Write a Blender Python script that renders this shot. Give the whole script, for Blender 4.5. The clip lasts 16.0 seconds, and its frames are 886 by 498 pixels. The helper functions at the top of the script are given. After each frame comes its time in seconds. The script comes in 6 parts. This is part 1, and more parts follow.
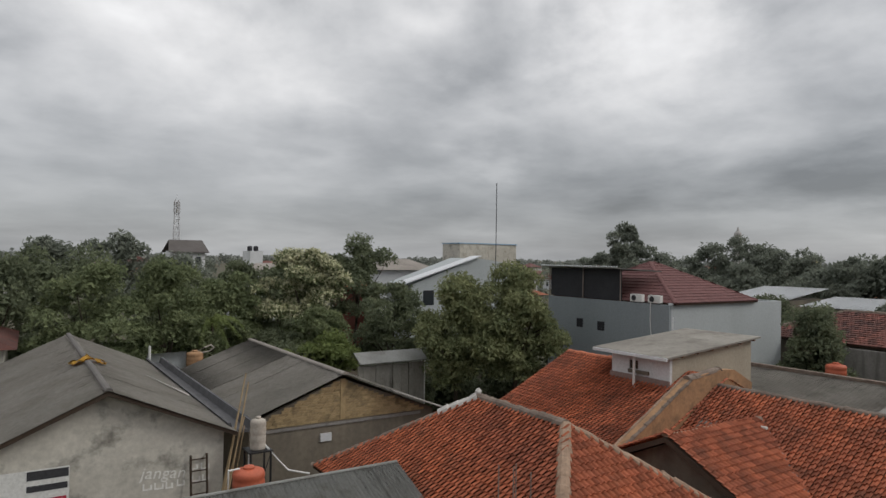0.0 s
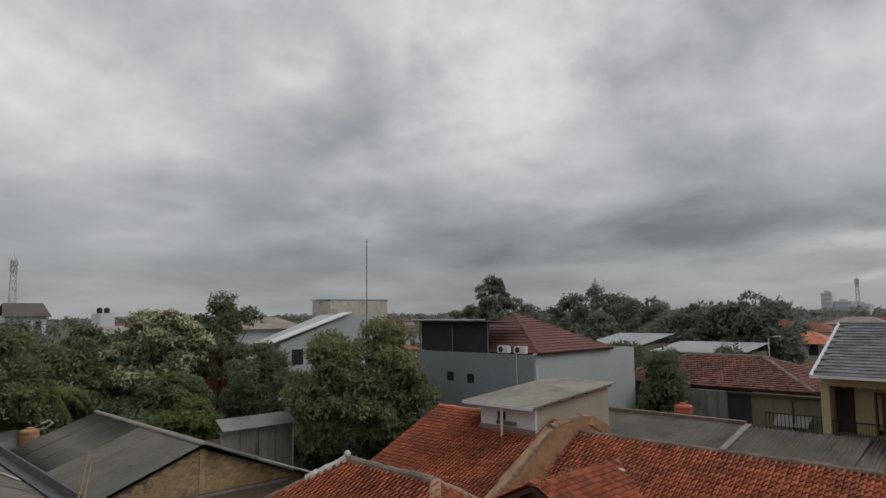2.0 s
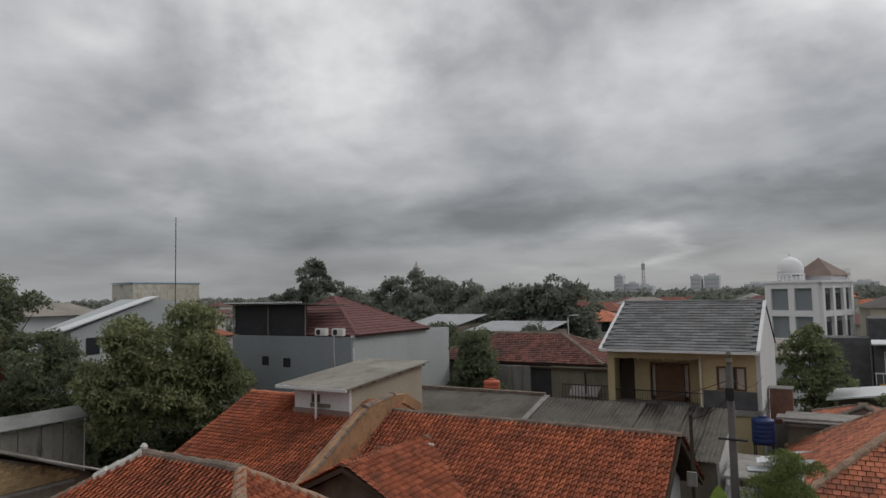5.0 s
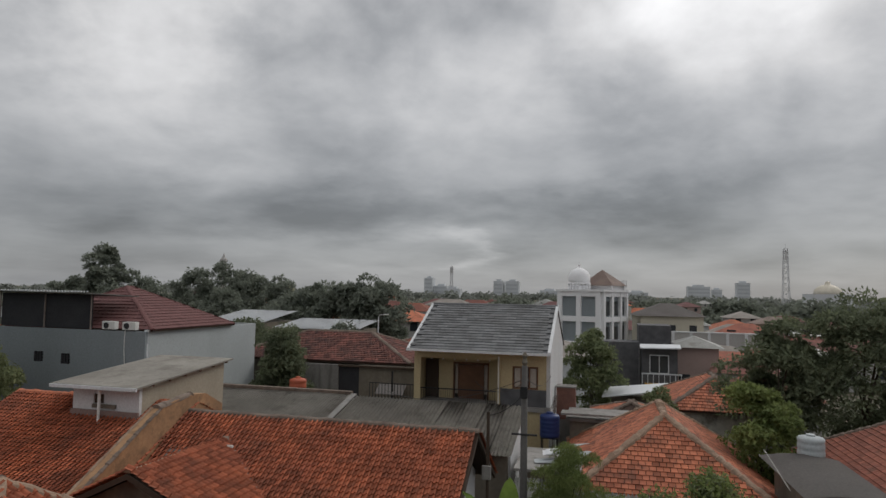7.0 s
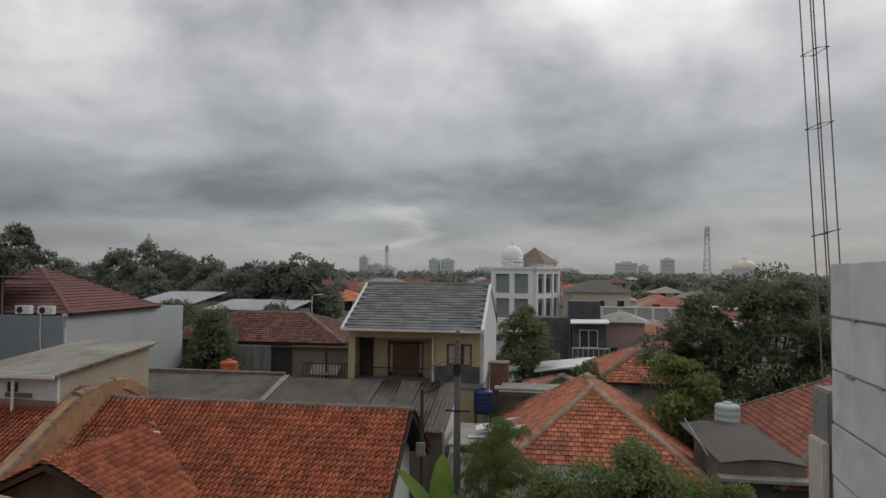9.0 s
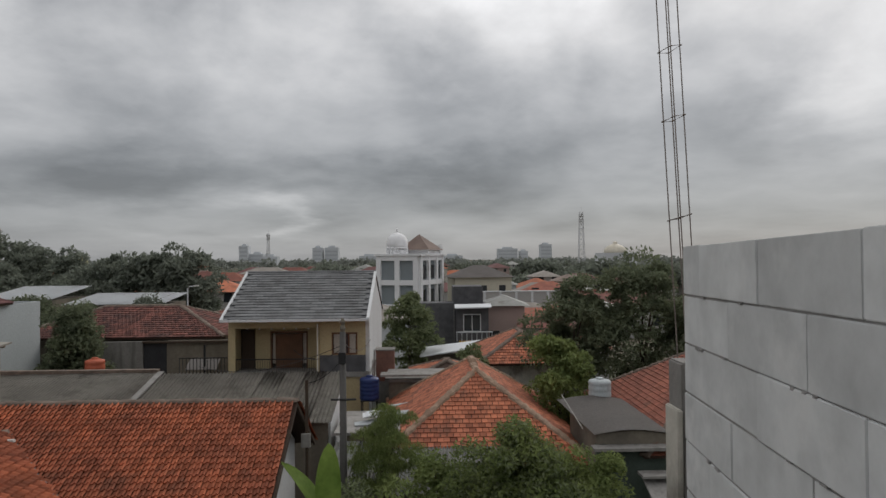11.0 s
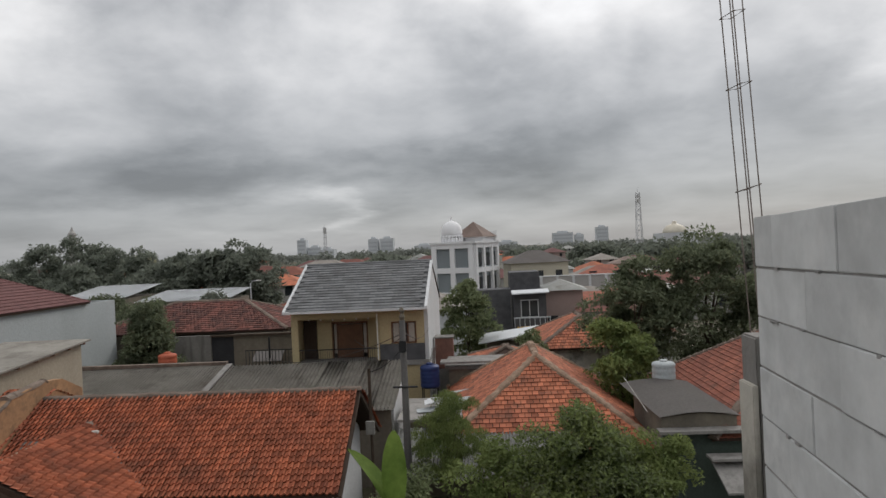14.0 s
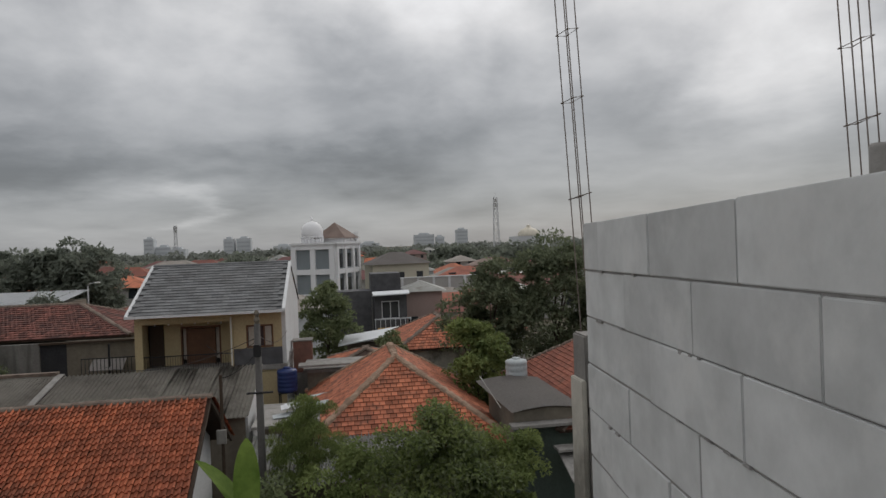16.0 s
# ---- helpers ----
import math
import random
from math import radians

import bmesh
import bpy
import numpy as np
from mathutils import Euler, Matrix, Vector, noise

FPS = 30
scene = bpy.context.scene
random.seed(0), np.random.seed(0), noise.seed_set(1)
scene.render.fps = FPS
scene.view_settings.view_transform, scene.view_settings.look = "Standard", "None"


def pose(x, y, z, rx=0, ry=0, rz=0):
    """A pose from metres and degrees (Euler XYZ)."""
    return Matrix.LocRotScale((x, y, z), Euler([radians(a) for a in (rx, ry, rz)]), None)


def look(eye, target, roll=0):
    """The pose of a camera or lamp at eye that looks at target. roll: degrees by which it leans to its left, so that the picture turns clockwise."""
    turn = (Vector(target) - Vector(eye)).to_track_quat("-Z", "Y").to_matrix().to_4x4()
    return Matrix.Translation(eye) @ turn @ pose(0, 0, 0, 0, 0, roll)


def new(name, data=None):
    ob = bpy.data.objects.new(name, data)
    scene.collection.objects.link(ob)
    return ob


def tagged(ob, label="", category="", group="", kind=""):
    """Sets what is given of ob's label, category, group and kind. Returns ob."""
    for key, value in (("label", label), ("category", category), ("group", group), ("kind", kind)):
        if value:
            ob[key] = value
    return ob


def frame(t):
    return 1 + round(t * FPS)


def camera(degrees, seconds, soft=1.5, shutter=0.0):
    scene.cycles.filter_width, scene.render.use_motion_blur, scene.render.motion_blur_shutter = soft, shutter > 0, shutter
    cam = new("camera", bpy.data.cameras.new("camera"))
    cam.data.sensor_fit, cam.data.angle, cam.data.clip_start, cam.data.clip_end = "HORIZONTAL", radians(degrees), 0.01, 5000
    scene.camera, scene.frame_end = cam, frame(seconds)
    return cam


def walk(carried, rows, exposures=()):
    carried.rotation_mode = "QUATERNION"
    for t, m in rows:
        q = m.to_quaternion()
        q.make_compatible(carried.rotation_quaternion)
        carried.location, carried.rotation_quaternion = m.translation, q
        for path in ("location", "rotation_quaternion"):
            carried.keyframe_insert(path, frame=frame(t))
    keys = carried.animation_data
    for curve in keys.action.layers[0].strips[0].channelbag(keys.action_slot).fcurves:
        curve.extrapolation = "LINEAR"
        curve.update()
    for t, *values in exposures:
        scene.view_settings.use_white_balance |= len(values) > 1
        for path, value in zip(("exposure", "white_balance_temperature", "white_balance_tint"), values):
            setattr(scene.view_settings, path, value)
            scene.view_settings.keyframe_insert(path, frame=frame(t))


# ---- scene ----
cam = camera(67.9, 16.0)
PATH = [
    (0, (1.852, -0.56, 9.548), (1.922, 1.439, 9.576), 0.9),
    (0.5, (1.847, -0.578, 9.564), (1.919, 1.419, 9.654), -0.2),
    (1, (1.875, -0.635, 9.581), (2.044, 1.354, 9.714), -0.4),
    (1.5, (1.95, -0.656, 9.597), (2.258, 1.311, 9.787), -1.4),
    (2, (2.004, -0.676, 9.622), (2.455, 1.263, 9.816), -0.7),
    (2.5, (2.111, -0.662, 9.611), (2.709, 1.234, 9.826), -0.3),
    (3, (2.162, -0.633, 9.596), (2.871, 1.224, 9.821), 0.2),
    (5.5, (2.346, -0.686, 9.536), (3.414, 1.002, 9.644), -0.8),
    (6, (2.324, -0.629, 9.579), (3.555, 0.943, 9.695), 0.1),
    (6.5, (2.269, -0.627, 9.552), (3.61, 0.851, 9.681), 0.9),
    (7, (2.331, -0.596, 9.553), (3.727, 0.83, 9.683), 1.1),
    (7.5, (2.344, -0.577, 9.556), (3.823, 0.765, 9.66), 1.4),
    (8, (2.426, -0.595, 9.556), (3.961, 0.685, 9.627), 2.1),
    (8.5, (2.38, -0.605, 9.566), (3.88, 0.715, 9.65), 0.9),
    (9, (2.421, -0.611, 9.56), (3.954, 0.673, 9.628), 0.5),
    (9.5, (2.478, -0.617, 9.558), (4.068, 0.594, 9.632), 0.2),
    (10, (2.452, -0.633, 9.565), (4.126, 0.459, 9.634), -0.7),
    (12.5, (2.414, -0.618, 9.546), (4.164, 0.351, 9.558), -0.3),
    (13, (2.388, -0.602, 9.547), (4.045, 0.518, 9.569), -1.4),
    (13.5, (2.417, -0.599, 9.534), (4.028, 0.585, 9.538), -1.2),
    (14, (2.402, -0.61, 9.535), (4.046, 0.529, 9.531), -2.6),
    (14.5, (2.464, -0.637, 9.53), (4.246, 0.267, 9.442), -1.1),
    (15, (2.451, -0.664, 9.53), (4.289, 0.121, 9.46), -1.2),
    (15.5, (2.452, -0.661, 9.533), (4.308, 0.083, 9.477), -1.6),
    (16, (2.449, -0.669, 9.537), (4.294, 0.105, 9.52), -2.1),
]
EXPOSURES = [(0, 0.32), (1, 0.2), (2, 0.05), (3, 0.0), (5.5, 0.1), (6.2, 0.15), (7, 0.05), (9, 0.08), (10, 0.13), (12.5, 0.1), (13.5, 0.24), (14.5, 0.4), (15.2, 0.26), (16, 0.1)]
walk(cam, [(t, look(eye, target, roll)) for t, eye, target, roll in PATH], EXPOSURES)


# ---- world, sun ----
def build_world():
    w = bpy.data.worlds.new("overcast_sky")
    scene.world = w
    w.use_nodes = True
    nt = w.node_tree
    nt.nodes.clear()
    N, L = nt.nodes.new, nt.links.new

    def math_node(op, a, b=None, c=None, clamp=False):
        n = N("ShaderNodeMath")
        n.operation, n.use_clamp = op, clamp
        for i, v in enumerate((a, b, c)):
            if v is None:
                continue
            if isinstance(v, (int, float)):
                n.inputs[i].default_value = v
            else:
                L(v, n.inputs[i])
        return n.outputs[0]

    def smooth(v, lo, hi, a=0.0, b=1.0):
        n = N("ShaderNodeMapRange")
        n.interpolation_type = "SMOOTHSTEP"
        L(v, n.inputs[0])
        for i, x in enumerate((lo, hi, a, b)):
            n.inputs[i + 1].default_value = x
        return n.outputs[0]

    tc = N("ShaderNodeTexCoord")
    sep = N("ShaderNodeSeparateXYZ")
    L(tc.outputs["Generated"], sep.inputs[0])
    x, y, z = sep.outputs
    az = math_node("ARCTAN2", x, y)
    el = math_node("MULTIPLY", math_node("ARCSINE", z), 57.2958)
    rise = math_node("LOGARITHM", math_node("ADD", math_node("MAXIMUM", el, 0.0), 5.0), math.e)

    def layer(up):
        """Bearing round a ring and height on a shrinking scale: cells flatten towards the horizon."""
        comb = N("ShaderNodeCombineXYZ")
        L(math_node("MULTIPLY", math_node("SINE", az), 1.55), comb.inputs[0])
        L(math_node("MULTIPLY", math_node("COSINE", az), 1.55), comb.inputs[1])
        L(math_node("ADD", rise, up), comb.inputs[2])
        return comb.outputs[0]

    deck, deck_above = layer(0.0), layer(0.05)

    def cloud(scale, detail, rough, dist, shift, where=None):
        n = N("ShaderNodeTexNoise")
        n.inputs["Scale"].default_value = scale
        n.inputs["Detail"].default_value = detail
        n.inputs["Roughness"].default_value = rough
        n.inputs["Distortion"].default_value = dist
        mp = N("ShaderNodeMapping")
        mp.inputs["Location"].default_value = shift
        L(where or deck, mp.inputs[0])
        L(mp.outputs[0], n.inputs["Vector"])
        return n.outputs["Fac"]

    billow = cloud(2.9, 8, 0.52, 0.1, CLOUD_SHIFT)
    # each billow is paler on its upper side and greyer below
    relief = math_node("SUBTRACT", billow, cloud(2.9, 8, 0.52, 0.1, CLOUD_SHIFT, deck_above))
    broad = cloud(1.3, 2, 0.5, 0.0, (5.2, 2.1, 0.7))
    wisp = cloud(6.0, 6, 0.58, 0.1, (1.2, 8.4, 3.3))
    # bearing and height in degrees, shaken so that no cloud has a clean edge
    az = math_node("MULTIPLY", az, 57.2958)
    az = math_node("ADD", az, math_node("MULTIPLY", math_node("SUBTRACT", cloud(3.2, 7, 0.55, 0.0, (4.1, 0.3, 7.0)), 0.5), 20.0))
    el = math_node("ADD", el, math_node("MULTIPLY", math_node("SUBTRACT", cloud(3.2, 7, 0.55, 0.0, (9.1, 3.3, 1.0)), 0.5), 8.0))

    def bank(a0, e0, sa, se, gain):
        da = math_node("DIVIDE", math_node("SUBTRACT", az, a0), sa)
        de = math_node("DIVIDE", math_node("SUBTRACT", el, e0), se)
        q = math_node("ADD", math_node("MULTIPLY", da, da), math_node("MULTIPLY", de, de))
        return math_node("MULTIPLY", math_node("EXPONENT", math_node("MULTIPLY", q, -1.0)), gain)

    high = smooth(z, 0.04, 0.36)
    lum = math_node("ADD", 0.27, math_node("MULTIPLY", high, 0.19))
    # an overcast sky is brightest overhead
    lum = math_node("ADD", lum, smooth(z, 0.4, 1.0, 0.0, 0.36))
    swing = math_node("ADD", 0.075, math_node("MULTIPLY", high, 0.11))
    lum = math_node("ADD", lum, math_node("MULTIPLY", math_node("SUBTRACT", smooth(billow, 0.39, 0.61), 0.5), swing))
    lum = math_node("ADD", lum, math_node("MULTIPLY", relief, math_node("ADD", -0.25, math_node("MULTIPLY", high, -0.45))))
    lum = math_node("ADD", lum, math_node("MULTIPLY", math_node("SUBTRACT", broad, 0.5), 0.12))
    lum = math_node("ADD", lum, math_node("MULTIPLY", math_node("SUBTRACT", wisp, 0.5), 0.05))
    for a0, e0, sa, se, gain in BANKS:
        lum = math_node("ADD", lum, bank(a0, e0, sa, se, gain))
    lum = math_node("MAXIMUM", lum, 0.16)

    ramp = N("ShaderNodeValToRGB")
    ramp.color_ramp.elements[0].position, ramp.color_ramp.elements[0].color = 0.2, (0.955, 0.985, 1.03, 1)
    ramp.color_ramp.elements[1].position, ramp.color_ramp.elements[1].color = 0.6, (1.0, 0.995, 1.0, 1)
    L(lum, ramp.inputs[0])
    clouds = N("ShaderNodeMixRGB")
    clouds.blend_type, clouds.inputs[0].default_value = "MULTIPLY", 1.0
    L(ramp.outputs[0], clouds.inputs[1])
    L(lum, clouds.inputs[2])

    sky = N("ShaderNodeTexSky")
    sky.sky_type, sky.sun_disc = "NISHITA", False
    sky.sun_elevation, sky.sun_rotation = radians(SUN_EL), radians(SUN_AZ)
    bg1, bg2, add, out = N("ShaderNodeBackground"), N("ShaderNodeBackground"), N("ShaderNodeAddShader"), N("ShaderNodeOutputWorld")
    L(sky.outputs[0], bg1.inputs[0])
    bg1.inputs[1].default_value = 0.006
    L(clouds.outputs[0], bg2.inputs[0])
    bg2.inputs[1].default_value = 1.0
    L(bg1.outputs[0], add.inputs[0])
    L(bg2.outputs[0], add.inputs[1])
    L(add.outputs[0], out.inputs[0])


SUN_AZ, SUN_EL = 95.0, 38.0
CLOUD_SHIFT = (2.4, 6.3, 0.0)
# thick and thin banks of cloud: bearing, height, width, depth in degrees, gain
BANKS = [(-22, 5, 16, 4.5, 0.06), (19, 23, 7, 8, 0.30), (-13, 13, 9, 2.0, 0.12), (-24, 19, 9, 5, 0.08), (3, 8.5, 4, 1.0, 0.08), (9, 15, 6, 3.5, -0.08),
         (32, 17, 8, 5, -0.06), (22, 6.4, 20, 2.0, -0.075), (48, 7.2, 18, 1.9, -0.085), (46, 3.2, 26, 1.5, 0.05), (46, 3.4, 1.7, 0.8, 0.10),
         (58, 8.2, 7, 1.3, -0.06), (70, 24, 14, 5, 0.42), (94, 12, 6, 4, 0.24), (71, 11, 6, 2.5, -0.06), (98, 22, 14, 6, 0.22)]
build_world()
sun = new("sun", bpy.data.lights.new("sun", "SUN"))
sun.data.energy, sun.data.angle, sun.data.color = 0.9, radians(25), (1.0, 0.96, 0.9)
_a, _e = radians(SUN_AZ), radians(SUN_EL)
sun.matrix_world = look((60 * math.sin(_a) * math.cos(_e), 60 * math.cos(_a) * math.cos(_e), 60 * math.sin(_e)), (0, 0, 0))

# ---- plan axes: a runs along the rows of houses, b away from the camera's building ----
PLAN = Matrix.Rotation(math.atan2(-0.8545, 0.5195), 4, "Z")


# ---- materials ----
def material(name, colour, second=None, rough=0.85, metal=0.0, big=0.6, fine=14.0, amount=0.5, bump=0.25, bump_scale=40.0,
             stain=None, stain_amount=0.0, per_piece=0.0, streak=False, contrast=(0.35, 0.68)):
    m = bpy.data.materials.new(name)
    m.use_nodes = True
    nt = m.node_tree
    N, L = nt.nodes.new, nt.links.new
    bsdf = nt.nodes["Principled BSDF"]
    geo = N("ShaderNodeNewGeometry")
    mp = N("ShaderNodeMapping")
    L(geo.outputs["Position"], mp.inputs[0])
    if streak:
        mp.inputs["Scale"].default_value = (1, 1, 0.18)

    def tex(scale, detail, src):
        n = N("ShaderNodeTexNoise")
        n.inputs["Scale"].default_value, n.inputs["Detail"].default_value, n.inputs["Roughness"].default_value = scale, detail, 0.62
        L(src, n.inputs["Vector"])
        return n.outputs["Fac"]

    def span(v, lo, hi, a=0.0, b=1.0):
        n = N("ShaderNodeMapRange")
        L(v, n.inputs[0])
        for i, x in enumerate((lo, hi, a, b)):
            n.inputs[i + 1].default_value = x
        return n.outputs[0]

    def blend(fac, a, b, mode="MIX"):
        n = N("ShaderNodeMixRGB")
        n.blend_type = mode
        for i, v in enumerate((fac, a, b)):
            if isinstance(v, (int, float)):
                n.inputs[i].default_value = v
            elif isinstance(v, tuple):
                n.inputs[i].default_value = (*v, 1) if len(v) == 3 else v
            else:
                L(v, n.inputs[i])
        return n.outputs[0]

    second = second or tuple(c * 0.72 for c in colour)
    col = blend(span(tex(big, 4, mp.outputs[0]), contrast[0], contrast[1], 0, amount), colour, second)
    f = span(tex(fine, 5, geo.outputs["Position"]), 0.25, 0.75, 0.78, 1.2)
    col = blend(0.8, col, f, "MULTIPLY")
    if per_piece:
        info = N("ShaderNodeObjectInfo")
        add = N("ShaderNodeMath")
        add.operation = "ADD"
        L(geo.outputs["Random Per Island"], add.inputs[0])
        L(info.outputs["Random"], add.inputs[1])
        fr = N("ShaderNodeMath")
        fr.operation = "FRACT"
        L(add.outputs[0], fr.inputs[0])
        v = span(fr.outputs[0], 0, 1, 1 - per_piece, 1 + per_piece)
        col = blend(1.0, col, v, "MULTIPLY")
    if stain:
        col = blend(span(tex(big * 2.3, 6, mp.outputs[0]), 0.52, 0.66, 0, stain_amount), col, stain)
    L(col, bsdf.inputs["Base Color"])
    L(span(tex(fine * 0.7, 3, geo.outputs["Position"]), 0.3, 0.7, max(0.05, rough - 0.1), min(1, rough + 0.08)), bsdf.inputs["Roughness"])
    bsdf.inputs["Metallic"].default_value = metal
    bsdf.inputs["Specular IOR Level"].default_value = 0.3
    if bump:
        b = N("ShaderNodeBump")
        b.inputs["Strength"].default_value, b.inputs["Distance"].default_value = bump, 0.01
        L(tex(bump_scale, 4, geo.outputs["Position"]), b.inputs["Height"])
        L(b.outputs[0], bsdf.inputs["Normal"])
    return m


def glass_material(name, tint):
    m = bpy.data.materials.new(name)
    m.use_nodes = True
    b = m.node_tree.nodes["Principled BSDF"]
    b.inputs["Base Color"].default_value = (*tint, 1)
    b.inputs["Roughness"].default_value = 0.08
    b.inputs["Specular IOR Level"].default_value = 0.6
    return m


def leaf_material(name, dark, light):
    """A thin leaf: part of the light passes through it."""
    m = material(name, light, dark, rough=0.75, big=0.9, fine=6, amount=1.0, bump=0, per_piece=0.2)
    nt = m.node_tree
    bsdf = nt.nodes["Principled BSDF"]
    through_leaf, mix = nt.nodes.new("ShaderNodeBsdfTranslucent"), nt.nodes.new("ShaderNodeMixShader")
    nt.links.new(bsdf.inputs["Base Color"].links[0].from_socket, through_leaf.inputs["Color"])
    mix.inputs[0].default_value = 0.42
    bsdf.inputs["Specular IOR Level"].default_value = 0.12
    nt.links.new(bsdf.outputs[0], mix.inputs[1])
    nt.links.new(through_leaf.outputs[0], mix.inputs[2])
    nt.links.new(mix.outputs[0], nt.nodes["Material Output"].inputs["Surface"])
    return m


M = {}
M["clay"] = material("clay_tile", (0.41, 0.125, 0.06), (0.23, 0.075, 0.045), big=0.55, fine=5, amount=0.85, per_piece=0.32, bump=0.2,
                     stain=(0.13, 0.06, 0.04), stain_amount=0.5)
M["clay_flat"] = material("clay_tile_pale", (0.42, 0.145, 0.078), (0.25, 0.085, 0.052), big=0.7, fine=6, amount=0.7, per_piece=0.35,
                          stain=(0.10, 0.06, 0.045), stain_amount=0.6)
M["clay_dark"] = material("weathered_dark_clay_tile", (0.27, 0.095, 0.062), (0.17, 0.062, 0.046), big=0.7, fine=6, amount=0.8, per_piece=0.22,
                          stain=(0.10, 0.06, 0.045), stain_amount=0.5)
M["sheet_pale"] = material("pale_fibre_cement_sheet", (0.31, 0.29, 0.26), (0.22, 0.205, 0.18), big=0.35, fine=7, amount=0.9, bump=0.3, stain=(0.17, 0.155, 0.135), stain_amount=0.4)
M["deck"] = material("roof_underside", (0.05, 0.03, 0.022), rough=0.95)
M["maroon"] = material("maroon_tile", (0.15, 0.07, 0.067), (0.115, 0.056, 0.054), big=0.4, amount=0.6, per_piece=0.1)
M["dark_tile"] = material("weathered_red_tile", (0.15, 0.055, 0.042), (0.075, 0.035, 0.03), big=0.5, amount=0.9, per_piece=0.5, stain=(0.04, 0.03, 0.028), stain_amount=0.6)
M["grey_tile"] = material("grey_shingle", (0.165, 0.17, 0.175), (0.10, 0.10, 0.10), big=0.8, fine=9, amount=0.8, per_piece=0.22)
M["mortar"] = material("ridge_mortar", (0.20, 0.155, 0.125), (0.10, 0.075, 0.06), big=1.5, fine=9, amount=0.9, bump=0.6, stain=(0.05, 0.04, 0.035), stain_amount=0.5)
M["mortar_tan"] = material("tan_ridge_mortar", (0.34, 0.24, 0.17), (0.20, 0.13, 0.09), big=1.8, fine=9, amount=0.9, bump=0.6, stain=(0.09, 0.07, 0.055), stain_amount=0.5)
M["masonry"] = material("orange_brown_masonry", (0.40, 0.235, 0.125), (0.25, 0.15, 0.085), big=1.1, fine=7, amount=0.9, bump=0.7, bump_scale=18, stain=(0.12, 0.085, 0.055), stain_amount=0.5)
M["felt"] = material("dark_roof_felt", (0.20, 0.185, 0.175), (0.15, 0.138, 0.13), big=0.6, amount=0.5, bump=0.1)
M["felt_ridge"] = material("tarred_ridge_sheet", (0.15, 0.14, 0.13), (0.10, 0.095, 0.09), big=0.8, amount=0.8, bump=0.3)
M["mortar_pale"] = material("fresh_mortar", (0.55, 0.53, 0.50), (0.38, 0.36, 0.33), big=2, fine=9, amount=0.7, bump=0.6)
M["asbestos"] = material("asbestos_sheet", (0.275, 0.25, 0.225), (0.19, 0.17, 0.15), big=0.35, fine=7, amount=0.9, bump=0.3, stain=(0.14, 0.128, 0.115), stain_amount=0.35)
M["zinc"] = material("weathered_zinc_sheet", (0.26, 0.265, 0.25), (0.16, 0.16, 0.15), rough=0.6, metal=0.25, big=0.5, amount=0.8, stain=(0.09, 0.07, 0.05), stain_amount=0.5)
M["old_sheet"] = material("weathered_brown_grey_sheet", (0.26, 0.245, 0.215), (0.17, 0.155, 0.135), big=0.5, fine=8, amount=0.9, streak=False, stain=(0.10, 0.085, 0.07), stain_amount=0.5)
M["zinc_pale"] = material("pale_zinc_sheet", (0.40, 0.40, 0.37), (0.28, 0.28, 0.26), rough=0.6, metal=0.15, big=0.5, amount=0.8, stain=(0.14, 0.11, 0.08), stain_amount=0.4)
M["white_metal"] = material("white_metal_sheet", (0.62, 0.64, 0.66), (0.50, 0.52, 0.53), rough=0.5, metal=0.1, big=0.3, amount=0.5)
M["plaster_old"] = material("stained_plaster", (0.54, 0.515, 0.455), (0.40, 0.38, 0.335), big=0.45, fine=6, amount=0.8, bump=0.4,
                            stain=(0.10, 0.095, 0.08), stain_amount=0.75, contrast=(0.4, 0.7))
M["brick_yellow"] = material("ochre_brick_wall", (0.37, 0.275, 0.15), (0.25, 0.19, 0.105), big=0.7, fine=8, amount=0.8, stain=(0.07, 0.06, 0.04), stain_amount=0.6, per_piece=0.2)
M["dirty_wall"] = material("mossy_dark_wall", (0.19, 0.165, 0.13), (0.11, 0.098, 0.08), big=0.6, fine=6, amount=0.9, streak=True)
M["concrete"] = material("concrete", (0.27, 0.26, 0.245), (0.17, 0.16, 0.15), big=0.8, fine=9, amount=0.8, bump=0.4, streak=True, stain=(0.08, 0.075, 0.065), stain_amount=0.5)
M["wall_light"] = material("pale_grey_paint_and_shaded_white", (0.40, 0.43, 0.44), (0.34, 0.365, 0.37), big=0.4, amount=0.6, streak=True, bump=0.1)
M["wall_slate"] = material("slate_grey_paint", (0.24, 0.268, 0.284), (0.20, 0.225, 0.236), big=0.4, amount=0.6, streak=True, bump=0.1)
M["beige"] = material("beige_plaster", (0.39, 0.35, 0.275), (0.29, 0.26, 0.205), big=0.5, amount=0.7, streak=True, bump=0.2)
M["white_wall"] = material("white_paint", (0.62, 0.63, 0.64), (0.52, 0.53, 0.53), big=0.5, amount=0.6, streak=True, bump=0.1)
M["white_bright"] = material("fresh_white_paint", (0.80, 0.80, 0.81), (0.70, 0.70, 0.71), big=0.3, amount=0.5, streak=True, bump=0)
M["cream"] = material("cream_yellow_paint", (0.44, 0.36, 0.215), (0.37, 0.305, 0.18), big=0.5, amount=0.5, bump=0.1)
M["stone_dark"] = material("dark_stone_cladding", (0.105, 0.105, 0.11), (0.065, 0.065, 0.07), big=2.0, fine=8, amount=0.9)
M["wood"] = material("brown_wood", (0.15, 0.075, 0.04), (0.09, 0.045, 0.025), big=2, fine=20, amount=0.8, rough=0.6)
M["dark_wood"] = material("dark_timber", (0.06, 0.042, 0.03), rough=0.8)
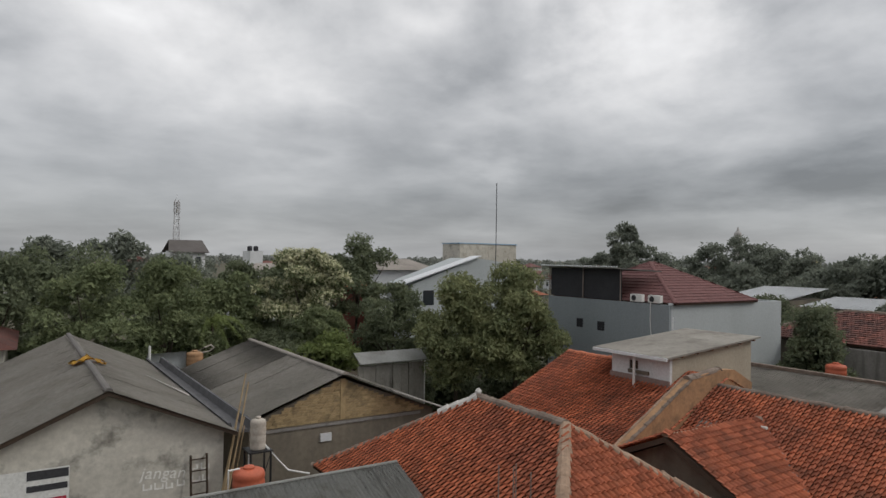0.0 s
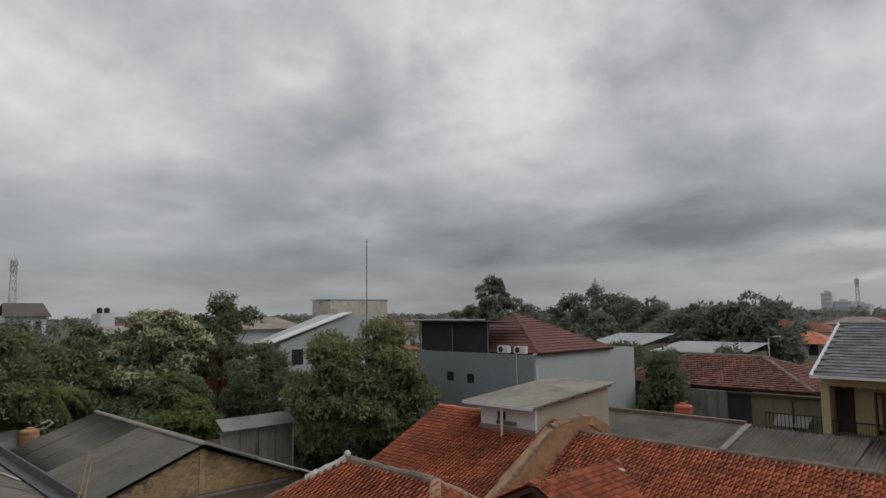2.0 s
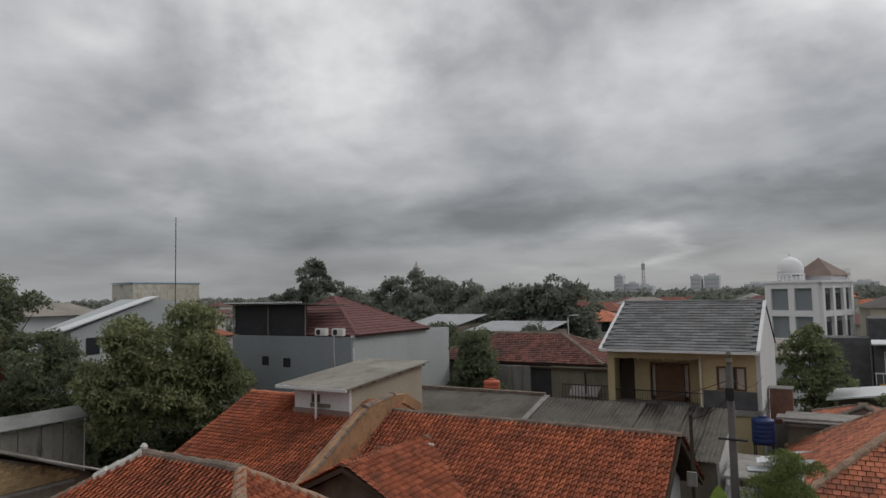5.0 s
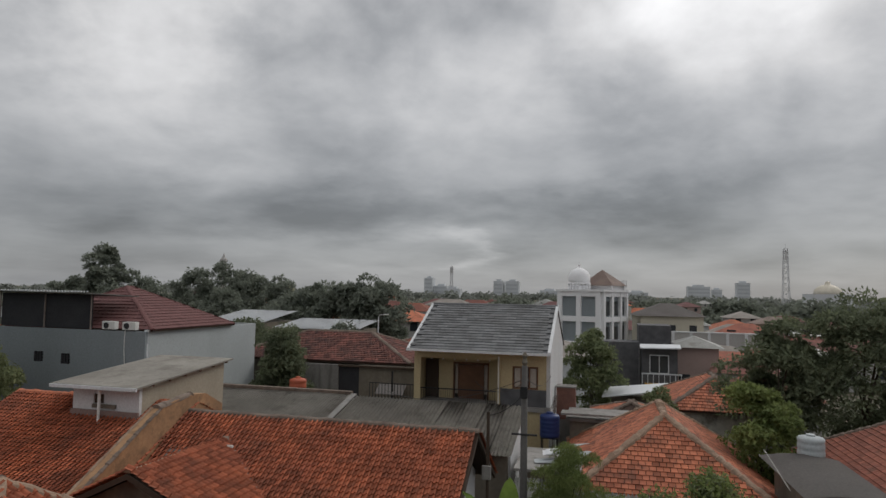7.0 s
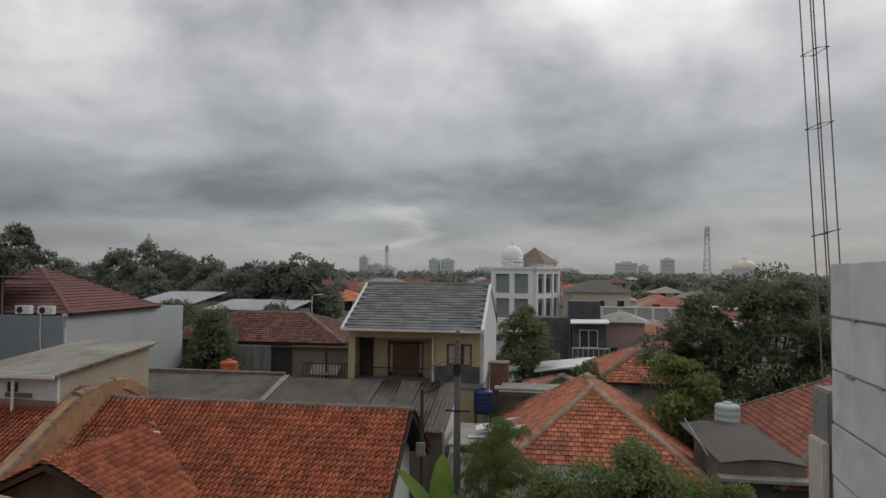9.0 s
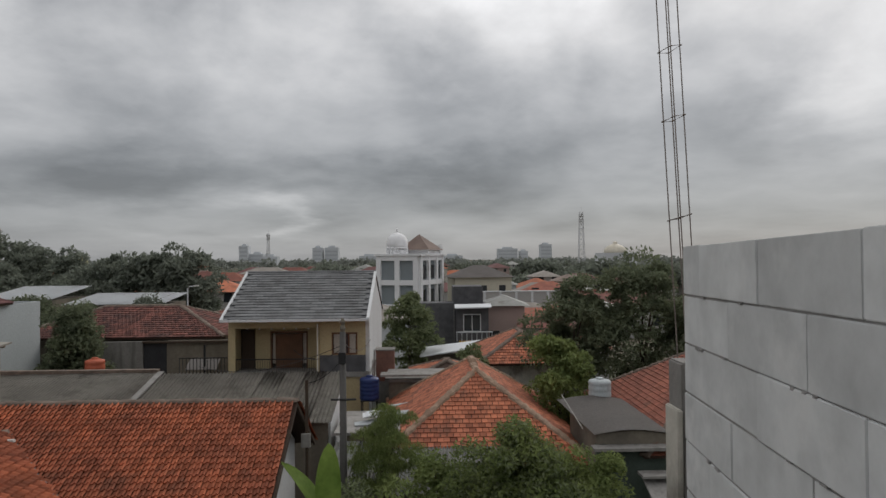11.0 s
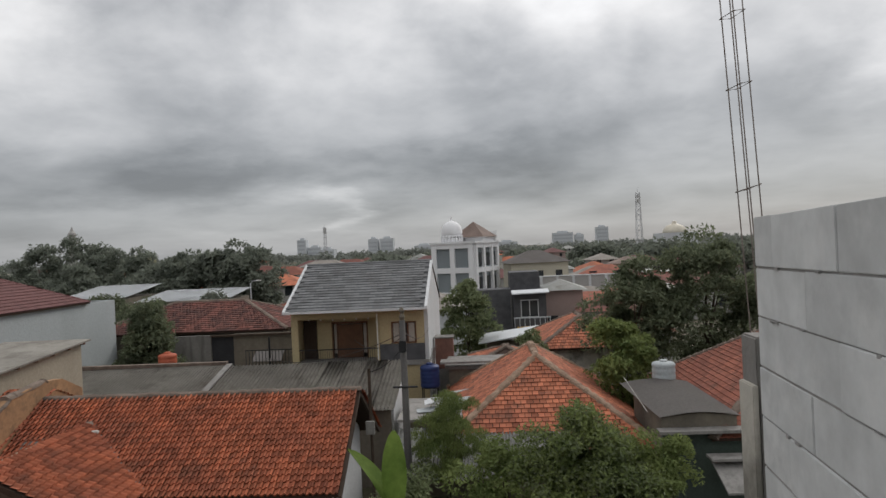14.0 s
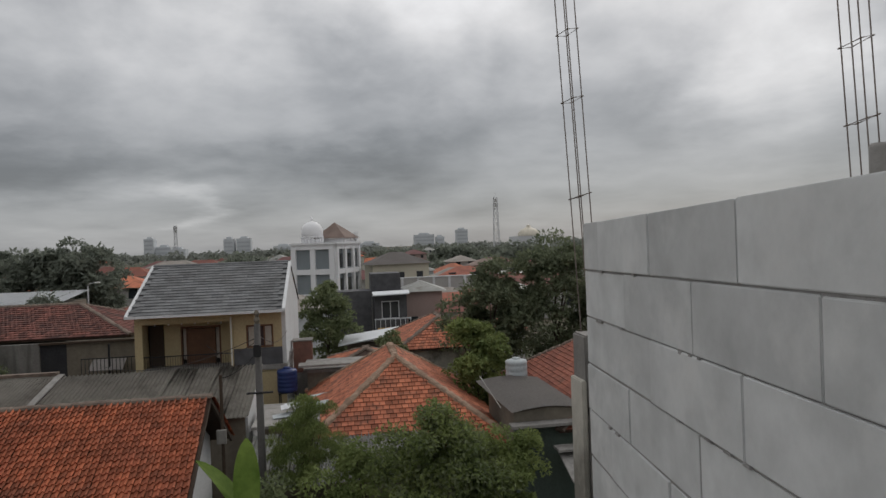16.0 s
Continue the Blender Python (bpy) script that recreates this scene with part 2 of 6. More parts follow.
M["bamboo"] = material("bamboo", (0.36, 0.27, 0.16), (0.22, 0.16, 0.09), big=2, fine=20, amount=0.8)
M["curtain"] = material("pale_curtain", (0.42, 0.38, 0.33), (0.3, 0.27, 0.23), big=3, amount=0.5, bump=0)
M["glass"] = glass_material("window_glass", (0.03, 0.035, 0.04))
M["black"] = material("black_net_screen", (0.03, 0.03, 0.034), (0.045, 0.045, 0.048), rough=0.9, big=1.0, amount=0.6)
M["black_metal"] = material("dark_iron", (0.03, 0.03, 0.032), rough=0.55, metal=0.3, bump=0)
M["white_plastic"] = material("white_plastic", (0.66, 0.66, 0.64), (0.55, 0.55, 0.52), rough=0.5, big=1.5, amount=0.5, bump=0)
M["orange_plastic"] = material("orange_plastic_tank", (0.46, 0.115, 0.06), (0.33, 0.085, 0.05), rough=0.55, big=1.5, amount=0.6, bump=0.1)
M["blue_plastic"] = material("blue_plastic_tank", (0.02, 0.035, 0.12), (0.015, 0.03, 0.09), rough=0.45, big=1.5, amount=0.5, bump=0)
M["red_brown"] = material("red_brown_paint", (0.17, 0.06, 0.045), (0.12, 0.045, 0.035), rough=0.7)
M["yellow"] = material("yellow_cloth", (0.62, 0.36, 0.06), (0.5, 0.28, 0.05), rough=0.9)
M["yellow_paint"] = material("yellow_paint", (0.55, 0.32, 0.05), rough=0.7)
M["green_wall"] = material("faded_green_wall", (0.075, 0.10, 0.085), (0.05, 0.062, 0.055), big=0.6, amount=0.9, streak=True)
M["rust"] = material("rusty_steel", (0.26, 0.22, 0.195), (0.17, 0.14, 0.125), rough=0.8, metal=0.3, big=4, amount=0.9)
M["aac"] = material("aerated_concrete_block", (0.59, 0.60, 0.60), (0.47, 0.48, 0.475), rough=0.95, big=1.3, fine=5, amount=0.8, bump=0.05, bump_scale=70, per_piece=0.12, stain=(0.70, 0.70, 0.69), stain_amount=0.55)
M["aac_joint"] = material("grey_joint_mortar", (0.36, 0.35, 0.34), (0.22, 0.21, 0.20), big=6, fine=40, amount=0.8, bump=0.6, bump_scale=120)
M["soil"] = material("damp_soil_and_weeds", (0.065, 0.072, 0.04), (0.095, 0.072, 0.05), big=0.25, fine=3, amount=1.0, bump=0.5, bump_scale=8)
M["leaf"] = leaf_material("leaf_green", (0.13, 0.16, 0.085), (0.21, 0.24, 0.125))
M["leaf_olive"] = leaf_material("leaf_olive_green", (0.13, 0.155, 0.078), (0.285, 0.30, 0.155))
M["leaf_dark"] = leaf_material("leaf_dark_green", (0.12, 0.142, 0.092), (0.185, 0.21, 0.125))
M["leaf_bright"] = leaf_material("leaf_fresh_green", (0.125, 0.165, 0.06), (0.21, 0.25, 0.09))
M["leaf_cream"] = leaf_material("leaf_yellow_green_bloom", (0.36, 0.37, 0.22), (0.66, 0.64, 0.45))
# far crowns: distance haze is put into these two leaf colours, paled towards grey
M["leaf_far_hazed"] = leaf_material("leaf_far_wood_hazed", (0.155, 0.175, 0.145), (0.22, 0.24, 0.19))
M["leaf_skyline_hazed"] = leaf_material("leaf_skyline_wood_hazed", (0.19, 0.205, 0.185), (0.25, 0.265, 0.235))
M["banana"] = leaf_material("banana_leaf", (0.09, 0.15, 0.03), (0.18, 0.26, 0.06))
M["bark"] = material("bark", (0.085, 0.068, 0.05), (0.05, 0.04, 0.03), big=2, fine=12, amount=0.9, bump=0.6)
M["text_white"] = material("white_spray_paint", (0.80, 0.79, 0.75), rough=0.8, bump=0)
M["banner_red"] = material("red_banner_print", (0.42, 0.04, 0.07), rough=0.6, bump=0)
M["banner_dark"] = material("dark_banner_print", (0.05, 0.05, 0.055), rough=0.6, bump=0, big=8, amount=0.9)
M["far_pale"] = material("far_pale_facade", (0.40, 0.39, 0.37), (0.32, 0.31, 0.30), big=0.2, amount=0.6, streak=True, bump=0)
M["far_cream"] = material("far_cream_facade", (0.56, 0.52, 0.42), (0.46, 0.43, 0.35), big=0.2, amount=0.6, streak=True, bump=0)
# skyline grey, lightened so that the colour itself carries the haze
M["far_grey_hazed"] = material("far_grey_facade_hazed", (0.56, 0.58, 0.60), (0.50, 0.52, 0.54), big=0.1, amount=0.6, bump=0)
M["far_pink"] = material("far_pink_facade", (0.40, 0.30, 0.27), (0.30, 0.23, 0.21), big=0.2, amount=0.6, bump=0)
# window bands and mast steel: haze painted in as paler tones
M["far_window_hazed"] = material("far_window_band_hazed", (0.42, 0.44, 0.47), (0.48, 0.50, 0.52), rough=0.5, bump=0)
M["tower"] = material("tower_steel_hazed", (0.50, 0.50, 0.52), (0.58, 0.58, 0.59), rough=0.6, big=0.1, amount=1.0, bump=0)
M["grey_brown_tile"] = material("grey_brown_tile", (0.22, 0.165, 0.14), (0.15, 0.11, 0.095), big=0.5, amount=0.8)
M["pole_dark"] = material("weathered_pole_concrete", (0.10, 0.095, 0.09), (0.065, 0.062, 0.06), big=1.2, amount=0.8, streak=True)
M["block_pale"] = material("pale_cream_block", (0.50, 0.47, 0.41), (0.38, 0.36, 0.31), big=0.7, amount=0.8, stain=(0.24, 0.21, 0.17), stain_amount=0.5)
M["blue_sheet"] = material("faded_blue_sheet", (0.25, 0.38, 0.52), (0.33, 0.42, 0.5), rough=0.6)
M["brick_stack"] = material("red_brown_brick_stack", (0.22, 0.105, 0.08), (0.15, 0.08, 0.065), big=1.5, fine=9, amount=0.9)
M["stack_tile"] = material("dark_brown_roof_tile", (0.11, 0.10, 0.095), (0.08, 0.07, 0.065), big=0.5, amount=0.8)
M["fence_wall"] = material("streaked_yard_wall", (0.34, 0.325, 0.29), (0.22, 0.21, 0.185), big=0.9, fine=7, amount=0.9, streak=True, stain=(0.07, 0.065, 0.055), stain_amount=0.7)
M["skirt"] = material("faded_brown_skirting_paint", (0.24, 0.17, 0.15), (0.18, 0.13, 0.115), big=1.2, amount=0.8)
M["gold"] = material("gold_dome", (0.62, 0.57, 0.47), rough=0.6, metal=0.0, bump=0)


# ---- mesh helpers: coordinates are (a, b, z) in metres ----
def thing(name, a=0.0, b=0.0, z=0.0, turn=0.0, label="", category="", group="", kind=""):
    ob = new(name)
    ob.empty_display_size = 0.2
    ob.matrix_world = PLAN @ pose(a, b, z, 0, 0, turn)
    ob["base"] = (a, b, z)
    return tagged(ob, label, category, group, kind)


def root_base(ob):
    while ob.parent:
        ob = ob.parent
    return Vector(ob.get("base", (0, 0, 0)))


def mesh_of(name, bm, mat, smooth=False):
    me = bpy.data.meshes.new(name)
    bmesh.ops.recalc_face_normals(bm, faces=bm.faces)
    bm.to_mesh(me)
    bm.free()
    me.materials.append(mat)
    if smooth:
        me.polygons.foreach_set("use_smooth", [True] * len(me.polygons))
    return me


def part(name, bm, mat, parent, label="", local=False, smooth=False, kind=""):
    """One mesh under a thing or a part. Coordinates are plan coordinates, or local to the thing."""
    if not local:
        bmesh.ops.translate(bm, verts=bm.verts, vec=-root_base(parent))
    ob = new(name, mesh_of(name, bm, mat, smooth))
    ob.parent = parent
    return tagged(ob, label, kind=kind)


def raw_part(name, verts, faces, mat, parent, label="", kind="", local=False, smooth=False):
    v = np.asarray(verts, dtype=float).reshape(-1, 3)
    if not local:
        v = v - np.array(root_base(parent))
    me = bpy.data.meshes.new(name)
    me.from_pydata(v.tolist(), [], faces if isinstance(faces, list) else faces.tolist())
    me.materials.append(mat)
    if smooth:
        me.polygons.foreach_set("use_smooth", [True] * len(me.polygons))
    ob = new(name, me)
    ob.parent = parent
    return tagged(ob, label, kind=kind)


def solo(name, bm, mat, label="", category="", kind="", group="", smooth=False):
    """A one-mesh thing in plan coordinates, with its origin at its base."""
    xs = [v.co for v in bm.verts]
    base = Vector(((min(p.x for p in xs) + max(p.x for p in xs)) / 2, (min(p.y for p in xs) + max(p.y for p in xs)) / 2, min(p.z for p in xs)))
    bmesh.ops.translate(bm, verts=bm.verts, vec=-base)
    ob = new(name, mesh_of(name, bm, mat, smooth))
    ob.matrix_world = PLAN @ Matrix.Translation(base)
    return tagged(ob, label, category, group, kind)


def box(a0, a1, b0, b1, z0, z1, bm=None, bevel=0.0):
    out = bm or bmesh.new()
    tmp = bmesh.new() if bevel else out
    vs = [tmp.verts.new((a, b, z)) for z in (z0, z1) for a, b in ((a0, b0), (a1, b0), (a1, b1), (a0, b1))]
    for f in ((3, 2, 1, 0), (4, 5, 6, 7), (0, 1, 5, 4), (1, 2, 6, 5), (2, 3, 7, 6), (3, 0, 4, 7)):
        tmp.faces.new([vs[i] for i in f])
    if bevel:
        bmesh.ops.bevel(tmp, geom=tmp.edges, offset=bevel, segments=2, affect="EDGES")
        if bm is None:
            return tmp
        me = bpy.data.meshes.new("tmp")
        tmp.to_mesh(me)
        tmp.free()
        out.from_mesh(me)
        bpy.data.meshes.remove(me)
    return out


def slab(points, thick, bm=None):
    """A plate: a flat polygon given by its upper corners, thickened downwards."""
    bm = bm or bmesh.new()
    top = [bm.verts.new(p) for p in points]
    low = [bm.verts.new((p[0], p[1], p[2] - thick)) for p in points]
    bm.faces.new(top)
    bm.faces.new(low[::-1])
    n = len(points)
    for i in range(n):
        bm.faces.new((top[i], low[i], low[(i + 1) % n], top[(i + 1) % n]))
    return bm


def prism(outline, axis, lo, hi, bm=None):
    """A wall of any outline. axis 'a': outline in (b, z), from a=lo to a=hi; axis 'b': outline in (a, z)."""
    bm = bm or bmesh.new()
    def at(p, v):
        return (v, p[0], p[1]) if axis == "a" else (p[0], v, p[1])
    f0 = [bm.verts.new(at(p, lo)) for p in outline]
    f1 = [bm.verts.new(at(p, hi)) for p in outline]
    bm.faces.new(f0)
    bm.faces.new(f1[::-1])
    n = len(outline)
    for i in range(n):
        bm.faces.new((f0[i], f1[i], f1[(i + 1) % n], f0[(i + 1) % n]))
    return bm


def rod(p, q, r, bm=None, sides=8, r2=None):
    bm = bm or bmesh.new()
    p, q = Vector(p), Vector(q)
    d = q - p
    m = Matrix.Translation((p + q) / 2) @ d.to_track_quat("Z", "Y").to_matrix().to_4x4()
    bmesh.ops.create_cone(bm, cap_ends=True, segments=sides, radius1=r, radius2=r if r2 is None else r2, depth=d.length, matrix=m)
    return bm


def path_rod(points, r, bm=None, sides=6):
    """One unbroken bent rod through the points."""
    bm = bm or bmesh.new()
    pts = [Vector(p) for p in points]
    loop = (pts[0] - pts[-1]).length < 1e-6 and len(pts) > 2
    if loop:
        pts = pts[:-1]
    n, rings = len(pts), []
    for i, p in enumerate(pts):
        before = pts[i - 1] if i or loop else None
        after = pts[(i + 1) % n] if i < n - 1 or loop else None
        d = ((p - before).normalized() if before is not None else Vector()) + ((after - p).normalized() if after is not None else Vector())
        d.normalize()
        side = d.cross(Vector((0.31, 0.17, 0.93))).normalized()
        up = side.cross(d)
        grow = 1.0
        if before is not None and after is not None:
            grow = 1.0 / max(0.5, d.dot((p - before).normalized()))
        rings.append([bm.verts.new(p + (side * math.cos(2 * math.pi * k / sides) + up * math.sin(2 * math.pi * k / sides)) * r * grow) for k in range(sides)])
    pairs = list(zip(rings, rings[1:])) + ([(rings[-1], rings[0])] if loop else [])
    for r0, r1 in pairs:
        # join each ring to the next without twist
        first = min(range(sides), key=lambda q: (r1[q].co - r0[0].co).length)
        for k in range(sides):
            bm.faces.new((r0[k], r0[(k + 1) % sides], r1[(first + k + 1) % sides], r1[(first + k) % sides]))
    if not loop:
        bm.faces.new(rings[0][::-1])
        bm.faces.new(rings[-1])
    return bm


def lathe(profile, a, b, bm=None, sides=20):
    """A turned shape from (radius, z) pairs round the vertical at a, b."""
    bm = bm or bmesh.new()
    rings = []
    for r, z in profile:
        rings.append([bm.verts.new((a + r * math.cos(2 * math.pi * k / sides), b + r * math.sin(2 * math.pi * k / sides), z)) for k in range(sides)])
    for r0, r1 in zip(rings, rings[1:]):
        for k in range(sides):
            bm.faces.new((r0[k], r0[(k + 1) % sides], r1[(k + 1) % sides], r1[k]))
    bm.faces.new(rings[0][::-1])
    bm.faces.new(rings[-1])
    return bm


def pierced(axis, lo, hi, s0, s1, z0, z1, holes, bm=None):
    """A straight wall with openings cut through it: holes are (s0, s1, z0, z1)."""
    bm = bm or bmesh.new()
    ss = sorted({s0, s1, *[h[0] for h in holes], *[h[1] for h in holes]})
    zs = sorted({z0, z1, *[h[2] for h in holes], *[h[3] for h in holes]})
    for i in range(len(ss) - 1):
        run = None
        for k in range(len(zs) - 1):
            cs, cz = (ss[i] + ss[i + 1]) / 2, (zs[k] + zs[k + 1]) / 2
            solid = not any(h[0] < cs < h[1] and h[2] < cz < h[3] for h in holes)
            if solid and run is None:
                run = zs[k]
            if run is not None and (not solid or k == len(zs) - 2):
                top = zs[k + 1] if solid else zs[k]
                if axis == "b":
                    box(ss[i], ss[i + 1], lo, hi, run, top, bm)
                else:
                    box(lo, hi, ss[i], ss[i + 1], run, top, bm)
                run = None
    bmesh.ops.remove_doubles(bm, verts=bm.verts, dist=1e-5)
    return bm


# ---- roofs ----
def inside(poly, s, r):
    n, sign = len(poly), 0
    for i in range(n):
        (x0, y0), (x1, y1) = poly[i], poly[(i + 1) % n]
        c = (x1 - x0) * (r - y0) - (y1 - y0) * (s - x0)
        if abs(c) > 1e-9:
            if sign == 0:
                sign = 1 if c > 0 else -1
            elif (c > 0) != (sign > 0):
                return False
    return True


def tile_shape(w, l, style):
    """One roof tile: x across, y up the slope, z off the slope; origin at its lower middle."""
    if style == "pan":
        xs = (-0.5, -0.3, -0.1, 0.12, 0.3, 0.5)
        zs = (0.004, 0.000, 0.010, 0.062, 0.084, 0.040)
    elif style == "flat":
        xs, zs = (-0.45, 0.45), (0.016, 0.016)
    elif style == "shingle":
        xs, zs = (-0.488, 0.488), (0.016, 0.016)
    else:
        xs, zs = (-0.5, -0.2, 0.2, 0.5), (0.004, 0.022, 0.022, 0.004)
    n = len(xs)
    lip = 0.05 if style == "pan" else 0.036
    verts = [(x * w, -0.02, z + lip) for x, z in zip(xs, zs)] + [(x * w, l * 1.06, z) for x, z in zip(xs, zs)] + [(x * w, -0.02, z - 0.004) for x, z in zip(xs, zs)]
    faces = [(i, i + 1, n + i + 1, n + i) for i in range(n - 1)] + [(2 * n + i, 2 * n + i + 1, i + 1, i) for i in range(n - 1)]
    return np.array(verts), faces


def tiled_slope(house, corners, mat, w=0.18, l=0.215, style="pan", singles=None, deck=None, name="roof", lift=0.0, label="", trim=False):
    """A tiled roof slope. corners: the polygon, its first edge the eave, left to right as seen from outside.
    singles: a test on (s, r) that picks the tiles built one by one."""
    pts = [Vector(c) for c in corners]
    o = pts[0]
    ex = (pts[1] - o).normalized()
    nrm = ex.cross(pts[2] - o).normalized()
    if nrm.z < 0:
        nrm = -nrm
    ey = nrm.cross(ex).normalized()
    poly = [((p - o).dot(ex), (p - o).dot(ey)) for p in pts]
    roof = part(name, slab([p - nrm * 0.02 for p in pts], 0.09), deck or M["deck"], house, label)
    v, f = tile_shape(w, l, style)
    smin, smax = min(p[0] for p in poly), max(p[0] for p in poly)
    rmax = max(p[1] for p in poly)
    R = np.array([list(ex), list(ey), list(nrm)])
    verts, faces, count = [], [], 0
    base = root_base(house)
    single_mesh = None
    rng = random.Random(int(abs(o.x * 31 + o.y * 17) * 10))
    for j in range(int(rmax / l) + 1):
        r = j * l
        shift = 0.5 * w * (j % 2) if style != "pan" else 0.0
        for i in range(int((smax - smin) / w) + 2):
            s = smin + i * w + shift
            if trim and not smin + w * 0.42 < s < smax - w * 0.42:
                continue
            if not inside(poly, s, r + l * 0.45):
                continue
            dz, ds, tw = rng.uniform(-0.004, 0.007) + lift, rng.uniform(-0.006, 0.006), rng.uniform(-0.025, 0.025)
            if singles and count < 300 and singles(s, r):
                if single_mesh is None:
                    single_mesh = bpy.data.meshes.new("tile")
                    single_mesh.from_pydata(v.tolist(), [], f)
                    single_mesh.materials.append(mat)
                ob = new("tile", single_mesh)
                rot = Matrix((ex, ey, nrm)).transposed().to_4x4() @ Matrix.Rotation(tw, 4, "Z")
                ob.parent = roof
                ob.matrix_local = Matrix.Translation(o + ex * (s + ds) + ey * r + nrm * dz - base) @ rot
                count += 1
                continue
            vv = v.copy()
            vv[:, 0] += vv[:, 1] * -tw + s + ds
            vv[:, 1] += r
            vv[:, 2] += dz
            k = len(verts) * len(v)
            verts.append(vv @ R + np.array(o))
            faces.extend([tuple(q + k for q in face) for face in f])
    if verts:
        raw_part("tiles", np.concatenate(verts), faces, mat, roof, kind="stuff")
    return roof


def ridge_cap(house, p, q, mat=None, r=0.11, name="ridge_cap", seed=1, lumps=True):
    """A half-round ridge bedded in lumpy mortar."""
    p, q = Vector(p), Vector(q)
    d = q - p
    n = max(2, int(d.length / 0.33))
    side = d.cross(Vector((0, 0, 1))).normalized()
    up = side.cross(d).normalized()
    rng = random.Random(seed)
    bm = bmesh.new()
    rings = []
    for i in range(n + 1):
        for e in (0.0, 0.86):
            if i == n and e:
                break
            t = min(1.0, (i + e) / n)
            rr = r * (1.12 if e == 0 else 0.95) * (rng.uniform(0.85, 1.15) if lumps else 1)
            c = p + d * t + up * (rng.uniform(-0.015, 0.015) if lumps else 0)
            ring = [bm.verts.new(c + side * (1.35 * rr * math.cos(k)) + up * (rr * math.sin(k) - 0.03)) for k in (math.pi, 2.5, 1.9, 1.25, 0.65, 0.0)]
            rings.append(ring)
    for r0, r1 in zip(rings, rings[1:]):
        for k in range(5):
            bm.faces.new((r0[k], r0[k + 1], r1[k + 1], r1[k]))
    bm.faces.new(rings[0])
    bm.faces.new(rings[-1][::-1])
    return part(name, bm, mat or M["mortar"], house)


def corrugated(house, corners, mat, pitch=0.16, depth=0.03, name="roof_sheet", label="", sheet=0.9, gap=True):
    """Corrugated sheets on a sloping quad: eave left, eave right, top right, top left. Waves run up the slope, sheets overlap."""
    e0, e1, t1, t0 = [Vector(c) for c in corners]
    width = (e1 - e0).length
    nsheet = max(1, round(width / sheet))
    rng = random.Random(int(width * 100))
    first = None
    for k in range(nsheet):
        u0, u1 = k / nsheet, min(1.0, (k + 1.06) / nsheet)
        n = max(4, int((u1 - u0) * width / pitch * 4))
        bm = bmesh.new()
        lift = 0.012 * (k % 2) + rng.uniform(0, 0.01)
        rows = []
        for top in (0.0, 0.5, 1.0):
            row = []
            for i in range(n + 1):
                u = u0 + (u1 - u0) * i / n
                p = (e0.lerp(e1, u)).lerp(t0.lerp(t1, u), top)
                h = depth * math.sin(2 * math.pi * u * width / pitch) + lift
                row.append(bm.verts.new((p.x, p.y, p.z + h)))
            rows.append(row)
        for r0, r1 in zip(rows, rows[1:]):
            for i in range(n):
                bm.faces.new((r0[i], r0[i + 1], r1[i + 1], r1[i]))
        bmesh.ops.solidify(bm, geom=list(bm.faces), thickness=0.008)
        ob = part(name, bm, mat, house, label if k == 0 else "", smooth=True)
        first = first or ob
    return first


def window(house, axis, face, s0, s1, z0, z1, out=-1, frame_mat=None, glass=None, bars=1, curtain=False, depth=0.12, name="window", fw=0.07):
    """A window in an opening. axis 'b': wall faces along b at b=face, out: which way is outside."""
    fm, gm = frame_mat or M["dark_wood"], glass or M["glass"]
    def bx(x0, x1, y0, y1, za, zb, bm=None):
        y0, y1 = sorted((face + out * y0, face + out * y1))
        return box(x0, x1, y0, y1, za, zb, bm) if axis == "b" else box(y0, y1, x0, x1, za, zb, bm)
    bm = bx(s0, s0 + fw, -depth, 0.03, z0, z1)
    bx(s1 - fw, s1, -depth, 0.03, z0, z1, bm)
    bx(s0 + fw, s1 - fw, -depth, 0.03, z1 - fw, z1, bm)
    bx(s0 + fw, s1 - fw, -depth, 0.03, z0, z0 + fw, bm)
    for i in range(bars):
        c = s0 + (s1 - s0) * (i + 1) / (bars + 1)
        bx(c - 0.03, c + 0.03, -depth + 0.02, 0.0, z0 + fw, z1 - fw, bm)
    win = part(name, bm, fm, house)
    part("pane", bx(s0 + fw, s1 - fw, -depth + 0.03, -depth + 0.04, z0 + fw, z1 - fw), gm, win)
    return win


# ---- ground ----
bm = bmesh.new()
R = 4200
vs = [bm.verts.new((R * math.cos(2 * math.pi * k / 64), R * math.sin(2 * math.pi * k / 64), 0)) for k in range(64)]
bm.faces.new(vs)
solo("ground", bm, M["soil"], "damp dark soil with weeds between the houses", "ground", "structure")


def gable_walls(house, a0, a1, b0, b1, ridge_b, eave_z, ridge_z, mat, near_mat=None, t=0.16, left_eave=None):
    """Four walls of a gabled house whose ridge runs along a."""
    le = eave_z if left_eave is None else left_eave
    part("wall", box(a0 + t, a1 - t, b0, b0 + t, 0, le - 0.05), mat, house)
    part("wall", box(a0 + t, a1 - t, b1 - t, b1, 0, eave_z - 0.05), mat, house)
    shape = [(b0, 0), (b1, 0), (b1, eave_z - 0.05), (ridge_b, ridge_z - 0.1), (b0, le - 0.05)]
    part("wall", prism(shape, "a", a0, a0 + t), mat, house)
    return part("wall", prism(shape, "a", a1 - t, a1), near_mat or mat, house)


